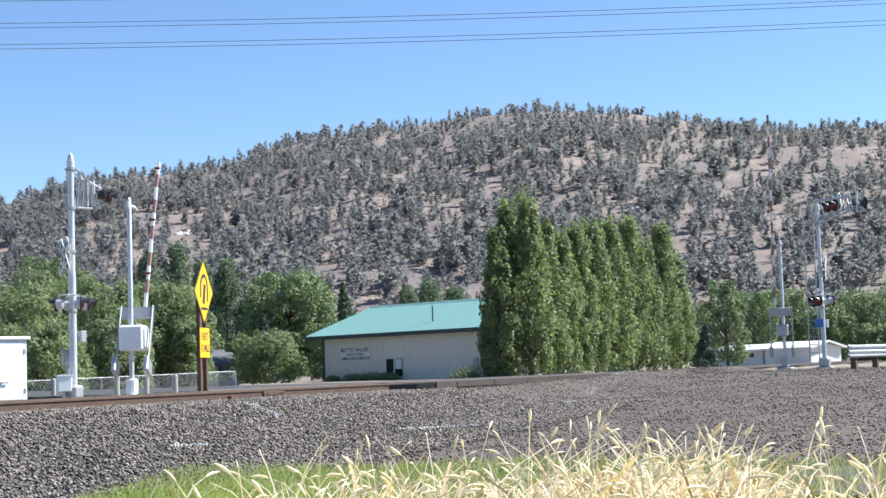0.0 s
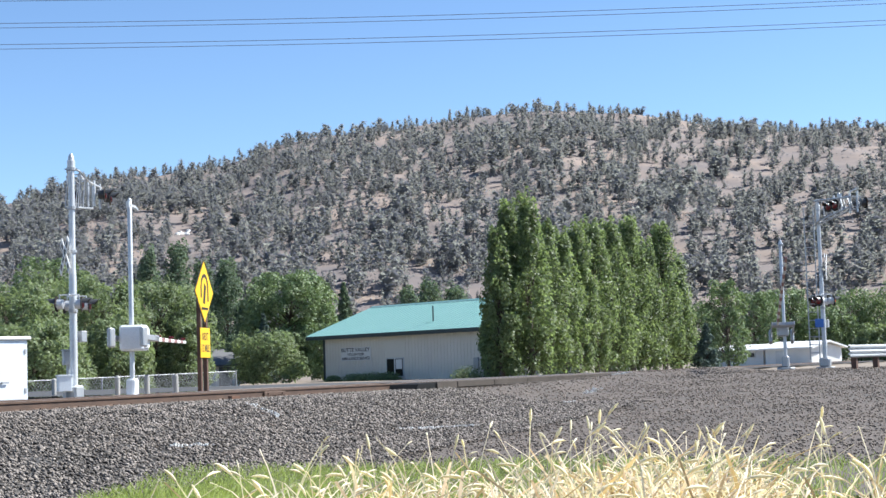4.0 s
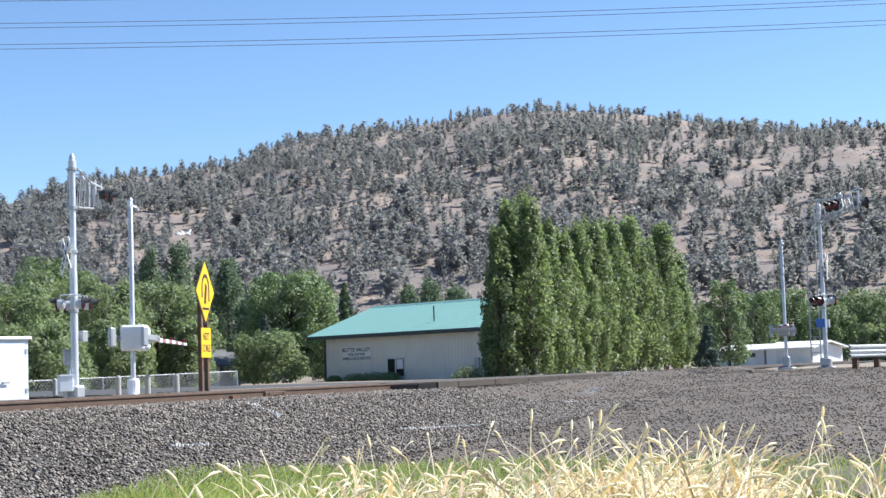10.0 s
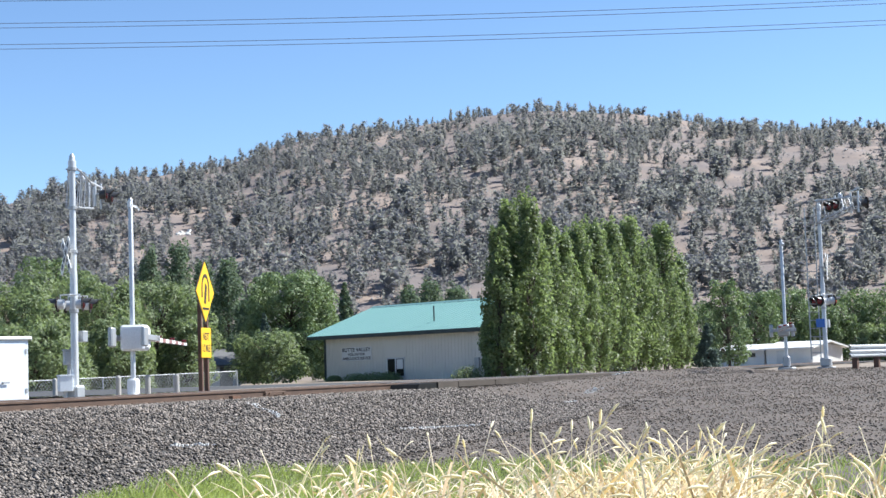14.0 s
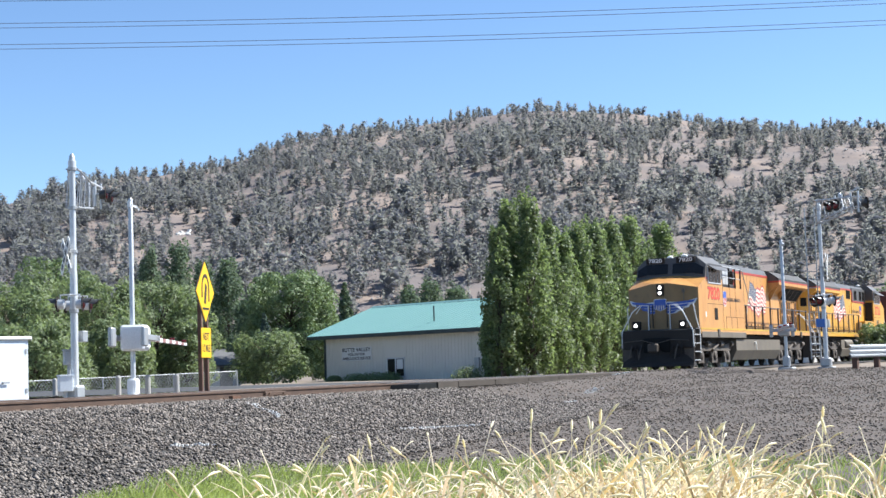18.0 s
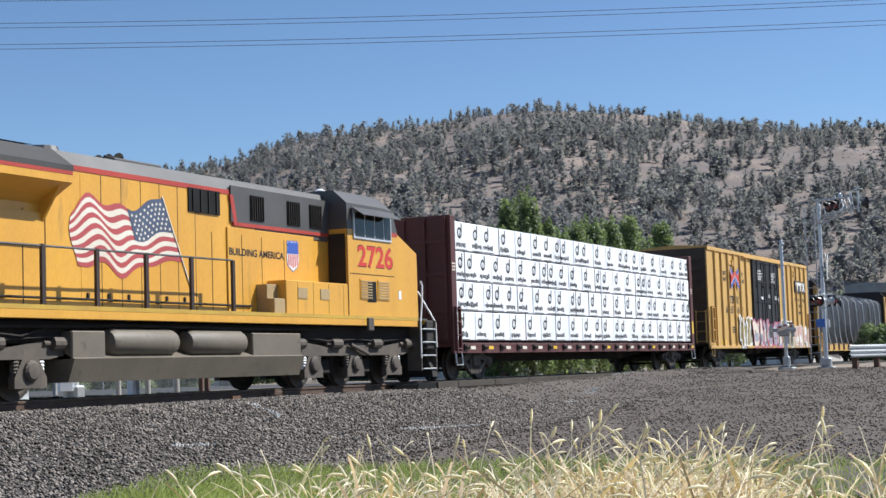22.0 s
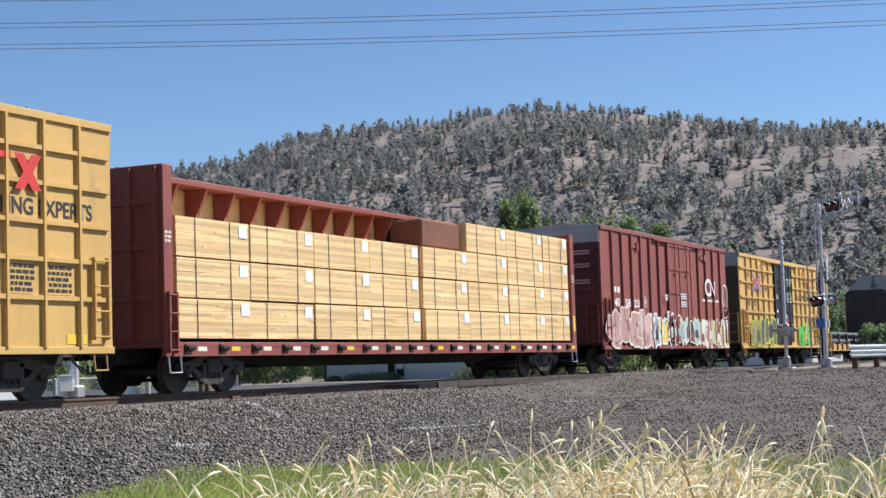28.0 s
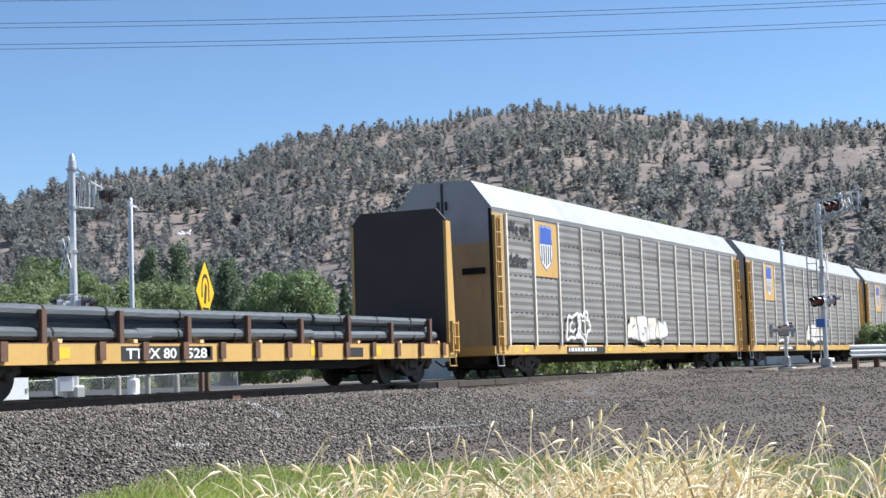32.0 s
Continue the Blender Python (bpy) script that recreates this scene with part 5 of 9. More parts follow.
def side_frame_mesh(half, r):
    mb = MB()
    top, low = r + 0.20, 0.20
    mb.prism([(-half - 0.28, r + 0.02), (-half - 0.28, r + 0.16), (-half + 0.1, r + 0.2), (-0.35, top + 0.12), (0.35, top + 0.12), (half - 0.1, r + 0.2), (half + 0.28, r + 0.16), (half + 0.28, r + 0.02), (half + 0.14, r - 0.02),
              (half - 0.18, r + 0.04), (0.32, r + 0.14), (-0.32, r + 0.14), (-half + 0.18, r + 0.04), (-half - 0.14, r - 0.02)], "y", -1.10, -0.98)
    mb.prism([(-half + 0.12, r + 0.02), (-half + 0.26, r + 0.06), (-0.2, low + 0.1), (0.2, low + 0.1), (half - 0.26, r + 0.06), (half - 0.12, r + 0.02), (0.3, low - 0.03), (-0.3, low - 0.03)], "y", -1.09, -0.99)
    mb.box(-0.36, -0.24, -1.10, -0.98, low, r + 0.2).box(0.24, 0.36, -1.10, -0.98, low, r + 0.2)
    for x in (-half, half):
        mb.lathe([(0.10, 0), (0.12, 0.03), (0.12, 0.16), (0.06, 0.2)], (x, -0.95, r), (0, -1, 0), 10)
    for x in (-0.14, 0.0, 0.14):
        mb.lathe([(0.06, 0), (0.075, 0.05), (0.06, 0.1), (0.075, 0.15), (0.06, 0.2), (0.075, 0.25), (0.06, 0.3)], (x, -1.04, low + 0.08), (0, 0, 1), 8)
    me = mb.mesh("side_frame")
    me.materials.append(M_WHEEL)
    return me


FRAME36, FRAME28 = side_frame_mesh(0.89, 0.455), side_frame_mesh(0.86, 0.37)


def truck(parent, x, wheel=WHEEL36, frame_mesh=FRAME36, r=0.455, half=0.89):
    t = part("truck", MB().box(-0.22, 0.22, -1.15, 1.15, r - 0.08, r + 0.26, 0.03).cyl((0, 0, r + 0.2), (0, 0, r + 0.34), 0.28), M_WHEEL, parent, "four-wheel freight truck")
    t.matrix_basis = pose(x, 0, 0)
    for s in (1, -1):
        sf = part("side_frame", frame_mesh, M_WHEEL, t)
        sf.matrix_basis = pose(0, 0, 0, 0, 0, 0 if s > 0 else 180)
    part("brake_beam", MB().box(-half + 0.5, -half + 0.58, -0.8, 0.8, 0.25, 0.33).box(half - 0.58, half - 0.5, -0.8, 0.8, 0.25, 0.33), M_BLACK, t)
    for s in (-1, 1):
        w = part("wheelset", wheel, M_WHEEL, t)
        WHEELS.append((w, (s * half, 0, r), r))
    return t


def couplers(parent, x0, x1, z=0.86):
    for x, s in ((x0, -1), (x1, 1)):
        part("coupler", MB().box(min(x, x + s * 0.75), max(x, x + s * 0.75), -0.09, 0.09, z - 0.1, z + 0.1, 0.02).box(min(x + s * 0.7, x + s * 1.0), max(x + s * 0.7, x + s * 1.0), -0.16, 0.14, z - 0.16, z + 0.16, 0.04), M_WHEEL, parent)
        part("air_hose", MB().pipe([(x + s * 0.1, -0.4, z - 0.1), (x + s * 0.45, -0.38, z - 0.35), (x + s * 0.8, -0.25, z - 0.42), (x + s * 1.0, -0.1, z - 0.25)], 0.025), M_BLACK, parent)


def ladder(parent, x, y, z0, z1, w, material, step=0.38, out=-0.09):
    """A ladder on the near or far side: two stiles, and rungs of their own."""
    la = part("ladder", MB().box(x, x + 0.04, y + out, y, z0, z1).box(x + w - 0.04, x + w, y + out, y, z0, z1), material, parent)
    n = max(2, int((z1 - z0) / step))
    rung = MB().cyl((x, y + out, 0), (x + w, y + out, 0), 0.015, n=6).mesh("rung")
    rung.materials.append(material)
    for i in range(n + 1):
        part("rung", rung, material, la).matrix_basis = pose(0, 0, z0 + 0.06 + (z1 - z0 - 0.12) * i / n)
    return la


def end_ladder(parent, x, out, y, z0, z1, w, material, step=0.38):
    la = part("end_ladder", MB().box(min(x, x + out), max(x, x + out), y, y + 0.04, z0, z1).box(min(x, x + out), max(x, x + out), y + w - 0.04, y + w, z0, z1), material, parent)
    n = max(2, int((z1 - z0) / step))
    for i in range(n + 1):
        z = z0 + 0.06 + (z1 - z0 - 0.12) * i / n
        part("rung", MB().cyl((x + out, y, z), (x + out, y + w, z), 0.015, n=6), material, la)
    return la


def bars(parent, x, y, z, w, rows, h, material, seed=0, gap=1.7):
    """Small stencilled data that cannot be read: rows of short bars."""
    g = random.Random(seed)
    mb = MB()
    for r in range(rows):
        q = x
        while q < x + w - h:
            k = g.uniform(1.0, 3.0) * h
            mb.box(q, min(q + k, x + w), y - 0.004, y, z - r * h * gap - h, z - r * h * gap)
            q += k + h * 0.6
    return tagged(part("stencil", mb, material, parent), kind="stuff")


def ribbon(pts, w, closed=False):
    """A flat painted stroke in the x-z plane along the points, as quads."""
    v, f = [], []
    n = len(pts)
    for i, (x, z) in enumerate(pts):
        a, b = (pts[(i - 1) % n], pts[(i + 1) % n]) if closed else (pts[max(0, i - 1)], pts[min(n - 1, i + 1)])
        dx, dz = b[0] - a[0], b[1] - a[1]
        l = math.hypot(dx, dz) or 1
        v += [(x - dz / l * w / 2, z + dx / l * w / 2), (x + dz / l * w / 2, z - dx / l * w / 2)]
    for i in range(n if closed else n - 1):
        j = (i + 1) % n
        f.append((2 * i, 2 * i + 1, 2 * j + 1, 2 * j))
    return v, f


def graffiti(parent, x0, x1, z0, z1, y, fills, outline, seed, letters=6, w=0.07, inner=None, blob=True):
    """Spray-painted letter shapes as thin layers of paint: a cloud, fills, outlines and inner strokes; no readable words."""
    g = random.Random(seed)
    step = (x1 - x0) / letters
    hh = z1 - z0

    def loop(cx, cz, rx, rz, k, ph, e, amp):
        pts = []
        for j in range(36):
            a = 2 * math.pi * j / 36
            m_ = 1 + amp * math.sin(k * a + ph) + amp * 0.45 * math.sin((2 * k + 1) * a + ph * 2)
            ca, sa = math.cos(a), math.sin(a)
            pts.append((cx + rx * m_ * math.copysign(abs(ca) ** e, ca) + 0.2 * rz * sa * math.sin(ph), max(z0, min(z1 + 0.08 * hh, cz + rz * m_ * math.copysign(abs(sa) ** e, sa)))))
        return pts

    def stroke(pts, width, depth, m_, closed=False):
        v, f = ribbon(pts, width, closed)
        part("graffiti_line", MB().add([(a, y - depth, b) for a, b in v], f), m_, parent)

    for i in range(letters):
        cx, cz = x0 + (i + 0.5) * step, (z0 + z1) / 2 + g.uniform(-0.06, 0.06) * hh
        rx, rz = step * g.uniform(0.52, 0.72), hh * g.uniform(0.40, 0.54)
        pts = loop(cx, cz, rx, rz, g.choice((2, 3, 5)), g.uniform(0, 6.28), g.uniform(0.45, 0.9), g.uniform(0.12, 0.26))
        d = 0.004 + 0.002 * (i % 3)
        if blob:
            fm = g.choice(fills)
            part("graffiti_fill", MB().add([(cx, y - d, cz)] + [(p[0], y - d, p[1]) for p in pts], [(0, 1 + j, 1 + (j + 1) % 36) for j in range(36)]), fm, parent, "spray-painted graffiti")
            q = loop(cx + g.uniform(-0.2, 0.2) * rx, cz - rz * g.uniform(0.1, 0.45), rx * 0.6, rz * 0.4, 2, g.uniform(0, 6), 0.8, 0.2)
            part("graffiti_fade", MB().add([(cx, y - d - 0.0012, cz - rz * 0.25)] + [(p[0], y - d - 0.0012, p[1]) for p in q], [(0, 1 + j, 1 + (j + 1) % 36) for j in range(36)]), g.choice(fills), parent)
        stroke(pts, w * g.uniform(0.75, 1.1), 0.011 + 0.002 * (i % 3), outline, True)
        for k in range(3):
            a, turn = g.uniform(0, 6.28), g.uniform(-2.4, 2.4)
            bx, bz = cx + g.uniform(-0.25, 0.25) * rx, cz + g.uniform(-0.3, 0.3) * rz
            q = [(bx + rx * g.uniform(0.3, 0.55) * math.cos(a + turn * t / 7) , bz + rz * 0.5 * math.sin(a + turn * t / 7)) for t in range(8)]
            stroke(q, w * g.uniform(0.35, 0.8), 0.018, inner or outline)
        if g.random() < 0.6:
            q = cx + g.uniform(-0.3, 0.3) * rx
            stroke([(q, cz - rz * 0.8), (q + 0.01, max(z0, cz - rz * 1.25))], w * 0.3, 0.019, outline)


def cross_emblem(parent, x, z, w, h, y):
    """A red, white and blue crossed emblem: four slanting arms of plain strokes, parted by a pale arc."""
    for m_, top, low, o in ((M_BLUE, 0.5, 0.30, 0.004), (M_FLAGWHITE, 0.31, 0.265, 0.005), (M_NUMRED, 0.27, 0.06, 0.006)):
        for s in (-1, 1):
            for j in (-1, 1):
                x0, x1 = x + s * w * 0.5, x + s * w * 0.03
                k, q = 0.40, 0.0 if j > 0 else 0.012
                part("emblem_arm", MB().add([(x0, y - o - q, z + j * h * top), (x0, y - o - q, z + j * h * low), (x1, y - o - q, z + j * h * (low - k)), (x1, y - o - q, z + j * h * (top - k))], [(0, 1, 2, 3)]), m_, parent)
    for s, m_ in ((-1, M_FLAGWHITE), (1, M_BLUE)):
        v, f = ribbon([(x + w * (0.13 * math.cos(a) - 0.04 + 0.03 * s), z + h * 0.2 * math.sin(a)) for a in [i * math.pi / 10 - math.pi / 2 for i in range(11)]], w * 0.06)
        part("emblem_arc", MB().add([(a, y - 0.009 - 0.001 * s, b) for a, b in v], f), m_, parent)


def boxcar(label, s0, s1, eave, paint, kind, letters, inset, roof_m=M_ROOFZINC, end_m=None, seed=0, ribs="vertical"):
    """A boxcar: flat walls with ribs, sliding or plug doors, corrugated ends, roof, sills, trucks."""
    c, L = (s0 + s1) / 2, s1 - s0
    h = L / 2
    t = thing("boxcar", label, "boxcar", "freight cars")
    CARS.append((t, c, 0))
    end_m = end_m or M_DIRTYSHADE_END
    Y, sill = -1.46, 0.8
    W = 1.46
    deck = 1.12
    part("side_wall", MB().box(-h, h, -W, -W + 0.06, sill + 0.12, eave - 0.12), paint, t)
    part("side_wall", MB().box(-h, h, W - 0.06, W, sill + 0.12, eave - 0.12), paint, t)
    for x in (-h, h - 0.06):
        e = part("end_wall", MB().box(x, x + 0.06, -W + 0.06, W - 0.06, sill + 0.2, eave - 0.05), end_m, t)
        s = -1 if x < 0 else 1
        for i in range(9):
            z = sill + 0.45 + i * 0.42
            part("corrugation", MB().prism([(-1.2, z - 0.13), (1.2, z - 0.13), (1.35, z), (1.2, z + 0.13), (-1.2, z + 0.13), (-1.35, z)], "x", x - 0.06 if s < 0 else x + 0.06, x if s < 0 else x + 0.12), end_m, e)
    if roof_m is M_ROOFZINC:
        for s in (-1, 1):
            part("end_cap", MB().box(min(s * h, s * (h + 0.075)), max(s * h, s * (h + 0.075)), -W + 0.02, W - 0.02, eave - 0.6, eave - 0.07, 0.01), M_ROOFZINC, t, "pale upper end panel")
    part("roof", MB().prism([(-W - 0.04, eave - 0.06), (W + 0.04, eave - 0.06), (W + 0.04, eave), (0, eave + 0.11), (-W - 0.04, eave)], "x", -h - 0.02, h + 0.02), roof_m, t, "galvanised roof")
    for i in range(int(L / 0.9)):
        x = -h + 0.45 + i * 0.9
        part("roof_rib", MB().prism([(-W, eave), (0, eave + 0.11), (W, eave), (W, eave + 0.035), (0, eave + 0.145), (-W, eave + 0.035)], "x", x, x + 0.06), roof_m, t)
    for s in (-1, 1):
        part("top_plate", MB().box(-h - 0.01, h + 0.01, min(s * W, s * (W + 0.05)), max(s * W, s * (W + 0.05)), eave - 0.15, eave - 0.01, 0.01), paint, t)
        part("side_sill", MB().box(-h, h, min(s * (W - 0.06), s * (W + 0.05)), max(s * (W - 0.06), s * (W + 0.05)), sill, sill + 0.13, 0.008), paint, t)
    part("center_sill", MB().box(-h, h, -0.32, 0.32, 0.62, deck, 0.02).box(-h * 0.98, h * 0.98, -W + 0.08, W - 0.08, sill + 0.14, deck), M_BLACK, t)
    part("brake_gear", MB().cyl((-1.2, -0.75, 0.72), (-0.3, -0.75, 0.72), 0.16).box(0.3, 1.0, -0.9, -0.55, 0.55, 0.85, 0.03).pipe([(-h + 2, -0.6, 0.78), (h - 2, -0.6, 0.78)], 0.03), M_BLACK, t)
    d0, d1, leaves = kind
    d0, d1 = d0 - c, d1 - c
    post_w = 0.07 if ribs == "vertical" else 0.06
    post = MB().prism([(-post_w / 2 - 0.015, 0), (-post_w / 2, -0.085), (post_w / 2, -0.085), (post_w / 2 + 0.015, 0)], "z", sill + 0.12, eave - 0.14).mesh("side_post")
    post.materials.append(paint)
    for a, b in ((-h, d0), (d1, h)):
        n = max(2, round((b - a) / 1.02))
        for i in range(1, n + (0 if b >= h - 0.01 else 0)):
            for s in (1, -1):
                p = part("side_post", post, paint, t)
                p.matrix_basis = pose(a + (b - a) * i / n, -W * s, 0, 0, 0, 0 if s > 0 else 180)
        if ribs == "grid":
            for z in (1.78, 2.45, 3.1, 3.78, 4.4):
                rail = MB().prism([(-W, z - 0.05), (-W - 0.065, z - 0.04), (-W - 0.065, z + 0.04), (-W, z + 0.05)], "x", a + 0.1, b - 0.1)
                part("side_rail", rail, paint, t)
    dm = M_DOORBLACK if leaves[0] == "black" else paint
    nl = leaves[1]
    for i in range(nl):
        a, b = d0 + (d1 - d0) * i / nl + 0.02, d0 + (d1 - d0) * (i + 1) / nl - 0.02
        d = part("door", MB().box(a, b, -W - 0.07, -W, sill + 0.28, eave - 0.2, 0.01), dm, t, "black plug door" if leaves[0] == "black" else "sliding door")
        for j in range(leaves[2] + 1):
            z = sill + 0.32 + (eave - sill - 0.6) * j / leaves[2]
            part("door_rib", MB().box(a + 0.03, b - 0.03, -W - 0.105, -W - 0.07, z - 0.04, z + 0.04), dm, d)
        for j in range(leaves[3] + 1):
            x = a + 0.04 + (b - a - 0.08) * j / leaves[3]
            part("door_post", MB().box(x - 0.04, x + 0.04, -W - 0.1, -W - 0.07, sill + 0.3, eave - 0.22), dm, d)
        for f in (0.25, 0.75):
            x = a + (b - a) * f
            part("lock_rod", MB().cyl((x, -W - 0.14, sill + 0.2), (x, -W - 0.14, eave - 0.25), 0.022, n=6).box(x - 0.06, x + 0.06, -W - 0.15, -W - 0.07, 1.5, 1.58).box(x - 0.06, x + 0.06, -W - 0.15, -W - 0.07, 3.6, 3.68).box(x - 0.09, x + 0.09, -W - 0.13, -W - 0.07, sill + 0.12, sill + 0.26), dm, d)
    part("door_track", MB().box(d0 - 1.6, d1 + 1.6, -W - 0.13, -W - 0.03, sill + 0.02, sill + 0.1).box(d0 - 1.6, d1 + 1.6, -W - 0.12, -W - 0.02, eave - 0.2, eave - 0.15), paint, t)
    for x in (-h + 0.18, h - 0.62):
        ladder(t, x, -W - 0.02, sill + 0.25, 2.55, 0.44, paint)
    end_ladder(t, -h, -0.1, -W + 0.1, sill + 0.25, 2.4, 0.45, paint)
    end_ladder(t, h, 0.1, -W + 0.1, sill + 0.25, 2.4, 0.45, paint)
    for x in (-h + 0.2, h - 0.55):
        part("sill_step", MB().pipe([(x, -W, sill), (x, -W - 0.03, 0.5), (x + 0.36, -W - 0.03, 0.5), (x + 0.36, -W, sill)], 0.02), paint, t)
    for x in (-h + 3.6, h - 3.6):
        part("bracket", MB().box(x - 0.35, x + 0.3, -W - 0.05, -W, eave - 0.62, eave - 0.5).box(x + 0.12, x + 0.3, -W - 0.09, -W - 0.02, eave - 0.68, eave - 0.42), paint, t)
    part("brake_wheel", MB().lathe([(0.26, 0), (0.28, 0.02), (0.26, 0.04)], (h + 0.14, 0.7, 2.6), (1, 0, 0), 16), M_WHEEL, t)
    couplers(t, -h, h)
    for s in (-1, 1):
        truck(t, s * (h - inset))
    letters(t, -W - 0.004, c)
    return t


def sub_letters(t, y, items, c):
    for body, s, z, hh, m_, w in items:
        text(body, s - c, y - 0.06, z, hh, m_, t, w)


def tbox1_letters(t, y, c):
    yy = y - 0.003
    cross_emblem(t, -17.7 - c, 3.86, 1.35, 1.0, y - 0.057)
    for body, s, z, hh, w in (("next", -19.62, 3.95, 0.22, 0.7), ("load", -19.62, 3.7, 0.22, 0.7), ("any", -16.6, 3.95, 0.22, 0.55), ("road", -16.6, 3.7, 0.22, 0.68)):
        text(body, s - c, yy, z, hh, M_INK, t, w, 0.25)
    text("TB", -18.45 - c, yy, 2.75, 0.33, M_INK, t, 0.62, 0.25)
    text("OX", -17.6 - c, yy, 2.75, 0.33, M_INK, t, 0.66, 0.25)
    for body, s in (("6", -19.15), ("65", -18.5), ("16", -17.55), ("2", -16.58)):
        text(body, s - c, yy, 2.32, 0.32, M_INK, t, 0.3 * len(body), 0.25)
    yy = y - 0.056
    lg = part("logo_panel", MB().box(-6.16 - c, -3.9 - c, yy - 0.006, y, 3.6, 4.18), M_INK, t, "black panel with a white slanted mark")
    for k in range(2):
        x = -6.02 + k * 0.68
        part("logo_stroke", MB().box(x - c, x + 0.62 - c, yy - 0.012, yy - 0.006, 3.95, 4.1).prism([(x + 0.16 - c, 3.68), (x + 0.36 - c, 3.68), (x + 0.44 - c, 3.95), (x + 0.24 - c, 3.95)], "y", yy - 0.012, yy - 0.006), M_WHITE, lg)
    x = -4.66 - c
    part("logo_stroke", MB().prism([(x, 3.68), (x + 0.18, 3.68), (x + 0.62, 4.1), (x + 0.44, 4.1)], "y", yy - 0.012, yy - 0.006).prism([(x, 4.1), (x + 0.18, 4.1), (x + 0.62, 3.68), (x + 0.44, 3.68)], "y", yy - 0.013, yy - 0.007), M_WHITE, lg)
    yy = y - 0.003
    for body, s, z, w in (("Railcar Pooling", -6.08, 3.12, 2.1), ("Experts", -5.5, 2.82, 1.05)):
        text(body, s - c, yy, z, 0.21, M_INK, t, w)
    bars(t, -5.4 - c, yy, 2.64, 0.95, 1, 0.11, M_INK, 71)
    # door notices
    for mid, z, lines in ((-13.55, 4.3, ("IMPORTANT", "CLOSE THIS DOOR", "BEFORE CLOSING", "MAIN DOOR")), (-11.05, 4.25, ("CLOSE AND LOCK", "BOTH DOORS", "BEFORE", "MOVING CAR"))):
        for k, body in enumerate(lines):
            w = len(body) * 0.072
            text(body, mid - w / 2 - c, y - 0.115, z - k * 0.125, 0.09, M_WHITE, t, w)
    part("label_plate", MB().box(-13.35 - c, -12.98 - c, y - 0.115, y - 0.07, 3.05, 3.17), M_WHITE, t)
    for k, (s, z, w) in enumerate(((-12.0, 3.3, 0.3), (-10.75, 3.25, 0.4), (-10.2, 3.2, 0.25), (-12.0, 2.8, 0.25))):
        bars(t, s - c, y - 0.11, z, w, 3, 0.035, M_WHITE, 44 + k)
    for k, s in enumerate((-18.2, -17.1, -4.6)):
        bars(t, s - c, y, 1.75, 0.7, 3, 0.06, M_INK, 50 + k)
    part("placard", MB().box(-20.0 - c, -19.3 - c, y - 0.006, y, 0.98, 1.16), M_TAGYEL, t, "yellow placard")
    part("placard", MB().box(-4.0 - c, -3.4 - c, y - 0.006, y, 0.98, 1.16), M_TAGYEL, t, "yellow placard")
    graffiti(t, -17.1 - c, -14.95 - c, 0.84, 2.15, y - 0.06, (M_OLIVESPRAY,), M_WHITE, 5, 4, 0.1, M_GREYPAINT)
    graffiti(t, -15.0 - c, -9.8 - c, 0.84, 2.1, y - 0.12, (M_GRYSPRAY, M_GRYSPRAY, M_FLAGWHITE), M_PINK, 6, 6, 0.08, M_INK)
    graffiti(t, -9.45 - c, -7.15 - c, 0.84, 2.1, y - 0.06, (M_OLIVESPRAY, M_GREYPAINT), M_WHITE, 7, 3, 0.07, M_GREYPAINT)
    graffiti(t, -7.05 - c, -3.3 - c, 0.84, 1.9, y - 0.06, (M_WHITE, M_FLAGWHITE, M_PALEPINK), M_FLAGWHITE, 8, 6, 0.05, M_PALEPINK)


boxcar("yellow boxcar with black double doors and graffiti along the sill", -21.8, -2.95, 5.05, M_BOXYEL, (-14.67, -9.7, ("black", 2, 4, 3)), tbox1_letters, 2.37, M_BOXYEL)


def rail_x_mark(t, s, z, w, h, y, m_):
    part("logo", MB().prism([(s, z + h), (s + w * 0.55, z + h), (s + w * 0.55, z + h * 0.82), (s + w * 0.34, z + h * 0.82), (s + w * 0.34, z), (s + w * 0.22, z), (s + w * 0.22, z + h * 0.82), (s, z + h * 0.82)], "y", y - 0.006, y)
         .prism([(s + w * 0.6, z + h), (s + w * 0.74, z + h), (s + w, z), (s + w * 0.86, z)], "y", y - 0.008, y)
         .prism([(s + w * 0.86, z + h), (s + w, z + h), (s + w * 0.74, z), (s + w * 0.6, z)], "y", y - 0.010, y), m_, t, "red slanted mark")


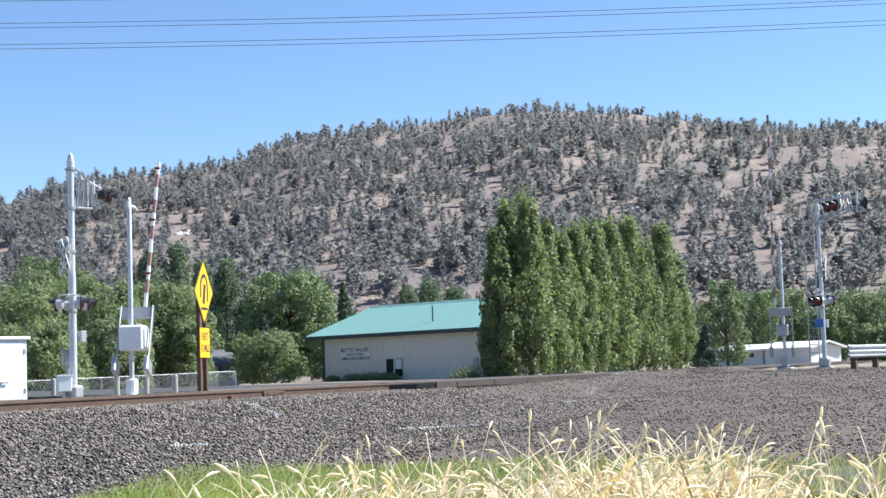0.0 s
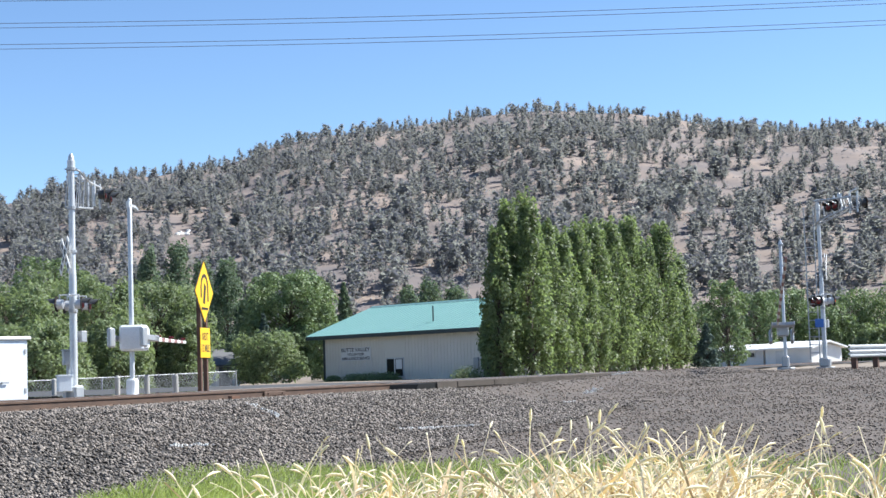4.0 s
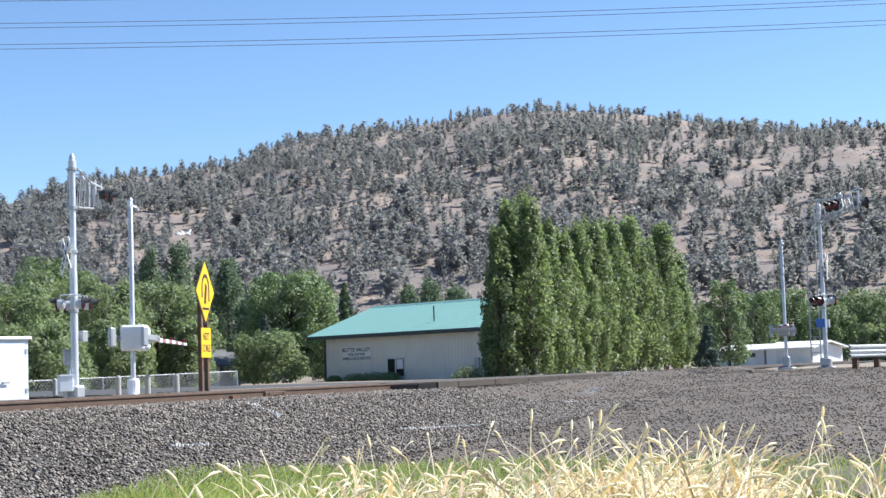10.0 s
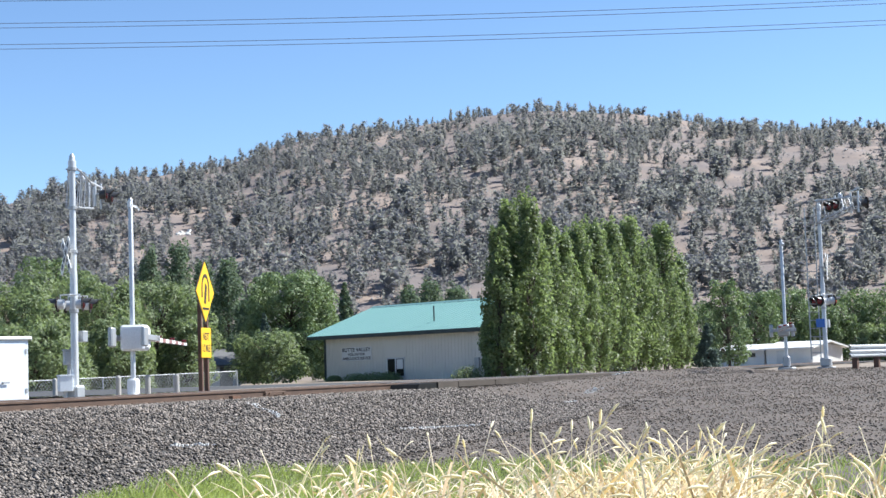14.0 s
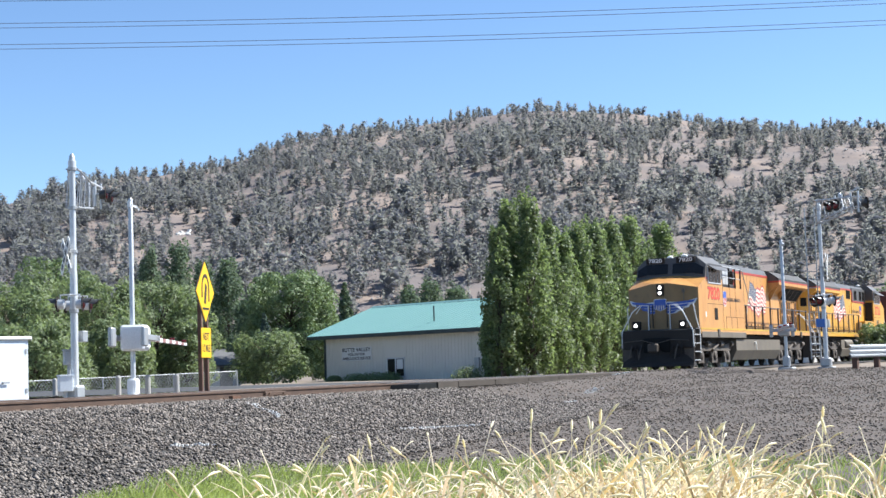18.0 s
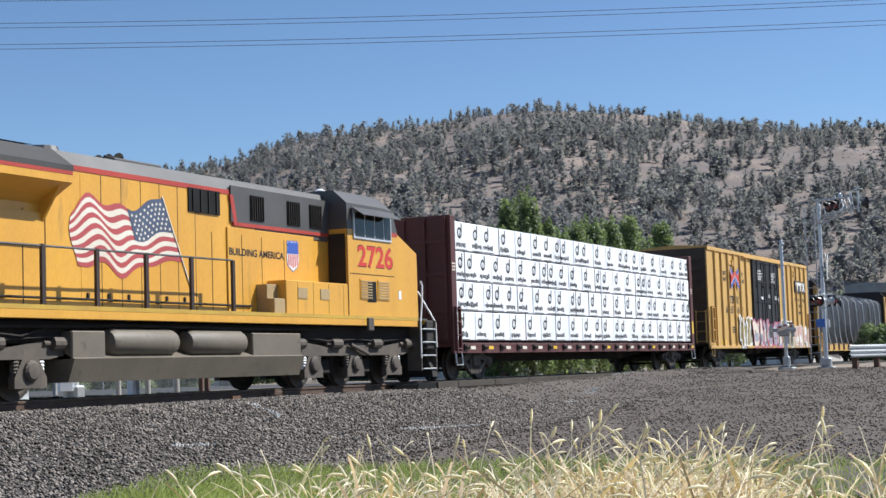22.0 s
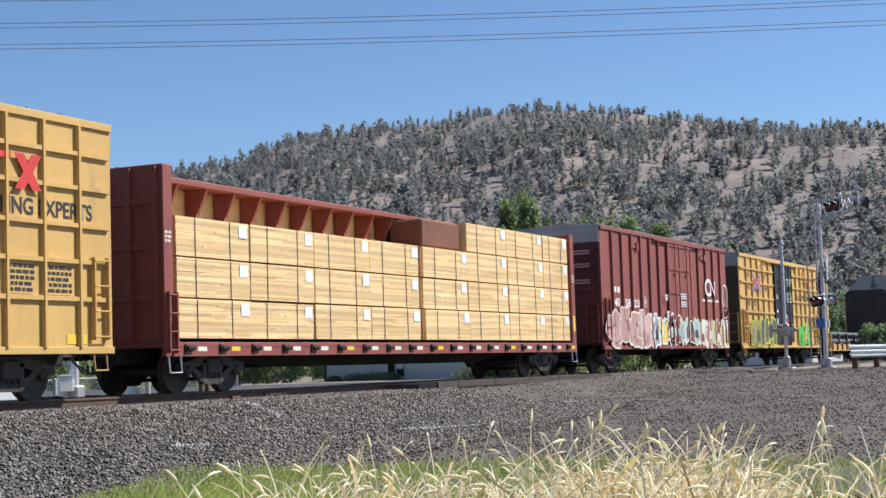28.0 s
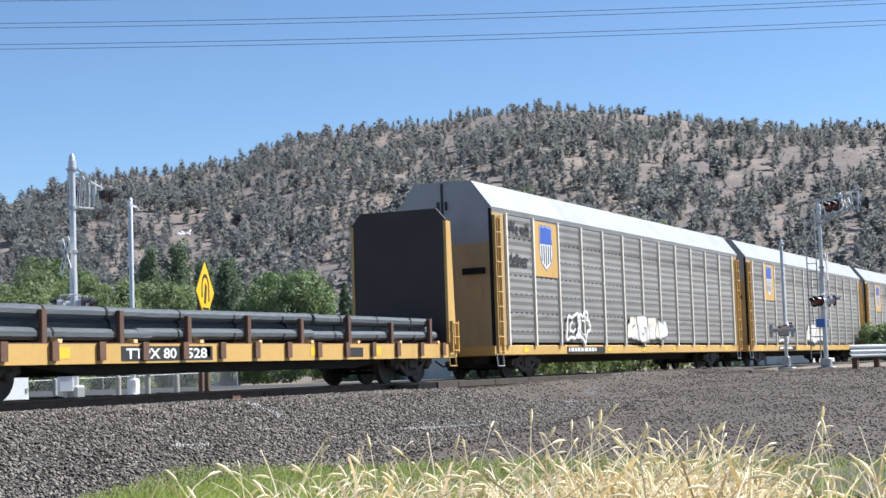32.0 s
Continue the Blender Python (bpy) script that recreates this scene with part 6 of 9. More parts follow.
def tbox2_letters(t, y, c):
    yy = y - 0.003
    cross_emblem(t, 25.0 - c, 3.7, 1.2, 0.9, y - 0.057)
    rail_x_mark(t, 36.75 - c, 3.62, 1.75, 0.62, y - 0.057, M_NUMRED)
    text("RAILCAR POOLING EXPERTS", 35.05 - c, yy, 3.2, 0.3, M_INK, t, 4.9)
    for k, (s, z) in enumerate(((29.6, 4.25), (32.1, 4.15))):
        bars(t, s - c, y - 0.11, z, 1.3, 3, 0.085, M_WHITE, 60 + k)
        bars(t, s - c, y - 0.11, z - 0.55, 1.3, 4, 0.085, M_WHITE, 64 + k)
    for s in (29.4, 30.1, 32.2, 32.9):
        part("label_plate", MB().box(s - c, s + 0.28 - c, y - 0.112, y - 0.07, 1.7, 1.95), M_WHITE if s in (30.1, 32.9) else M_SIGNYEL if s > 32.5 else M_NUMRED, t)
    for k, s in enumerate((37.6, 38.6)):
        bars(t, s - c, y, 2.35, 0.75, 6, 0.06, M_INK, 70 + k)
    part("placard", MB().box(39.2 - c, 39.75 - c, y - 0.006, y, 0.98, 1.15), M_TAGYEL, t, "yellow placard")
    part("placard", MB().box(33.85 - c, 34.2 - c, y - 0.006, y, 1.15, 1.6), M_TAGYEL, t, "yellow placard")


boxcar("clean yellow boxcar with a grid of ribs and black double doors", 21.6, 40.5, 5.05, M_BOXYEL, (28.6, 33.75, ("black", 2, 5, 3)), tbox2_letters, 2.37, M_ROOFZINC, ribs="grid")


def red_box_letters(t, y, c):
    yy = y - 0.003
    bars(t, 68.46 - c, yy, 2.98, 0.6, 1, 0.2, M_WHITE, 72)
    for body, s in (("40", 68.46), ("58", 69.62), ("23", 70.58)):
        text(body, s - c, yy, 2.3, 0.28, M_WHITE, t, 0.58)
    v, f = ribbon([(71.88 - c + 0.17 * math.cos(i * math.pi / 9), 2.52 + 0.19 * math.sin(i * math.pi / 9)) for i in range(18)], 0.03, True)
    part("round_mark", MB().add([(a, yy, b) for a, b in v], f).add([(71.8 - c, yy, 2.58), (71.96 - c, yy, 2.58), (71.88 - c, yy, 2.42)], [(0, 1, 2)]), M_WHITE, t, "white circle mark")
    v, f = ribbon([(79.95 - c + 0.42 * math.cos(a), 3.3 + 0.3 * math.sin(a)) for a in [0.9 + i * 4.5 / 14 for i in range(15)]], 0.14)
    part("logo", MB().add([(a, y - 0.088, b) for a, b in v], f), M_WHITE, t, "white rounded railway mark")
    v, f = ribbon([(80.25 - c, 2.98), (80.27 - c, 3.55), (80.85 - c, 3.02), (80.9 - c, 3.6)], 0.14)
    part("logo", MB().add([(a, y - 0.091, b) for a, b in v], f), M_WHITE, t, "white rounded railway mark")
    bars(t, 79.3 - c, yy, 2.82, 2.4, 1, 0.09, M_WHITE, 73)
    for k, z in enumerate((4.2, 3.75, 3.2)):
        part("end_stencil", MB().box(-7.985, -7.975, -1.1, -0.45, z - 0.05, z).box(-7.985, -7.975, -1.1, -0.3, z - 0.14, z - 0.09), M_PALEPINK, t)
    for k, (s, z, w, m_) in enumerate(((76.0, 2.95, 0.8, M_WHITE), (76.0, 2.65, 0.8, M_WHITE), (74.0, 2.85, 0.3, M_WHITE), (81.6, 2.0, 0.5, M_WHITE), (82.3, 2.0, 0.4, M_WHITE))):
        bars(t, s - c, y - 0.1, z, w, 3, 0.05, m_, 80 + k)
    graffiti(t, 67.6 - c, 72.1 - c, 0.84, 2.2, y - 0.075, (M_PALEPINK, M_DUSTPINK, M_DUSTPINK), M_FLAGWHITE, 21, 4, 0.06, M_BOXRED)
    graffiti(t, 72.0 - c, 75.0 - c, 0.84, 2.1, y - 0.06, (M_FLAGWHITE, M_INK, M_TAGYEL, M_GRYSPRAY), M_WHITE, 22, 5, 0.08, M_INK)
    graffiti(t, 75.1 - c, 78.2 - c, 0.95, 2.0, y - 0.11, (M_MINT, M_BOXRED, M_INK), M_FLAGWHITE, 23, 5, 0.06, M_INK)
    graffiti(t, 78.0 - c, 82.8 - c, 0.84, 1.95, y - 0.06, (M_DUSTPINK, M_FLAGWHITE, M_MINT, M_BOXRED, M_LIME), M_FLAGWHITE, 24, 8, 0.05, M_INK)
    graffiti(t, 82.2 - c, 82.75 - c, 2.1, 3.4, y - 0.06, (M_BOXRED,), M_WHITE, 25, 1, 0.05, blob=False)


# its ends are painted darker than the sides to stand for shade
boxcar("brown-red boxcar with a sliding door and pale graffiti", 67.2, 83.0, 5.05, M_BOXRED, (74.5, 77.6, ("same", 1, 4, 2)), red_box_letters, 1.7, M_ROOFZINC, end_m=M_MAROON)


def fbox_letters(t, y, c):
    yy = y - 0.003
    cross_emblem(t, 88.05 - c, 3.75, 1.3, 0.95, y - 0.057)
    for body, s, z, w in (("next", 86.38, 4.02, 0.6), ("load", 86.38, 3.47, 0.6), ("any", 89.5, 4.02, 0.55), ("road", 89.5, 3.47, 0.7)):
        text(body, s - c, yy, z, 0.22, M_INK, t, w, 0.25)
    text("FB", 86.42 - c, yy, 2.72, 0.27, M_INK, t, 0.55)
    text("OX", 87.44 - c, yy, 2.72, 0.27, M_INK, t, 0.6)
    for body, s in (("50", 86.42), ("65", 87.44), ("15", 88.46)):
        text(body, s - c, yy, 2.28, 0.27, M_INK, t, 0.56)
    rail_x_mark(t, 97.65 - c, 3.62, 1.5, 0.6, y - 0.057, M_NUMRED)
    text("RAILCAR POOLING EXPERTS", 95.9 - c, yy, 3.2, 0.27, M_INK, t, 4.7)
    for mid, z, lines in ((94.2, 4.1, ("CLOSE AND LOCK", "DOOR BEFORE", "MOVING CAR")), (94.2, 3.42, ("CIERRE Y PONGA", "EL SEGURO A LA", "PUERTA ANTES DE", "MOVER EL CARRO"))):
        for k, body in enumerate(lines):
            w = len(body) * 0.066
            text(body, mid - w / 2 - c, y - 0.115, z - k * 0.13, 0.095, M_WHITE, t, w)
    bars(t, 91.55 - c, y - 0.11, 3.35, 0.3, 4, 0.035, M_WHITE, 90)
    bars(t, 93.6 - c, y - 0.11, 1.62, 0.4, 3, 0.03, M_WHITE, 91)
    part("lock_box", MB().box(93.0 - c, 93.42 - c, y - 0.16, y - 0.07, 1.7, 2.3, 0.015), M_DOORBLACK, t, "black lock box")
    part("label_plate", MB().box(93.06 - c, 93.26 - c, y - 0.165, y - 0.16, 1.85, 2.08), M_WHITE, t)
    for o in (0.0, 0.24):
        part("notice_stripe", MB().prism([(93.05 + o - c, 2.2), (93.13 + o - c, 2.2), (93.22 - c + o * 0.4, 2.42), (93.16 - c + o * 0.4, 2.42)], "y", y - 0.168, y - 0.16), M_WHITE, t)
    for s, z, hh, m_ in ((91.55, 2.5, 0.12, M_WHITE), (91.55, 1.9, 0.32, M_WHITE), (93.5, 2.05, 0.16, M_NUMRED), (94.72, 1.42, 0.45, M_TAGYEL), (91.55, 1.4, 0.45, M_TAGYEL)):
        part("label_plate", MB().box(s - c, s + (0.28 if hh < 0.2 else 0.16) - c, y - 0.112, y - 0.07, z, z + hh), m_, t)
    for k, s in enumerate((98.6, 99.4)):
        bars(t, s - c, y, 2.3, 0.6, 6, 0.06, M_INK, 95 + k)
    graffiti(t, 86.5 - c, 89.1 - c, 0.9, 2.1, y - 0.09, (M_OLIVESPRAY, M_GREYPAINT), M_LIME, 31, 3, 0.07, M_INK)
    graffiti(t, 89.1 - c, 91.2 - c, 0.95, 2.15, y - 0.09, (M_GREYPAINT,), M_LIME, 33, 3, 0.1, M_LIME)
    graffiti(t, 96.1 - c, 98.6 - c, 0.95, 1.95, y - 0.09, (M_BOXYEL, M_GREENSPRAY), M_GREENSPRAY, 32, 4, 0.13, M_INK)


boxcar("yellow single-door boxcar with green and black graffiti", 85.25, 101.03, 5.05, M_BOXYEL, (91.4, 95.0, ("black", 1, 5, 2)), fbox_letters, 1.66, M_ROOFZINC, ribs="grid")


def centerbeam(label, s0, s1, top, paint, load):
    """A centerbeam flat car: bulkheads at both ends, a central beam with a top chord, deck, sills and trucks."""
    c, L = (s0 + s1) / 2, s1 - s0
    h = L / 2
    t = thing("centerbeam_flatcar", label, "flat car", "freight cars")
    CARS.append((t, c, 0))
    W, deck = 1.42, 1.02
    part("deck", MB().box(-h, h, -W, W, deck - 0.1, deck, 0.01), paint, t)
    for s in (-1, 1):
        part("side_sill", MB().box(-h, h, min(s * W, s * (W - 0.08)), max(s * W, s * (W - 0.08)), 0.74, deck - 0.1), paint, t)
        for i in range(18):
            x = -h + 0.8 + i * (L - 1.6) / 17
            part("winch", MB().cyl((x - 0.12, s * (W + 0.03), 0.9), (x + 0.12, s * (W + 0.03), 0.9), 0.055, n=8).box(x - 0.16, x - 0.12, s * W - 0.04, s * W + 0.08, 0.8, 0.98), M_BLACK, t)
            part("reflector", MB().box(x + 0.3, x + 0.62, min(s * (W + 0.006), s * W), max(s * (W + 0.006), s * W), 0.84, 0.93), M_TAGYEL if i % 4 == 1 else M_FLAGWHITE, t)
    part("center_sill", MB().prism([(-h + 1.5, deck - 0.1), (h - 1.5, deck - 0.1), (h - 5.5, 0.5), (-h + 5.5, 0.5)], "y", -0.3, 0.3).box(-h, h, -0.28, 0.28, 0.62, deck - 0.1), M_BLACK, t)
    for x in (-h, h - 0.32):
        b = part("bulkhead", MB().box(x, x + 0.32, -W, W, deck, top, 0.015), paint, t)
        q = x if x < 0 else x + 0.32
        s = -1 if x < 0 else 1
        for i in range(5):
            yy = -1.25 + i * 0.62
            part("bulkhead_post", MB().box(min(q, q + s * 0.08), max(q, q + s * 0.08), yy - 0.05, yy + 0.05, deck, top - 0.05), paint, b)
        for z in (1.9, 2.9, 3.8):
            part("bulkhead_rail", MB().box(min(q, q + s * 0.06), max(q, q + s * 0.06), -W + 0.1, W - 0.1, z - 0.06, z + 0.06), paint, b)
        bars(b, x + 0.05, -W - 0.002, 3.2, 0.2, 3, 0.05, M_FLAGWHITE, 9)
        part("reflector", MB().box(x + 0.06, x + 0.24, -W - 0.006, -W, 1.4, 1.9), M_TAGYEL, b)
    part("top_chord", MB().box(-h + 0.3, h - 0.3, -0.42, 0.42, top - 0.16, top - 0.02, 0.02), paint, t)
    for i in range(20):
        x = -h + 0.9 + i * (L - 1.8) / 19
        part("beam_post", MB().box(x - 0.07, x + 0.07, -0.14, 0.14, deck, top - 0.16).prism([(-0.4, top - 0.16), (-0.14, top - 0.7), (-0.14, top - 0.16)], "x", x - 0.04, x + 0.04), paint, t)
    ladder(t, -h + 0.02, -W - 0.02, 0.8, 2.0, 0.3, paint)
    for x in (-h + 0.1, h - 0.5):
        part("sill_step", MB().pipe([(x, -W, 0.76), (x, -W - 0.03, 0.42), (x + 0.4, -W - 0.03, 0.42), (x + 0.4, -W, 0.76)], 0.02), M_GALV, t)
    couplers(t, -h, h)
    for s in (-1, 1):
        truck(t, s * (h - 2.1))
    load(t, h, W, deck, top)
    return t


def pack_mark(parent, x, y, z, seed):
    """The wrap's printed mark: a round dark sign over a row of bars, no letters."""
    v, f = ribbon([(x + 0.12 * math.cos(a), z + 0.13 * math.sin(a)) for a in [i * math.pi / 7 for i in range(14)]], 0.06, True)
    mb = MB().add([(a, y, b) for a, b in v], f)
    mb.add([(x - 0.03, y, z - 0.1), (x + 0.03, y, z - 0.1), (x, y, z + 0.09)], [(0, 1, 2)])
    mb.add([(x + 0.1, y, z + 0.04), (x + 0.16, y, z + 0.04), (x + 0.16, y, z + 0.27), (x + 0.1, y, z + 0.27)], [(0, 1, 2, 3)])
    g = random.Random(seed)
    q = x - 0.22
    for k in range(7):
        w, up, low = g.uniform(0.055, 0.085), g.choice((0.09, 0.09, 0.13)), g.choice((0, 0, 0.03))
        mb.add([(q, y, z - 0.36 - low), (q + w, y, z - 0.36 - low), (q + w, y, z - 0.36 + up), (q, y, z - 0.36 + up)], [(0, 1, 2, 3)])
        q += w + 0.025
    mb.add([(x - 0.22, y, z - 0.47), (x + 0.5, y, z - 0.47), (x + 0.5, y, z - 0.445), (x - 0.22, y, z - 0.445)], [(0, 1, 2, 3)])
    return mb


def wrapped_load(t, h, W, deck, top):
    """White wrapped lumber packs in four layers on each side of the beam."""
    g = random.Random(3)
    x0, x1 = -h + 0.38, h - 0.36
    for s in (-1, 1):
        for r in range(4):
            z0 = deck + 0.05 + r * 0.825
            x = x0
            while x < x1 - 0.3:
                w = g.choice((1.22, 1.22, 0.62, 1.22, 1.85))
                w = min(w, x1 - x)
                if x1 - x - w < 0.5:
                    w = x1 - x
                yo = g.uniform(-0.012, 0.012)
                y0 = (W - 0.06) * s
                a, b = sorted((y0 + yo, 0.18 * s))
                p = part("lumber_pack", MB().box(x + 0.008, x + w - 0.008, a, b, z0 + 0.02, z0 + 0.81, 0.018), M_WRAP, t, "white wrapped lumber pack")
                if s < 0:
                    mk = MB()
                    q = x + 0.1
                    while q + 0.5 < x + w + 0.12:
                        m2 = pack_mark(p, q + 0.22, a - 0.004, z0 + 0.5, g.randint(0, 99))
                        mk.add(m2.v, m2.f)
                        q += g.choice((0.9, 1.05))
                    if mk.v:
                        part("printed_mark", mk, M_INK, p, "dark printed mark")
                if g.random() < 0.45 and s < 0:
                    part("strap", MB().box(x + w - 0.025, x + w + 0.02, a - 0.006, a, z0, z0 + 0.82), M_INK, p)
                x += w


def lumber_load(t, h, W, deck, top):
    """Bare yellow lumber packs, three high, with a taller group at one end."""
    g = random.Random(4)
    x0, x1 = -h + 0.52, h - 0.4
    split = 0.3
    for s in (-1, 1):
        for r in range(4):
            z0 = deck + 0.05 + r * 0.825
            x = x0
            while x < x1 - 0.3:
                w = 2.7 if x < split else 2.82
                gap = 0.22 if abs(x - split) < 1.3 and x > split - 0.1 and False else 0.015
                w = min(w, x1 - x)
                if x < split <= x + w:
                    w = split - x - 0.2
                if r == 3 and x < split + 1.5 and s < 0:
                    x += w + (0.22 if abs(x + w - split) < 0.25 else 0.0)
                    continue
                yo = g.uniform(-0.03, 0.03)
                y0 = (W - 0.08) * s
                a, b = sorted((y0 + yo, 0.18 * s))
                p = part("lumber_pack", MB().box(x + gap, x + w - gap, a, b, z0 + 0.03, z0 + 0.82), M_LUMBER, t, "strapped pack of sawn yellow lumber")
                if s < 0:
                    n = 18
                    bd = MB()
                    for i in range(n):
                        zz = z0 + 0.03 + 0.77 * i / n
                        q = x + gap
                        while q < x + w - gap - 0.05:
                            k = min(g.uniform(0.5, 2.4), x + w - gap - q)
                            o = g.uniform(0.002, 0.014)
                            bd.box(q, q + k - 0.004, a - o, a, zz + 0.003, zz + 0.77 / n - 0.003)
                            q += k
                    part("board_edges", bd, M_LUMBER, p)
                    for f in (0.25, 0.72):
                        part("strap", MB().box(x + w * f - 0.012, x + w * f + 0.012, a - 0.02, a - 0.015, z0 + 0.02, z0 + 0.81), M_INK, p)
                    part("tag", MB().box(x + w - 0.42, x + w - 0.1, a - 0.021, a - 0.016, z0 + 0.5, z0 + 0.76), M_WHITE, p, "white paper tag")
                x += w + (0.22 if abs(x + w - split) < 0.25 else 0.0)
    part("lumber_pack", MB().box(split + 0.35, split + 2.75, -W + 0.25, -0.2, deck + 2.56, deck + 3.3, 0.05), M_OSB, t, "brown lumber pack end")


centerbeam("maroon centerbeam flat car loaded with white wrapped lumber", -46.6, -23.9, 4.5, M_MAROON, wrapped_load)
centerbeam("brown-red centerbeam flat car loaded with bare yellow lumber", 42.2, 64.75, 4.52, M_BOXRED, lumber_load)


def bulkhead_flat(label, s0, s1, top, load, seed):
    c, L = (s0 + s1) / 2, s1 - s0
    h = L / 2
    t = thing("bulkhead_flatcar", label, "flat car", "freight cars")
    CARS.append((t, c, 0))
    W, deck = 1.48, 1.0
    part("deck", MB().box(-h, h, -W + 0.06, W - 0.06, deck - 0.12, deck, 0.01), M_RUST, t, "rusty steel deck")
    for s in (-1, 1):
        part("side_sill", MB().box(-h, h, min(s * W, s * (W - 0.08)), max(s * W, s * (W - 0.08)), 0.62, deck - 0.02), M_BOXYEL, t, "yellow side sill")
        for i in range(15):
            x = -h + 0.9 + i * (L - 1.8) / 14
            part("stake_pocket", MB().box(x - 0.09, x + 0.09, min(s * W, s * (W + 0.07)), max(s * W, s * (W + 0.07)), 0.68, deck + 0.02), M_RUST, t)
    part("fish_belly_sill", MB().prism([(-h + 1.5, 0.8), (h - 1.5, 0.8), (h - 5.0, 0.42), (-h + 5.0, 0.42)], "y", -1.1, -1.0), M_BLACK, t)
    part("fish_belly_sill", MB().prism([(-h + 1.5, 0.8), (h - 1.5, 0.8), (h - 5.0, 0.42), (-h + 5.0, 0.42)], "y", 1.0, 1.1), M_BLACK, t)
    part("draft_sill", MB().box(-h, h, -0.3, 0.3, 0.5, deck - 0.12), M_BLACK, t)
    for s in (-1, 1):
        x = s * h
        b = part("bulkhead", MB().prism([(-W + 0.04, deck), (W - 0.04, deck), (W - 0.04, top - 0.32), (W - 0.32, top), (-W + 0.32, top), (-W + 0.04, top - 0.32)], "x", min(x - s * 0.38, x - s * 0.3), max(x - s * 0.38, x - s * 0.3)), M_BULK, t, "brown bulkhead sheet, darkened for its shade")
        for i in range(5):
            yy = -1.3 + i * 0.65
            part("bulkhead_post", MB().prism([(x - s * 0.3, deck - 0.05), (x + s * 0.06, deck - 0.05), (x - s * 0.14, top - (0.02 if 0 < i < 4 else 0.3)), (x - s * 0.3, top - (0.02 if 0 < i < 4 else 0.3))], "y", yy - 0.05, yy + 0.05), M_BOXYEL if i in (0, 4) else M_RUST, b, "yellow upright" if i in (0, 4) else "")
        for z in (1.7, 2.5, 3.3, 4.0):
            part("bulkhead_rail", MB().box(min(x - s * 0.3, x - s * 0.16), max(x - s * 0.3, x - s * 0.16), -W + 0.1, W - 0.1, z - 0.05, z + 0.05), M_RUST, b)
        for yy in (-W + 0.02, W - 0.1):
            part("side_plate", MB().prism([(x - s * 0.4, deck - 0.1), (x + s * 0.05, deck - 0.1), (x - s * 0.12, top - 0.35), (x - s * 0.4, top - 0.35)], "y", yy, yy + 0.08), M_BOXYEL, b, "yellow bulkhead side plate")
        end_ladder(b, x - s * 0.02, s * 0.1, -1.05, 0.9, 2.9, 0.45, M_BOXYEL, 0.36)
        ladder(t, min(x, x - s * 0.42), -W - 0.01, 0.75, 1.6, 0.4, M_BOXYEL, 0.35)
        part("sill_step", MB().pipe([(x - s * 0.1, -W, 0.64), (x - s * 0.1, -W - 0.03, 0.4), (x - s * 0.5, -W - 0.03, 0.4), (x - s * 0.5, -W, 0.64)], 0.02), M_BOXYEL, t)
    couplers(t, -h, h)
    for s in (-1, 1):
        truck(t, s * (h - 1.95))
    load(t, h, W, deck, c)
    return t


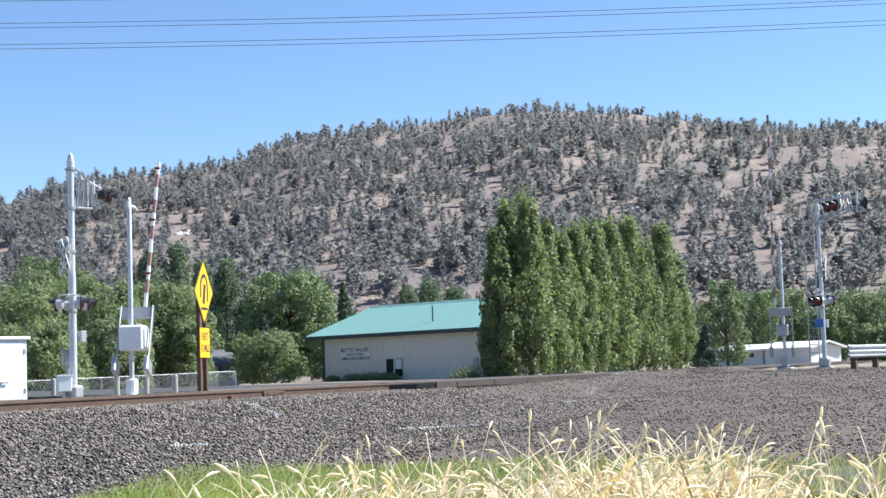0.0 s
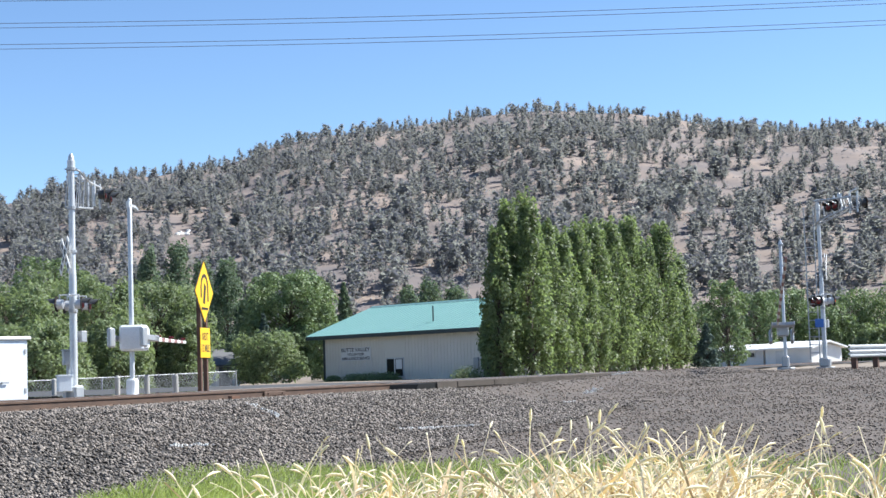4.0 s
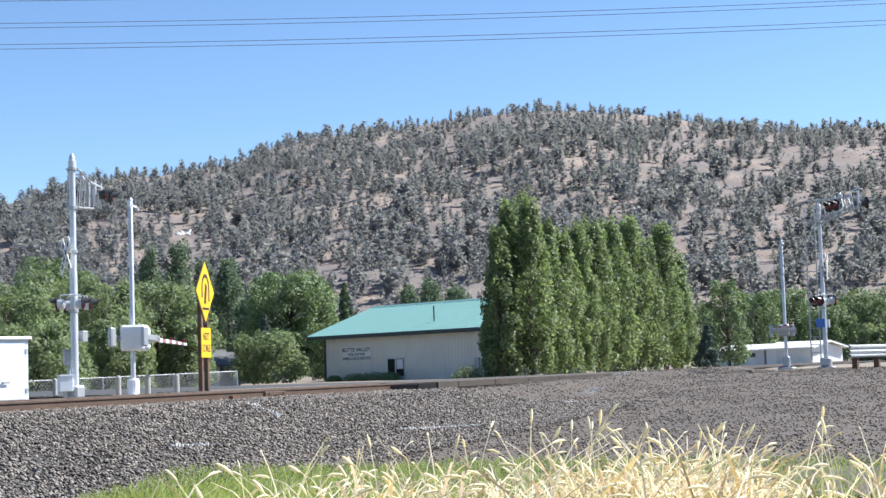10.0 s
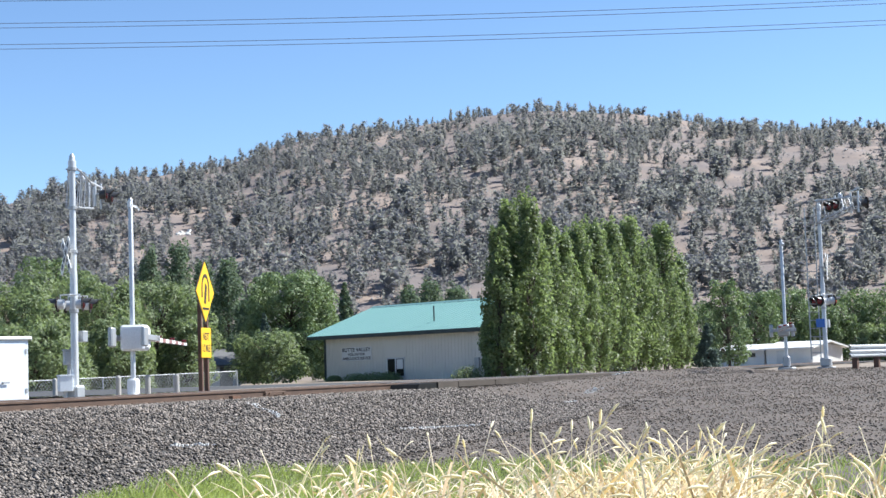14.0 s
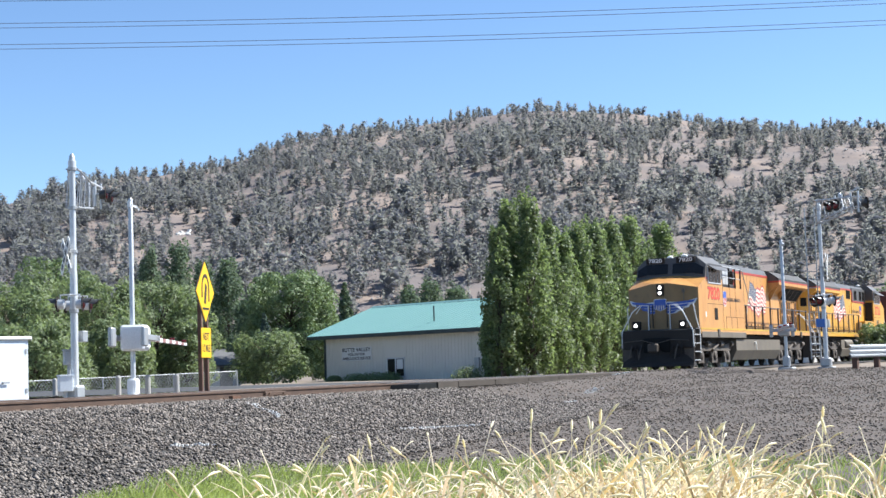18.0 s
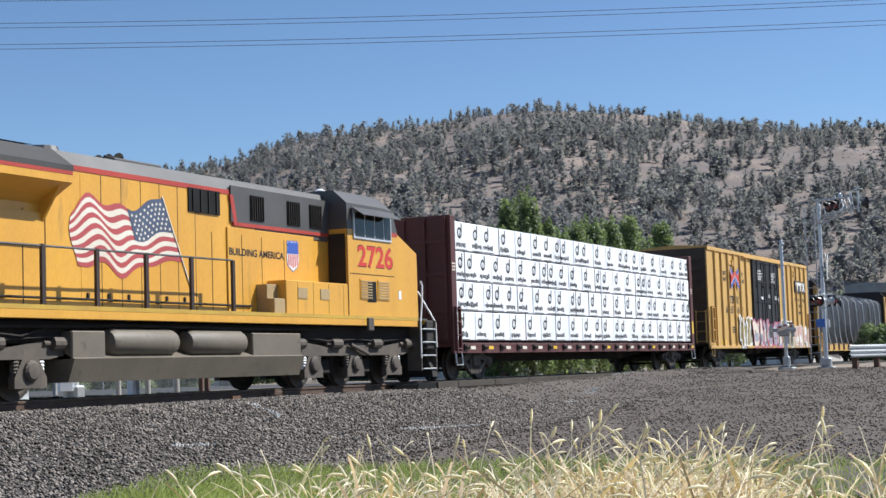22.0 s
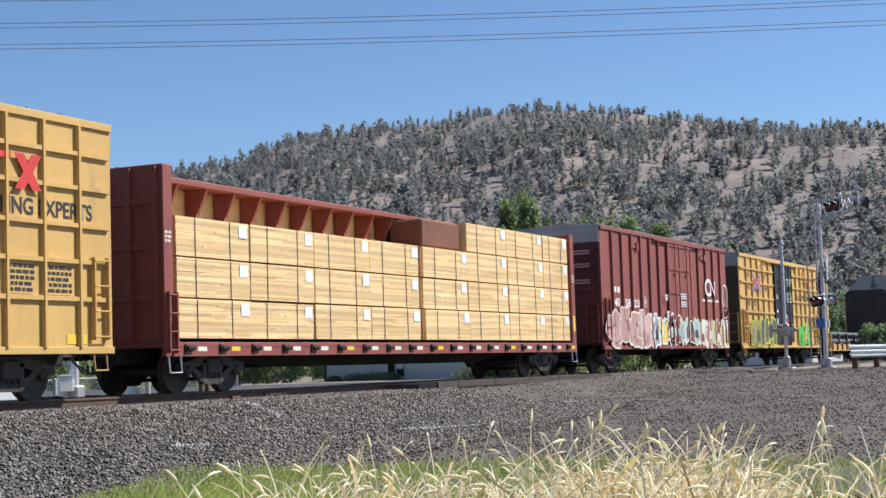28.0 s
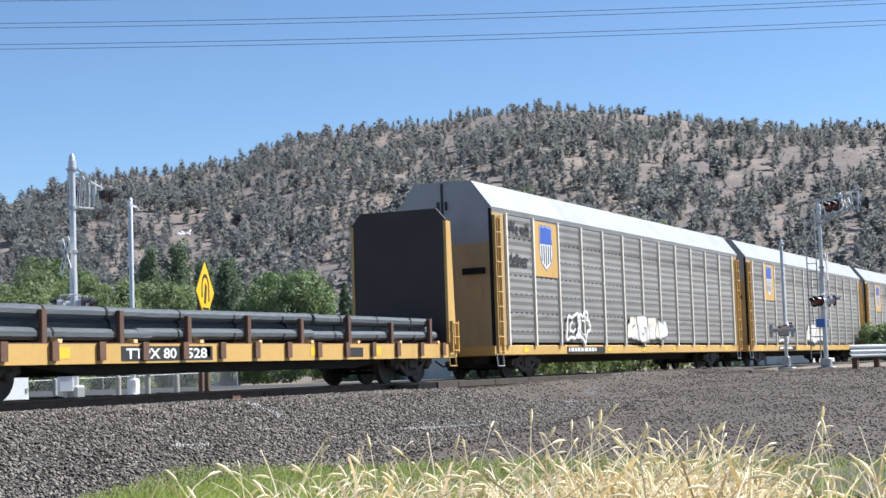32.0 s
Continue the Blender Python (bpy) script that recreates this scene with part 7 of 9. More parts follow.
def tarp_load(t, h, W, deck, c):
    """Goods under black tarpaulins, lashed with pale straps; sheet panels that sag between the straps."""
    g = random.Random(12)
    pk = MB()
    nx, x0, x1 = 150, -h + 0.62, h - 0.7
    prof = [(-W + 0.18, 0.02), (-W + 0.10, 0.5), (-W + 0.12, 1.1), (-W + 0.15, 1.7), (-W + 0.2, 2.1), (-W + 0.36, 2.3), (-0.7, 2.36), (0.0, 2.4), (0.7, 2.36), (W - 0.36, 2.3), (W - 0.15, 1.9), (W - 0.1, 0.9), (W - 0.18, 0.02)]
    v, f = [], []
    cut = (0.115, 0.2, 0.27, 0.36, 0.44, 0.55, 0.66, 0.77, 0.85, 0.93)

    def tall(u):
        return 1.18 + 0.05 * math.sin(u * 9) - (0.16 if u < 0.36 else 0.0) + (0.07 if 0.36 < u < 0.62 else 0)

    for i in range(nx + 1):
        u = i / nx
        x = x0 + (x1 - x0) * u
        d = min(abs(u - k) for k in cut)
        sag = math.exp(-(d / 0.012) ** 2)
        hgt = tall(u)
        for j, (yy, zz) in enumerate(prof):
            w = 0.09 * math.sin(u * 43 + j * 0.7 + 2 * math.sin(u * 11)) * math.sin(j * 0.5 + u * 13) + 0.04 * math.sin(u * 140 + j * 2.1) + 0.03 * math.sin(u * 95 - j * 0.8)
            v.append((x, yy + (abs(w) + 0.05 * sag) * (1 if yy < 0 else -1), deck + zz * hgt + (w * 0.8 - 0.07 * sag) * (1 if 3 < j < 9 else 0)))
    m_ = len(prof)
    for i in range(nx):
        for j in range(m_ - 1):
            f.append((i * m_ + j, i * m_ + j + 1, (i + 1) * m_ + j + 1, (i + 1) * m_ + j))
    f.append(tuple(range(m_)))
    f.append(tuple(nx * m_ + j for j in range(m_ - 1, -1, -1)))
    tp = part("tarpaulin", MB().add(v, f), M_TARP, t, "wrinkled black tarpaulin over a load", True)
    hood, hv, hf = MB(), [], []
    for i in range(27):
        u = i / 26
        x = x0 + 0.6 + u * 4.2
        arch = 0.22 * math.sin(u * 2.6)
        for yy, zz in ((-W + 0.5, 2.36), (-W + 0.62, 2.62), (-0.5, 2.78), (0.4, 2.8)):
            hv.append((x, yy + 0.03 * math.sin(u * 31), deck + zz + arch + 0.03 * math.sin(u * 23 + zz * 9)))
    hf = [(i * 4 + j, i * 4 + j + 1, i * 4 + j + 5, i * 4 + j + 4) for i in range(26) for j in range(3)]
    hood.add(hv, hf)
    part("loose_flap", hood, M_TARP, t)
    for k in cut:
        x = x0 + (x1 - x0) * k
        bow = g.uniform(-0.12, 0.12)
        hg = tall(k)
        pts = [(x, -W - 0.03, deck - 0.05), (x + bow, -W + 0.08, deck + 0.5 * hg), (x + bow * 0.8, -W + 0.1, deck + 1.1 * hg), (x + bow * 0.5, -W + 0.13, deck + 1.7 * hg), (x, -W + 0.18, deck + 2.08 * hg), (x, -W + 0.36, deck + 2.27 * hg), (x, -0.7, deck + 2.33 * hg)]
        part("strap", MB().pipe(pts, 0.022, 5), M_STRAP, t, "pale lashing strap")
    part("pack_end", MB().box(-h + 0.5, -h + 0.7, -W + 0.14, W - 0.3, deck + 0.02, deck + 2.05, 0.03), M_WRAP, t, "pale load end")
    for k in range(12):
        x = x0 + 0.5 + k * (x1 - x0 - 1) / 11
        part("timber_block", MB().box(x, x + 0.12, -W + 0.05, W - 0.05, deck, deck + 0.06), M_LUMBER, t)
    lp = part("number_panel", MB().box(6.75 - 0.25 - c, 9.1 - c, -W - 0.006, -W, 0.7, 0.88), M_INK, t, "black panel with white marks")
    bars(lp, 6.6 - c, -W - 0.008, 0.85, 2.3, 1, 0.11, M_WHITE, 13)
    part("logo_panel", MB().box(15.2 - c, 16.1 - c, -W - 0.006, -W, 0.7, 0.88), M_INK, t)


def bar_load(t, h, W, deck, c):
    """Bundles of grey steel bar, two lengths along the car, held by stakes."""
    g = random.Random(21)
    for seg, (xa, xb) in enumerate(((-h + 0.7, -h * 0.34), (-h * 0.37, h * 0.30), (h * 0.26, h - 1.0))):
        for r in range(3):
            for k in range(7 - (2 if r == 2 else 0)):
                y = -1.2 + k * 0.4 + g.uniform(-0.04, 0.04) + (0.2 if r % 2 else 0)
                z = deck + 0.17 + r * 0.2 + g.uniform(-0.015, 0.015)
                a, b = xa + g.uniform(-0.25, 0.25), xb + g.uniform(-0.3, 0.3)
                bu = part("steel_bar", MB().lathe([(0.06, 0), (0.115, 0.02), (0.12, (b - a) * 0.5), (0.115, b - a - 0.02), (0.07, b - a)], (a, y, z), (1, 0, g.uniform(-0.006, 0.006)), 9), M_STEELBAR, t, "thick grey steel bar tied with wire")
                if y < -0.4 or r == 2:
                    for q in (0.2, 0.5, 0.8):
                        x = a + (b - a) * q
                        part("tie_wire", MB().lathe([(0.124, -0.03), (0.127, 0), (0.124, 0.03)], (x, y, z), (1, 0, 0), 9), M_BLACK, bu)
    for k in range(9):
        x = -h + 1.2 + k * (2 * h - 2.6) / 8
        for s in (-1, 1):
            part("stake", MB().box(x - 0.07, x + 0.07, s * (W - 0.12) - 0.05, s * (W - 0.12) + 0.05, deck - 0.1, deck + g.uniform(0.5, 0.68), 0.01), M_POST, t, "weathered wooden stake")
        part("timber_block", MB().box(x + 0.3, x + 0.42, -W + 0.03, W - 0.03, deck, deck + 0.07), M_LUMBER, t)
    text("TTPX 80", 109.05 - c, -W - 0.008, 0.7, 0.2, M_WHITE, part("number_panel", MB().box(108.9 - c, 111.9 - c, -W - 0.006, -W, 0.66, 0.94), M_INK, t, "black panel with white letters"), 1.6)
    text("528", 111.0 - c, -W - 0.008, 0.7, 0.2, M_WHITE, t, 0.7)
    part("logo_panel", MB().box(117.4 - c, 118.3 - c, -W - 0.006, -W, 0.68, 0.9), M_INK, t, "black panel with a white mark")
    for x in (-6.6, -2.2, 2.3, 5.2):
        part("reflector", MB().box(x, x + 0.5, -W - 0.006, -W, 0.72, 0.92), M_TAGYEL, t)


bulkhead_flat("yellow bulkhead flat car carrying a load under black tarpaulins", -0.9, 19.95, 4.42, tarp_load, 1)
bulkhead_flat("yellow bulkhead flat car carrying bundles of grey steel bar", 103.45, 123.6, 4.66, bar_load, 2)


def shield_mesh(w, h):
    return [(-w / 2, h * 0.42), (-w * 0.36, h * 0.5), (-w * 0.2, h * 0.46), (0, h * 0.5), (w * 0.2, h * 0.46), (w * 0.36, h * 0.5), (w / 2, h * 0.42), (w * 0.46, h * 0.3), (w / 2, -h * 0.12), (w * 0.42, -h * 0.32), (0, -h * 0.5), (-w * 0.42, -h * 0.32), (-w / 2, -h * 0.12), (-w * 0.46, h * 0.3)]


def shield(parent, x, z, w, h, y, stripe=M_NUMRED):
    """A railway shield of plain shapes: white field, blue head, red stripes, no letters."""
    o = shield_mesh(w, h)
    part("shield_edge", MB().prism([(x + a * 1.07, z + b * 1.05) for a, b in o], "y", y - 0.004, y), M_BLUE, parent)
    s = part("shield", MB().prism([(x + a, z + b) for a, b in o], "y", y - 0.007, y), M_WHITE, parent, "blue and white shield with red stripes")
    part("shield_head", MB().prism([(x + a * 0.96, z + max(b, h * 0.08) * 0.98) for a, b in o if b > -h * 0.2], "y", y - 0.010, y), M_BLUE, s)
    for k in range(5):
        q = x + (k - 2) * w * 0.18
        part("shield_stripe", MB().box(q - w * 0.045, q + w * 0.045, y - 0.011, y - 0.007, z - h * (0.42 - abs(k - 2) * 0.05), z + h * 0.06), stripe, s)


def autorack(s0, s1, top, first):
    """An enclosed car carrier: perforated side panels between posts, a raised roof, end doors and a low frame."""
    c, L = (s0 + s1) / 2, s1 - s0
    h = L / 2
    t = thing("autorack_car", "grey-panelled enclosed car carrier with a pale roof and yellow frame", "railway car", "freight cars")
    CARS.append((t, c, 0))
    W, floor_z, side_top = 1.5, 0.95, 4.78
    part("frame", MB().box(-h, h, -W + 0.02, W - 0.02, 0.66, floor_z, 0.02), M_BOXYEL, t, "yellow side sill")
    part("center_sill", MB().box(-h + 1, h - 1, -0.4, 0.4, 0.42, 0.7, 0.02), M_BLACK, t)
    part("roof", MB().prism([(-W, side_top), (-W - 0.03, side_top + 0.14), (-0.92, top - 0.03), (0, top + 0.02), (0.92, top - 0.03), (W + 0.03, side_top + 0.14), (W, side_top)], "x", -h + 0.02, h - 0.02), M_RACKROOF, t, "pale grey arched roof")
    n = 12
    px = [-h + 1.05 + i * (L - 2.1) / n for i in range(n + 1)]
    post = MB().prism([(-0.07, 0), (-0.05, -0.07), (0.05, -0.07), (0.07, 0)], "z", floor_z - 0.02, side_top + 0.02).mesh("side_post")
    post.materials.append(M_FLAGWHITE)
    panel = MB()
    k = 34
    zz = [floor_z + 0.08 + (side_top - floor_z - 0.1) * i / k for i in range(k + 1)]
    prof = []
    for i, z in enumerate(zz):
        prof.append((-0.018 if i % 2 else 0.0, z))
    prof += [(0.03, z) for z in reversed(zz)]
    w1 = px[1] - px[0]
    panel.prism(prof, "x", 0.04, w1 - 0.04)
    pm = panel.mesh("side_panel")
    pm.materials.append(M_RACK)
    holes = MB()
    for z in zz[3:-2:5]:
        for j in range(5):
            q = 0.25 + j * (w1 - 0.5) / 4
            holes.box(q - 0.05, q + 0.05, -0.024, -0.012, z - 0.016, z + 0.016)
    hm = holes.mesh("vent_hole")
    hm.materials.append(M_DARK)
    for i in range(n):
        for s in (1, -1):
            p = part("side_panel", pm, M_RACK, t)
            p.matrix_basis = pose(px[i] if s > 0 else px[i + 1], -W * s, 0, 0, 0, 0 if s > 0 else 180)
            if s > 0:
                part("vent_holes", hm, M_DARK, p)
    for i in range(n + 1):
        for s in (1, -1):
            part("side_post", post, M_FLAGWHITE, t, "pale side post").matrix_basis = pose(px[i], -W * s, 0, 0, 0, 0 if s > 0 else 180)
    for s in (-1, 1):
        x = s * h
        a, b = sorted((x, x - s * 1.0))
        for yy in (-W, W - 0.06):
            part("end_panel", MB().box(a + 0.03, b - 0.05, yy, yy + 0.06, floor_z, side_top), M_RACKEND, t, "soiled yellow end panel")
        e = part("end_door", MB().prism([(-W + 0.06, floor_z), (W - 0.06, floor_z), (W - 0.06, 3.9), (-W + 0.06, 3.9)], "x", min(x, x - s * 0.06), max(x, x - s * 0.06)), M_RACKEND, t, "soiled yellow folding end door")
        part("end_door", MB().prism([(-W + 0.06, 3.9), (W - 0.06, 3.9), (W - 0.06, side_top + 0.12), (0.9, top - 0.05), (-0.9, top - 0.05), (-W + 0.06, side_top + 0.12)], "x", min(x, x - s * 0.06), max(x, x - s * 0.06)), M_RACKROOF, t, "pale upper end door")
        part("door_seam", MB().box(min(x, x + s * 0.03), max(x, x + s * 0.03), -0.03, 0.03, floor_z, top - 0.06).box(min(x, x + s * 0.05), max(x, x + s * 0.05), 0.1, 0.16, 4.9, 5.15).box(min(x, x + s * 0.05), max(x, x + s * 0.05), -0.16, -0.1, 4.9, 5.15), M_INK, e)
        part("latch", MB().box(min(x, x + s * 0.08), max(x, x + s * 0.08), -W + 0.2, -W + 0.9, 3.0, 3.18), M_DARK, e)
        ladder(t, a + 0.08 if s < 0 else b - 0.5, -W - 0.02, 0.7, side_top - 0.1, 0.42, M_BOXYEL, 0.42)
        part("corner_post", MB().box(a if s < 0 else b - 0.08, a + 0.08 if s < 0 else b, -W - 0.02, -W + 0.06, floor_z, side_top + 0.1), M_DARK, t)
        part("sill_step", MB().pipe([(x - s * 0.15, -W, 0.7), (x - s * 0.15, -W - 0.03, 0.36), (x - s * 0.6, -W - 0.03, 0.36), (x - s * 0.6, -W, 0.7)], 0.02), M_GALV, t)
    pn = part("sign_panel", MB().box(px[1] + 0.08, px[2] - 0.08, -W - 0.03, -W - 0.022, 3.05, 4.72), M_BOXYEL, t, "yellow panel with a blue and white shield")
    shield(pn, (px[1] + px[2]) / 2, 3.95, 1.0, 1.35, -W - 0.03, M_GREYPAINT)
    if first:
        text("We will", px[0] + 0.14, -W - 0.03, 4.2, 0.42, M_INK, t, 1.62)
        text("deliver", px[0] + 0.16, -W - 0.03, 3.25, 0.42, M_INK, t, 1.5)
    graffiti(t, px[5] + 0.2, px[7] + 0.4, 1.05, 2.0, -W - 0.075, (M_WHITE, M_FLAGWHITE), M_RACK, 41, 4, 0.05, M_RACK)
    graffiti(t, px[2] + 0.5, px[3] + 0.3, 1.05, 2.0, -W - 0.075, (M_RACK,), M_WHITE, 42, 2, 0.11, blob=False)
    nb = part("number_panel", MB().box(px[2] + 0.6, px[4], -W + 0.0, -W + 0.016, 0.7, 0.9), M_INK, t, "black panel with white marks")
    bars(nb, px[2] + 0.7, -W - 0.0, 0.87, 2.6, 1, 0.12, M_WHITE, 43)
    for i in range(7):
        part("reflector", MB().box(-h + 2.2 + i * 3.7, -h + 2.6 + i * 3.7, -W + 0.01, -W + 0.018, 0.74, 0.86), M_TAGYEL, t)
    couplers(t, -h, h, 0.8)
    for s in (-1, 1):
        truck(t, s * (h - 3.3), WHEEL28, FRAME28, 0.37, 0.86)
    return t


autorack(126.1, 153.0, 5.74, True)
autorack(154.4, 181.3, 5.74, False)
autorack(182.8, 209.7, 5.74, False)
# ---- the two locomotives: front towards -x, left side at -y ----
def loft(sections, caps=True):
    """A body through cross-sections: each (x, [(y, z), ...]) with the same number of corners."""
    mb = MB()
    n = len(sections[0][1])
    v = [(x, a, b) for x, ring in sections for a, b in ring]
    f = [(k * n + i, k * n + (i + 1) % n, k * n + n + (i + 1) % n, k * n + n + i) for k in range(len(sections) - 1) for i in range(n)]
    if caps:
        f += [tuple(range(n - 1, -1, -1)), tuple(range((len(sections) - 1) * n, len(sections) * n))]
    return mb.add(v, f)


def side_text(body, xa, xb, z, h, y, material, parent):
    """Lettering on a side wall at y; reads from outside on either side."""
    ob = part("lettering", text_mesh(body, h, xb - xa), material, parent)
    ob.matrix_basis = pose(xa, y, z) if y < 0 else pose(xb, y, z, 0, 0, 180)
    return ob


def painted_flag(parent, y):
    s = 1 if y > 0 else -1

    def place(u, w):
        x = -0.12 + 0.66 * w * (1 - u) + 3.45 * u + 0.12 * math.sin(w * 4 + u * 5) * u
        z = 2.62 + 1.22 * w - 0.30 * u + 0.16 * math.sin(u * 8.2 + 0.5 + w) * (0.4 + 0.7 * u) + 0.09 * math.sin(u * 19 - 1.5 * w) * min(1, u * 2)
        return x, z
    for m_, odd in ((M_FLAGRED, 0), (M_FLAGWHITE, 1)):
        mb = MB()
        for k in range(13):
            if k % 2 != odd:
                continue
            v, f = [], []
            for i in range(25):
                for w in (k / 13, (k + 1) / 13):
                    x, z = place(i / 24, w)
                    v.append((x, y + s * 0.008, z))
            f = [(2 * i, 2 * i + 1, 2 * i + 3, 2 * i + 2) for i in range(24)]
            mb.add(v, f)
        part("flag_stripes", mb, m_, parent, "painted red flag stripes" if odd == 0 else "painted white flag stripes")
    mb = MB()
    v = []
    for i in range(10):
        for w in (6 / 13, 1.0):
            x, z = place(i / 9 * 0.42, w)
            v.append((x, y + s * 0.014, z))
    part("flag_canton", mb.add(v, [(2 * i, 2 * i + 1, 2 * i + 3, 2 * i + 2) for i in range(9)]), M_FLAGBLUE, parent, "painted blue star field")
    st = MB()
    for r in range(6):
        for k in range(8):
            x, z = place(0.03 + (k + 0.5 * (r % 2)) * 0.048, 6 / 13 + (r + 0.7) * (7 / 13) / 6.8)
            st.add([(x - 0.035, y + s * 0.018, z), (x, y + s * 0.018, z - 0.035), (x + 0.035, y + s * 0.018, z), (x, y + s * 0.018, z + 0.035)], [(0, 1, 2, 3)])
    part("flag_stars", st, M_FLAGWHITE, parent)
    part("flag_pole", MB().pipe([(-0.36, y + s * 0.012, 2.2), (0.56, y + s * 0.012, 3.95)], 0.018, 4), M_FLAGWHITE, parent, "painted white flag pole")


def six_truck(parent, x):
    """Six-wheel truck with a cast frame, journal boxes, springs, brake cylinders."""
    t = part("truck", MB().box(-2.3, 2.3, -0.5, 0.5, 0.75, 0.95, 0.03), M_TRUCKGREY, parent, "dusty grey six-wheel truck")
    t.matrix_basis = pose(x, 0, 0)
    g = random.Random(5)
    for s in (-1, 1):
        mb = MB()
        y0, y1 = sorted((s * 1.05, s * 1.2))
        mb.prism([(-2.9, 0.78), (-2.9, 0.98), (-2.5, 1.05), (-1.3, 0.92), (-0.7, 0.92), (-0.4, 1.02), (0.4, 1.02), (0.7, 0.92), (1.3, 0.92), (2.5, 1.05), (2.9, 0.98), (2.9, 0.78), (2.5, 0.72), (-2.5, 0.72)], "y", y0, y1)
        sf = part("side_frame", mb, M_TRUCKGREY, t)
        for k in (-2.0, 0.0, 2.0):
            jb = MB()
            yo = s * 1.22
            jb.prism([(k - 0.42, 0.22), (k + 0.42, 0.22), (k + 0.42, 0.4), (k + 0.22, 0.72), (k - 0.22, 0.72), (k - 0.42, 0.4)], "y", min(s * 1.08, yo), max(s * 1.08, yo))
            jb.lathe([(0.19, 0), (0.19, 0.06), (0.14, 0.1), (0.05, 0.11)], (k, s * 1.2, 0.52), (0, s, 0), 14)
            part("journal_box", jb, M_TRUCKGREY, t)
            for o in (-0.33, 0.33):
                part("spring", MB().lathe([(0.07 + 0.02 * (i % 2), 0.03 * i) for i in range(11)], (k + o, s * 1.13, 0.4), (0, 0, 1), 8), M_WHITE if g.random() < 0.3 else M_TRUCKGREY, t)
        for k in (-2.75, -1.0, 1.0, 2.7):
            part("brake_cylinder", MB().cyl((k - 0.25, s * 1.2, 1.0), (k + 0.2, s * 1.2, 1.0), 0.13, n=12).cyl((k + 0.2, s * 1.2, 1.0), (k + 0.4, s * 1.2, 1.0), 0.05), M_TRUCKGREY, t)
        part("brake_pipe", MB().pipe([(-2.6, s * 1.24, 1.12), (-1.2, s * 1.26, 1.06), (0.1, s * 1.26, 1.1), (1.4, s * 1.26, 1.06), (2.5, s * 1.24, 1.14)], 0.022), M_BLACK, t)
        for k in (-1.0, 1.0):
            part("brake_shoe", MB().box(k - 0.2, k + 0.2, s * 0.9 - 0.06, s * 0.9 + 0.06, 0.3, 0.65, 0.03), M_BLACK, t)
        part("damper", MB().pipe([(-0.5, s * 1.28, 0.75), (0.35, s * 1.28, 0.98)], 0.05, 8), M_TRUCKGREY, t)
    for k in (-2.0, 0.0, 2.0):
        w = part("wheelset", WHEEL42, M_WHEEL, t)
        WHEELS.append((w, (k, 0, 0.52), 0.52))


def grille(parent, xa, xb, za, zb, y, material=M_DARK, n=6, frame_m=None):
    s = 1 if y > 0 else -1
    gr = part("grille", MB().box(xa, xb, min(y, y + s * 0.02), max(y, y + s * 0.02), za, zb), material, parent, "dark louvred grille")
    for i in range(n):
        x = xa + (xb - xa) * (i + 0.5) / n
        part("slat", MB().box(x - 0.012, x + 0.012, min(y + s * 0.02, y + s * 0.045), max(y + s * 0.02, y + s * 0.045), za + 0.02, zb - 0.02), M_BLACK, gr)
    return gr


def hood_door(parent, xa, xb, za, zb, y, material, vents=1):
    """An engine-room door with one dusty vent, or with two in a raised pale frame."""
    s = 1 if y > 0 else -1

    def slab(x0, x1, z0, z1, y0, y1, c=0.0):
        return MB().box(x0, x1, min(y + s * y0, y + s * y1), max(y + s * y0, y + s * y1), z0, z1, c)
    d = part("hood_door", slab(xa + 0.012, xb - 0.012, za, zb, 0, 0.03, 0.006), material, parent)
    part("door_gap", slab(xa - 0.008, xa + 0.01, za, zb, 0, 0.006), M_BLACK, d)
    w = xb - xa
    spans = ((za + 0.1, za + 0.68), (za + 0.76, zb - 0.08)) if vents == 2 else ((za + 0.3, zb - 0.38),)
    for z0, z1 in spans:
        part("vent", slab(xa + w * 0.12, xb - w * 0.12, z0, z1, 0.03, 0.036), M_VENT, d, "tall dark vent")
        if vents == 2:
            for x0, x1, p0, p1 in ((xa + w * 0.08, xa + w * 0.16, z0, z1), (xb - w * 0.16, xb - w * 0.08, z0, z1), (xa + w * 0.08, xb - w * 0.08, z0 - 0.04, z0), (xa + w * 0.08, xb - w * 0.08, z1, z1 + 0.04)):
                part("vent_frame", slab(x0, x1, p0, p1, 0.03, 0.05), material, d)
    for z in (za + 0.04, zb - 0.1) if vents == 1 else ():
        part("latch", slab(xa + w * 0.42, xa + w * 0.58, z, z + 0.07, 0.03, 0.06), M_BLACK, d)


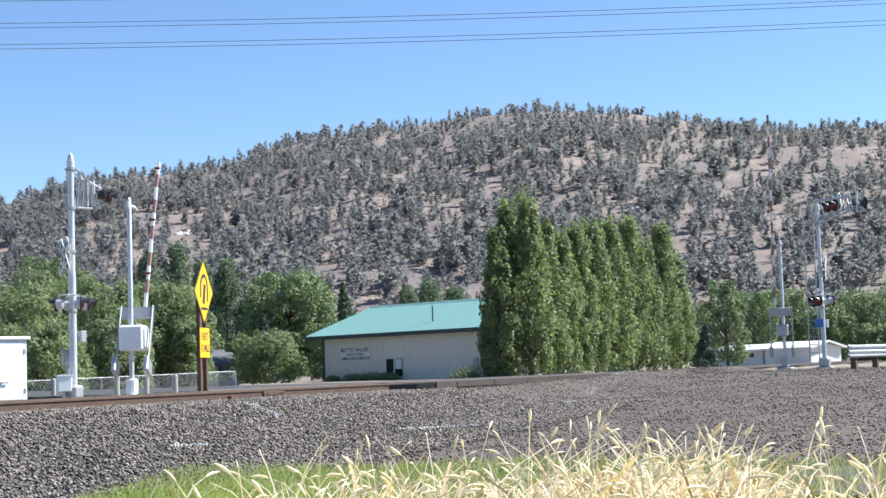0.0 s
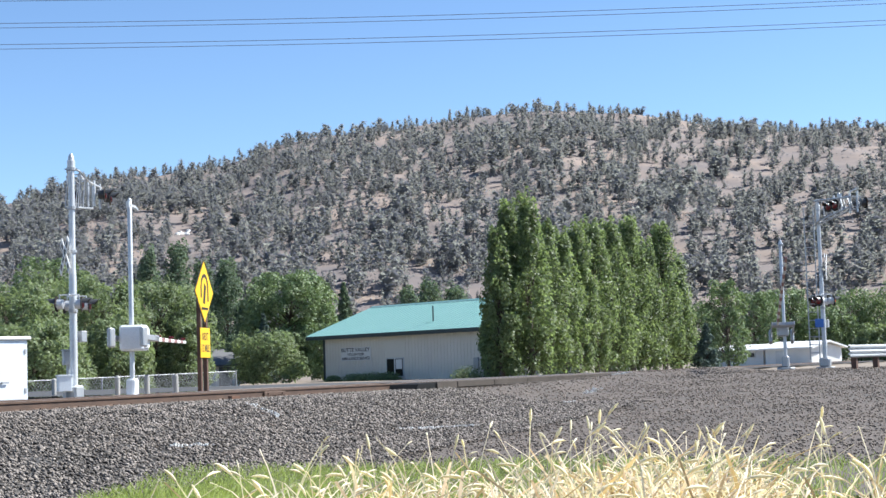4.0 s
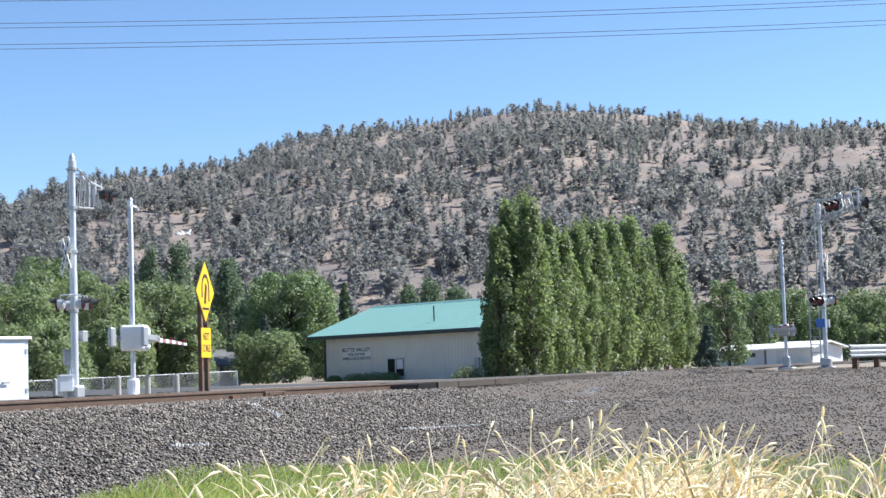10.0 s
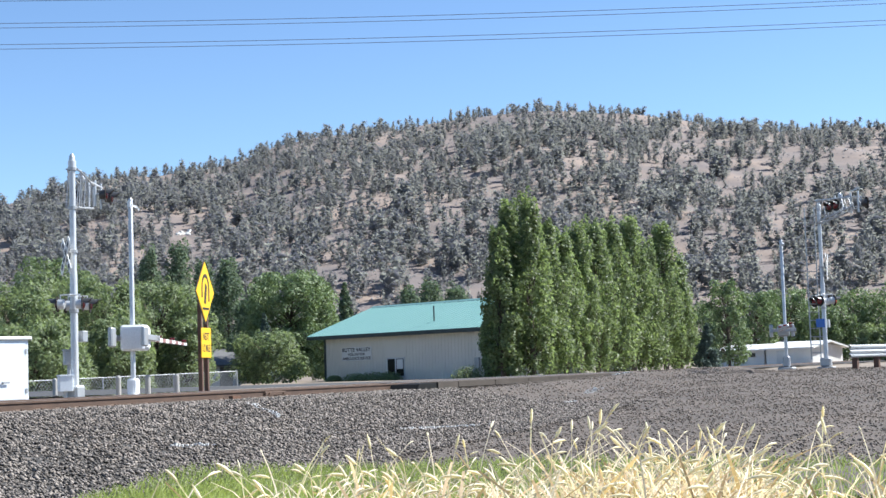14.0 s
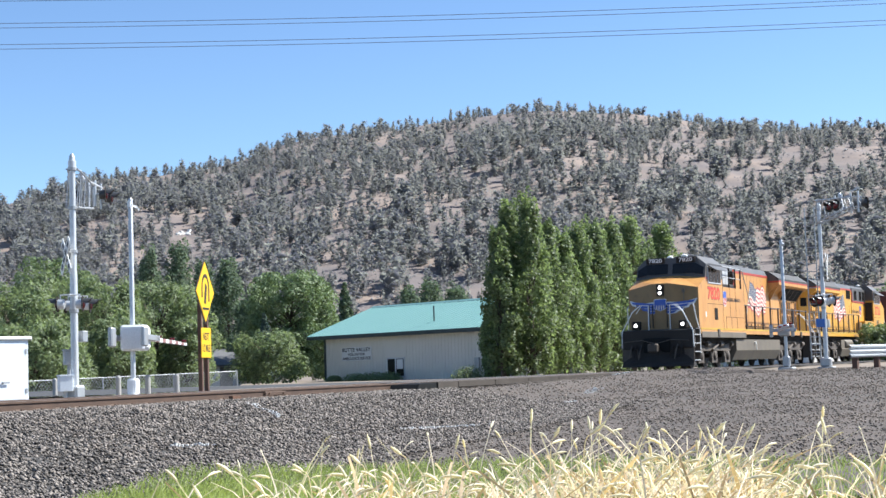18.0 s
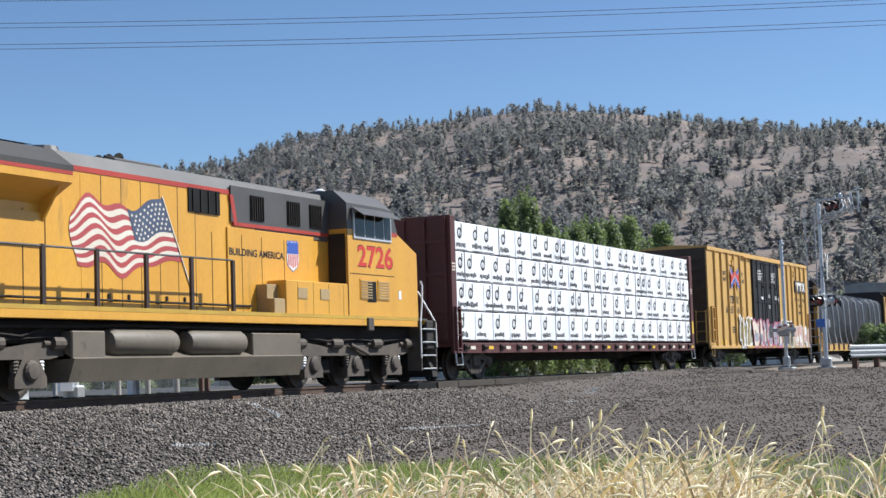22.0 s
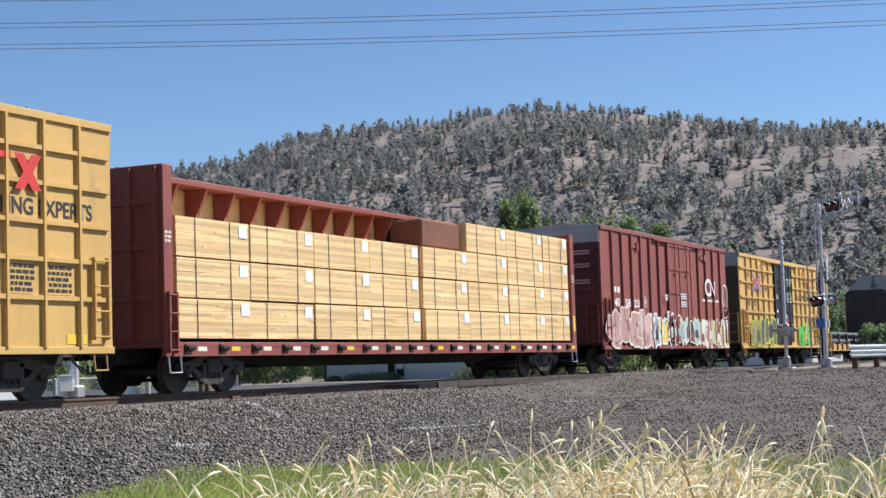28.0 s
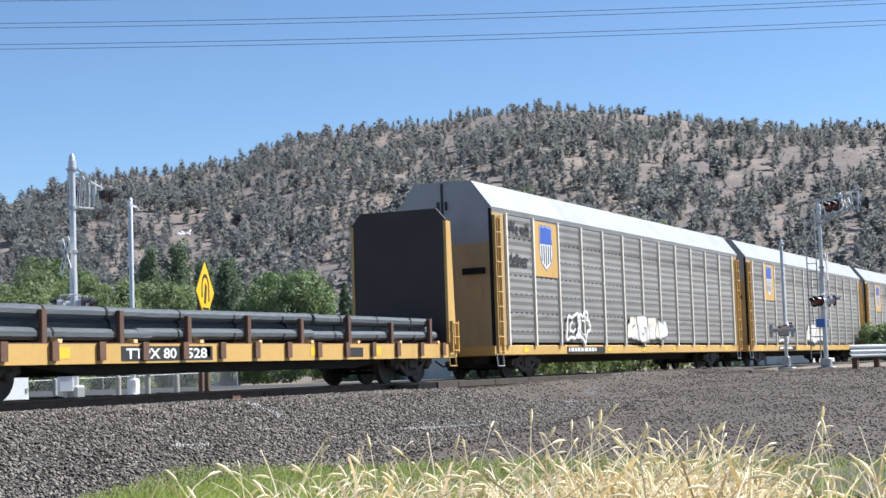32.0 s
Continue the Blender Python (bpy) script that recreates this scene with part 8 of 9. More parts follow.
def locomotive(label, c, turn, number, yel):
    t = thing("diesel_locomotive", label, "locomotive", "locomotives")
    CARS.append((t, c, turn))
    # frame, deck and pilot
    part("frame", MB().box(-10.2, 10.6, -1.15, 1.15, 1.0, 1.42, 0.03), M_BLACK, t)
    for s in (-1, 1):
        y0, y1 = sorted((s * 1.36, s * 1.5))
        part("side_sill", MB().box(-9.7, 10.3, y0, y1, 1.42, 1.58, 0.01), yel, t)
        part("sill_stripe", MB().box(-9.6, 10.2, min(s * 1.503, s * 1.5), max(s * 1.503, s * 1.5), 1.58, 1.66).box(-9.7, 10.3, y0, y1, 1.58, 1.66), M_SILLYEL, t, "yellow reflective stripe")
    part("deck", MB().box(-10.3, 10.7, -1.48, 1.48, 1.60, 1.64), M_GREYPAINT, t)
    pl = part("pilot", MB().box(-10.85, -10.3, -1.45, 1.45, 0.85, 1.6, 0.03), M_PILOT, t)
    rings = [(z, [(-10.5, -1.5 + k), (-10.5, 1.5 - k), (-10.62 - f * 0.3, 1.5 - k), (-10.7 - f, 0.12), (-10.7 - f, -0.12), (-10.62 - f * 0.3, -1.5 + k)]) for z, f, k in ((0.13, 0.78, 0.0), (0.3, 0.58, 0.03), (0.62, 0.28, 0.16), (0.95, 0.2, 0.42))]
    part("plow", MB().add([(p, q, z) for z, ring_ in rings for p, q in ring_], [(k * 6 + i, k * 6 + (i + 1) % 6, k * 6 + 6 + (i + 1) % 6, k * 6 + 6 + i) for k in range(3) for i in range(6)] + [(5, 4, 3, 2, 1, 0), (18, 19, 20, 21, 22, 23)]), M_PILOT, t, "dusty black snow plow")
    # no hollow here: a dark block on the pilot stands for the pocket's shade
    part("coupler_pocket", MB().box(-10.93, -10.84, -0.55, 0.55, 0.7, 1.28, 0.02), M_DARK, t, "dark block for the shade of the coupler pocket")
    for s in (-1, 1):
        part("plow_grab", MB().pipe([(-11.0, s * 0.75, 0.42), (-10.98, s * 0.78, 0.72), (-10.93, s * 0.82, 0.86)], 0.022, 6), M_TRUCKGREY, t)
    part("rear_pilot", MB().box(10.6, 11.0, -1.45, 1.45, 0.35, 1.6, 0.03), M_BLACK, t)
    for x, s in ((-10.85, -1), (10.95, 1)):
        part("coupler", MB().box(min(x, x + s * 0.6), max(x, x + s * 0.6), -0.12, 0.12, 0.75, 1.0, 0.03).box(min(x + s * 0.4, x + s * 0.75), max(x + s * 0.4, x + s * 0.75), -0.2, 0.18, 0.7, 1.05, 0.05), M_WHEEL, t)
        for k, yy in enumerate((-1.05, -0.85, -0.65, 0.65, 0.85, 1.05)):
            part("air_hose", MB().pipe([(x, yy, 1.0), (x + s * 0.22, yy, 0.8), (x + s * 0.26, yy + 0.05, 0.5)], 0.03), M_TRUCKGREY if k % 2 else M_BLACK, t)
        part("cut_lever", MB().pipe([(x + s * 0.06, -1.35, 1.15), (x + s * 0.12, -0.6, 1.2), (x + s * 0.15, 0.0, 1.05), (x + s * 0.12, 0.6, 1.2), (x + s * 0.06, 1.35, 1.15)], 0.018), M_TRUCKGREY, t)
    # steps at the four corners
    for x, d in ((-10.28, 1), (10.68, -1)):
        for s in (-1, 1):
            y0, y1 = sorted((s * 1.5, s * 1.1))
            st = part("stepwell", MB().box(min(x - d * 0.5, x - d * 0.46), max(x - d * 0.5, x - d * 0.46), y0, y1, 0.3, 1.6), M_TRUCKGREY, t)
            part("stepwell_side", MB().box(min(x + d * 0.38, x + d * 0.42), max(x + d * 0.38, x + d * 0.42), y0, y1, 0.3, 1.6), M_TRUCKGREY, t)
            for k in range(4):
                z = 0.36 + k * 0.34
                o = s * 0.0
                part("step", MB().box(min(x - d * 0.46, x + d * 0.38), max(x - d * 0.46, x + d * 0.38), min(s * 1.16, s * 1.5), max(s * 1.16, s * 1.5), z - 0.03, z), M_GALV, st)
                part("step_edge", MB().box(min(x - d * 0.4, x + d * 0.34), max(x - d * 0.4, x + d * 0.34), min(s * 1.5, s * 1.52), max(s * 1.5, s * 1.52), z - 0.012, z + 0.008), M_WHITE, st, "white step edge")
            part("handrail", MB().pipe([(x + d * 0.42, s * 1.5, 0.62), (x + d * 0.42, s * 1.5, 1.55), (x + d * 0.2, s * 1.44, 2.0), (x + d * 0.06, s * 1.4, 2.5), (x + d * 0.08, s * 1.36, 2.62)], 0.024), M_WHITE, t, "white grab rail")
            part("handrail", MB().pipe([(x - d * 0.5, s * 1.5, 0.9), (x - d * 0.5, s * 1.48, 1.55), (x - d * 0.42, s * 1.05, 2.35), (x - d * 0.4, s * 0.7, 2.62)], 0.024), M_WHITE, t, "white grab rail")
    # nose with a folded front
    nose = MB()
    fr = [(-9.78, -1.48, 1.58), (-9.78, -1.48, 3.3), (-10.12, -0.34, 3.5), (-10.12, 0.34, 3.5), (-9.78, 1.48, 3.3), (-9.78, 1.48, 1.58), (-10.2, 0.34, 1.58), (-10.2, -0.34, 1.58)]
    bk = [(-8.7, -1.48, 1.58), (-8.7, -1.48, 3.74), (-8.7, -0.34, 3.86), (-8.7, 0.34, 3.86), (-8.7, 1.48, 3.74), (-8.7, 1.48, 1.58)]
    nose.add(fr + bk, [(0, 1, 2, 7), (7, 2, 3, 6), (6, 3, 4, 5), (1, 9, 10, 2), (2, 10, 11, 3), (3, 11, 12, 4), (0, 8, 9, 1), (4, 12, 13, 5), (8, 13, 12, 11, 10, 9), (0, 7, 6, 5, 13, 8)])
    nz = part("nose", nose, yel, t)
    # faces turned forward take the yellow with shade put into it
    nz.data.materials.append(M_NOSE_SHADE)
    for k, poly in enumerate(nz.data.polygons):
        poly.material_index = 1 if poly.normal.x < -0.7 else 0
    part("nose_headlight", MB().box(-10.2, -10.1, -0.15, 0.15, 2.98, 3.46, 0.02), M_BLACK, t)
    for z in (3.33, 3.1):
        part("headlamp", MB().lathe([(0.062, 0), (0.062, 0.02), (0.04, 0.03)], (-10.205, 0, z), (-1, 0, 0), 14), M_HEADLIGHT, t, "lit headlamp")
    for s in (-1, 1):
        part("ditch_light_case", MB().box(-10.5, -10.28, s * 0.98 - 0.17, s * 0.98 + 0.17, 1.64, 1.98, 0.03), M_BLACK, t)
        part("ditch_light", MB().lathe([(0.066, 0), (0.066, 0.02), (0.045, 0.03)], (-10.505, s * 0.98, 1.81), (-1, 0, 0), 14), M_HEADLIGHT, t, "lit ditch light")
    part("nose_door", MB().box(-10.215, -10.17, -0.26, 0.26, 1.62, 2.9, 0.01), M_NOSE_SHADE, t)
    for yy in (-0.44, -0.3, 0.3, 0.44):
        part("grab_iron", MB().pipe([(-10.32, yy, 1.7), (-10.32, yy, 2.62)], 0.02), M_BLACK, t)
    for s in (-1, 1):
        part("front_rail", MB().pipe([(-10.45, s * 0.45, 1.62), (-10.42, s * 0.45, 2.62), (-10.38, s * 0.75, 2.62), (-10.35, s * 1.0, 2.3)], 0.02), M_WHITE, t)
        # winged emblem on the two folded front faces
        def onface(q, z, o):
            f = (q - 0.34) / 1.14
            return (-10.16 + 0.38 * max(0, f) + (0.0 if q >= 0.34 else -0.04) - o, s * q, z)

        edge = [(0.2, 2.74), (0.34, 2.75), (0.7, 2.72), (1.05, 2.76), (1.44, 2.86), (1.34, 2.66), (1.16, 2.6), (1.1, 2.5), (0.94, 2.46), (0.88, 2.37), (0.72, 2.35), (0.6, 2.27), (0.34, 2.24), (0.2, 2.3)]
        part("wing_edge", MB().add([onface(0.34, 2.52, 0.012)] + [onface(q, z, 0.012) for q, z in edge], [(0, 1 + i, 1 + (i + 1) % len(edge)) for i in range(len(edge))]), M_SILVER, t, "silver outline of the wing")
        for k, (q1, za, zb, zr) in enumerate(((1.36, 2.80, 2.70, 2.70), (1.12, 2.655, 2.55, 2.585), (0.9, 2.52, 2.42, 2.475), (0.64, 2.40, 2.31, 2.365))):
            part("wing_feather", MB().add([onface(0.24, zr, 0.02), onface(0.5, zr + 0.005, 0.02), onface(q1, za, 0.02), onface(q1 - 0.09, zb, 0.02), onface(0.5, zr - 0.085, 0.02), onface(0.24, zr - 0.085, 0.02)], [(0, 1, 4, 5), (1, 2, 3, 4)]), M_BLUE, t, "blue wing feather")
    shp = shield_mesh(0.5, 0.46)
    part("nose_shield_edge", MB().prism([(a * 1.1, 2.62 + b * 1.1) for a, b in shp], "x", -10.235, -10.2), M_SILVER, t)
    for k in range(4):
        part("nose_stripe", MB().box(-10.25, -10.24, -0.17 + k * 0.1, -0.13 + k * 0.1, 2.43, 2.6), M_FLAGWHITE, t, "pale shield stripe")
    part("front_sill_stripe", MB().box(-10.32, -10.29, -1.4, 1.4, 1.5, 1.6), M_SILLYEL, t, "soiled yellow front stripe")
    part("nose_hinge", MB().box(-9.98, -9.93, -0.93, -0.9, 1.7, 3.3).box(-10.02, -9.93, -0.97, -0.86, 3.1, 3.24), M_TANK, t)
    part("nose_shield", MB().prism([(a, 2.62 + b) for a, b in shp], "x", -10.245, -10.2), M_BLUE, t, "blue nose shield")
    # cab
    part("cab_side", MB().box(-8.7, -6.12, -1.48, 1.48, 1.58, 3.72), yel, t)
    cabtop = [(-1.48, 3.72), (-1.48, 4.34), (-1.12, 4.66), (1.12, 4.66), (1.48, 4.34), (1.48, 3.72)]
    part("cab_roof", loft([(-8.72, [(-1.48, 3.72), (-1.48, 3.76), (-0.95, 3.84), (0.95, 3.84), (1.48, 3.76), (1.48, 3.72)]), (-8.48, [(-1.48, 3.72), (-1.47, 4.3), (-1.1, 4.62), (1.1, 4.62), (1.47, 4.3), (1.48, 3.72)]), (-8.0, cabtop), (-6.12, cabtop)]), M_GREYPAINT, t, "grey cab roof")
    for s in (-1, 1):
        def wface(f, q, o):
            # a point on the sloped windscreen: f up the slope, q across
            zlo = 3.76 + (0.08 * (1.48 - q) / 0.53 if q > 0.95 else 0.08)
            zhi = 4.3 + (0.32 * (1.48 - q) / 0.38 if q > 1.1 else 0.32)
            return (-8.72 + 0.24 * f - o, s * q, zlo + (zhi - zlo) * f)
        lo_, hi_ = ((0.1, 3.84), (0.95, 3.84), (1.40, 3.775)), ((0.1, 4.62), (1.08, 4.62), (1.42, 4.34))
        gv = []
        for f in (0.12, 0.66):
            for (q0, z0), (q1, z1) in zip(lo_, hi_):
                gv.append((-8.72 + 0.24 * f - 0.035, s * (q0 + (q1 - q0) * f), z0 + (z1 - z0) * f + 0.015))
        part("windscreen", MB().add(gv, [(0, 1, 4, 3), (1, 2, 5, 4)]), M_GLASS, t, "dark windscreen")
        part("wiper", MB().pipe([wface(0.08, 0.6, 0.04), wface(0.45, 0.85, 0.04)], 0.012, 4), M_BLACK, t)
        nb = part("number_board", MB().box(-8.6, -8.4, min(s * 0.25, s * 1.05), max(s * 0.25, s * 1.05), 4.4, 4.64, 0.01), M_BLACK, t, "black number board")
        nt_ = part("lettering", text_mesh(number, 0.17, 0.58), M_WHITE, nb)
        nt_.matrix_basis = pose(-8.606, s * 0.65 + 0.29, 4.44, 0, 0, -90)
        part("red_band", MB().box(-8.7, -8.36, min(s * 1.481, s * 1.487), max(s * 1.481, s * 1.487), 3.66, 3.76), M_RED, t)
        # side windows
        y = s * 1.48
        fr_ = part("window_frame", MB().box(-8.36, -6.4, min(y, y + s * 0.03), max(y, y + s * 0.03), 3.5, 4.2, 0.008), M_SILVER, t, "silver cab window frame")
        for xa, xb in ((-8.3, -7.98), (-7.92, -7.5), (-7.44, -7.0), (-6.94, -6.48)):
            part("pane", MB().box(xa, xb, min(y + s * 0.02, y + s * 0.038), max(y + s * 0.02, y + s * 0.038), 3.56, 4.14), M_GLASS, fr_)
        part("sunshade", MB().add([(-8.3, y + s * 0.03, 4.26), (-6.3, y + s * 0.03, 4.26), (-6.3, y + s * 0.34, 4.06), (-8.3, y + s * 0.34, 4.06), (-8.3, y + s * 0.03, 4.24), (-6.3, y + s * 0.03, 4.24), (-6.3, y + s * 0.34, 4.04), (-8.3, y + s * 0.34, 4.04)], [(0, 1, 2, 3), (4, 7, 6, 5), (2, 6, 7, 3), (0, 3, 7, 4), (1, 5, 6, 2)]), M_GREYPAINT, t)
        side_text(number, -8.42, -6.62, 2.84, 0.52, s * 1.486, M_NUMRED, t)
        side_text(number, -8.44, -6.6, 2.82, 0.56, s * 1.483, M_INK, t)
        part("small_window", MB().box(-7.5, -7.05, min(s * 1.48, s * 1.5), max(s * 1.48, s * 1.5), 2.0, 2.5, 0.01), M_DARK, t)
        part("label_plate", MB().box(-8.85, -8.7, min(s * 1.48, s * 1.488), max(s * 1.48, s * 1.488), 2.1, 2.32), M_WHITE, t)
        part("seam", MB().box(-8.5, -6.2, min(s * 1.478, s * 1.486), max(s * 1.478, s * 1.486), 2.655, 2.67).box(-6.125, -6.11, min(s * 1.478, s * 1.486), max(s * 1.478, s * 1.486), 1.6, 3.7), M_BLACK, t)
    for x, yy in ((-8.2, -0.5), (-7.6, 0.3), (-7.0, -0.2), (-6.6, 0.5)):
        part("antenna_dome", MB().lathe([(0.13, 0), (0.13, 0.07), (0.05, 0.12)], (x, yy, 4.66), (0, 0, 1), 12), M_WHITE, t)
    part("antenna", MB().box(-7.5, -6.9, -0.5, 0.5, 4.66, 4.74, 0.02), M_BLACK, t)
    # main hood
    def ring(y, top):
        return [(-y, 1.64), (-y, top - 0.12), (-y + 0.3, top + 0.02), (y - 0.3, top + 0.02), (y, top - 0.12), (y, 1.64)]
    part("hood", MB().box(-6.12, 9.85, -0.95, 0.95, 1.64, 4.2), yel, t)
    part("hood_end", loft([(9.85, [(-0.95, 1.64), (-0.95, 4.0), (0.95, 4.0), (0.95, 1.64)]), (10.3, [(-0.5, 1.64), (-0.5, 4.0), (0.5, 4.0), (0.5, 1.64)])]), yel, t, "hood end with slanted corners")
    part("hood_roof", loft([(-6.12, [(-0.96, 4.29), (-0.8, 4.56), (0.8, 4.56), (0.96, 4.29)]), (4.0, [(-0.96, 4.29), (-0.8, 4.56), (0.8, 4.56), (0.96, 4.29)])]), M_GREYPAINT, t, "dark grey hood roof")
    for s in (-1, 1):
        y = s * 0.95
        part("hood_stripe", MB().box(-2.9, 4.0, min(y, y + s * 0.012), max(y, y + s * 0.012), 4.2, 4.3).box(-6.1, 4.0, -0.95, 0.95, 4.2, 4.29), M_RED, t, "red stripe")
        for k in range(6):
            xa = -0.6 + k * 0.62
            part("hood_door", MB().box(xa + 0.012, xa + 0.608, min(y, y + s * 0.005), max(y, y + s * 0.005), 1.75, 4.15), yel, t)
            part("door_gap", MB().box(xa - 0.01, xa + 0.012, min(y, y + s * 0.0045), max(y, y + s * 0.0045), 1.7, 4.18), M_BLACK, t)
            part("latch", MB().box(xa + 0.4, xa + 0.46, min(y, y + s * 0.03), max(y, y + s * 0.03), 1.85, 1.95), M_BLACK, t)
        painted_flag(t, y + s * 0.004)
        # vented engine doors beneath the radiators
        for xa, xb, tall in ((9.25, 9.7, 1), (8.85, 9.2, 0), (8.45, 8.8, 0), (8.0, 8.4, 1), (7.6, 8.0, 1), (7.2, 7.55, 0), (6.8, 7.15, 0), (6.25, 6.7, 1)):
            hood_door(t, xa, xb, 1.75, 3.2, y, yel, 2 if tall else 1)
        part("panel_gap", MB().box(4.1, 4.12, min(y, y + s * 0.006), max(y, y + s * 0.006), 1.7, 3.4).box(4.7, 4.72, min(y, y + s * 0.006), max(y, y + s * 0.006), 1.7, 3.4), M_BLACK, t)
        part("toe_pipe", MB().pipe([(-2.6, y + s * 0.06, 1.82), (9.6, y + s * 0.06, 1.82)], 0.025), M_BLACK, t)
        # radiator wing
        a, b = s * 0.95, s * 1.5
        wing = loft([(4.0, [(a, 3.5), (s * 1.1, 3.62), (b, 3.86), (b, 4.16), (s * 1.02, 4.5), (0, 4.62), (0, 3.5)]), (10.35, [(a, 3.5), (s * 1.1, 3.62), (b, 3.86), (b, 4.16), (s * 1.02, 4.5), (0, 4.62), (0, 3.5)])])
        part("radiator_wing", wing, yel, t, "flared radiator section")
        for xe, o in ((4.0, -0.008), (10.35, 0.008)):
            part("wing_end", MB().prism([(0, 4.06), (b, 4.06), (b, 4.16), (s * 1.02, 4.5), (0, 4.62)], "x", min(xe, xe + o), max(xe, xe + o)), M_GREYPAINT, t, "grey end of the radiator section")
            part("wing_end_stripe", MB().box(min(xe, xe + o), max(xe, xe + o), min(0, b), max(0, b), 3.97, 4.055), M_RED, t)
        part("wing_stripe", MB().box(4.0, 10.35, min(b, b + s * 0.006), max(b, b + s * 0.006), 4.0, 4.07), M_RED, t)
        part("wing_roof", loft([(3.98, [(b + s * 0.008, 4.07), (b + s * 0.008, 4.17), (s * 1.02, 4.515), (0, 4.635), (0, 4.6), (s * 1.0, 4.47)]), (10.37, [(b + s * 0.008, 4.07), (b + s * 0.008, 4.17), (s * 1.02, 4.515), (0, 4.635), (0, 4.6), (s * 1.0, 4.47)])]), M_SOOT, t, "sooty radiator roof")
        part("roof_screen", MB().add([(4.4, s * 1.0, 4.545), (10.2, s * 1.0, 4.545), (10.2, s * 0.15, 4.65), (4.4, s * 0.15, 4.65)], [(0, 1, 2, 3)]), M_DARK, t, "dark radiator screen")
        for xa, xb in ((6.05, 6.9), (6.98, 7.84), (7.92, 8.78), (8.86, 9.75)):
            part("air_intake", MB().add([(xa, s * 0.975, 3.22), (xb, s * 0.975, 3.22), (xb, s * 1.36, 3.74), (xa, s * 1.36, 3.74), (xa, s * 0.94, 3.22), (xb, s * 0.94, 3.22), (xb, s * 1.3, 3.76), (xa, s * 1.3, 3.76)], [(0, 1, 2, 3), (4, 7, 6, 5), (0, 3, 7, 4), (1, 5, 6, 2)]), M_DARK, t, "dark slanted air intake")
        for xa in (6.9, 7.84, 8.78):
            part("screen_bar", MB().add([(xa, s * 0.985, 3.22), (xa + 0.08, s * 0.985, 3.22), (xa + 0.08, s * 1.37, 3.74), (xa, s * 1.37, 3.74)], [(0, 1, 2, 3)]), M_TANK, t)
        part("panel_top", MB().box(4.2, 5.9, min(y, y + s * 0.05), max(y, y + s * 0.05), 2.75, 3.35, 0.01), yel, t)
        for xa in (4.2, 5.94, 9.78):
            part("wing_bracket", MB().prism([(s * 0.95, 3.1), (s * 1.4, 3.8), (s * 0.95, 3.8)], "x", xa, xa + 0.06), yel, t)
        part("rail_post_set", MB().pipe([(-2.6 if s < 0 else -1.2, s * 1.46, 2.72), (9.95, s * 1.46, 2.66)], 0.022), M_GREYPAINT, t, "grey handrail")
        for k in range(9 if s < 0 else 8):
            x = (-2.3 if s < 0 else -1.2) + k * 1.5
            part("stanchion", MB().box(x - 0.045, x + 0.045, s * 1.46 - 0.03, s * 1.46 + 0.03, 1.6, 2.72), M_BULK, t)
        part("rear_window", MB().add([(9.95, s * 0.87, 3.05), (10.22, s * 0.6, 3.05), (10.22, s * 0.6, 3.55), (9.95, s * 0.87, 3.55), (9.93, s * 0.85, 3.05), (10.2, s * 0.58, 3.05), (10.2, s * 0.58, 3.55), (9.93, s * 0.85, 3.55)], [(0, 1, 2, 3), (7, 6, 5, 4), (0, 4, 5, 1), (3, 2, 6, 7), (0, 3, 7, 4), (1, 5, 6, 2)]), M_DARK, t, "dark corner window")
    part("rear_headlight", MB().box(10.3, 10.38, -0.3, 0.3, 3.5, 3.72, 0.02), M_BLACK, t)
    part("rear_door", MB().box(10.3, 10.33, -0.3, 0.3, 1.7, 3.4, 0.01), yel, t)
    # left side: wide equipment cabinet behind the cab with a railing and grids above
    part("side_cabinet", MB().box(-6.1, -2.65, -1.48, -0.95, 1.45, 3.42, 0.01), yel, t)
    part("cabinet_seam", MB().box(-5.7, -2.7, -1.487, -1.478, 2.14, 2.155).box(-4.85, -4.84, -1.487, -1.478, 1.5, 2.14).box(-3.95, -3.94, -1.487, -1.478, 1.5, 2.14).box(-5.72, -5.7, -1.487, -1.478, 1.5, 2.15).box(-5.0, -4.99, -1.487, -1.478, 2.2, 3.4).box(-4.1, -4.09, -1.487, -1.478, 2.2, 3.4), M_BLACK, t)
    part("cabinet_skirt", MB().box(-9.6, -2.66, -1.52, -1.46, 1.26, 1.5, 0.01), M_TANK, t, "dusty grey skirt")
    part("upper_cabinet", MB().box(-6.1, -2.9, -1.2, 0.97, 3.42, 4.3, 0.02), M_GREYPAINT, t, "grey upper equipment cabinet")
    grille(t, -5.95, -5.2, 3.62, 4.2, -1.2)
    grille(t, -4.1, -3.4, 3.62, 4.2, -1.2)
    part("bright_panel", MB().box(-5.15, -4.65, -1.215, -1.2, 3.6, 4.25).box(-4.6, -4.15, -1.215, -1.2, 3.6, 4.25), M_SILVER, t, "bright aluminium panel")
    part("zigzag_stripe", MB().box(-3.35, -2.9, -1.213, -1.2, 4.2, 4.29).prism([(-3.35, 3.6), (-3.2, 3.6), (-2.95, 4.05), (-3.1, 4.05)], "y", -1.213, -1.2), M_RED, t)
    part("roof_rail", MB().pipe([(-6.05, -1.44, 3.42), (-6.05, -1.44, 4.32), (-3.0, -1.44, 4.28), (-2.62, -1.44, 4.22), (-1.3, -1.42, 2.75)], 0.022).pipe([(-6.05, -1.44, 3.86), (-2.9, -1.44, 3.84)], 0.02), M_GALV, t, "walkway railing above the cabinet")
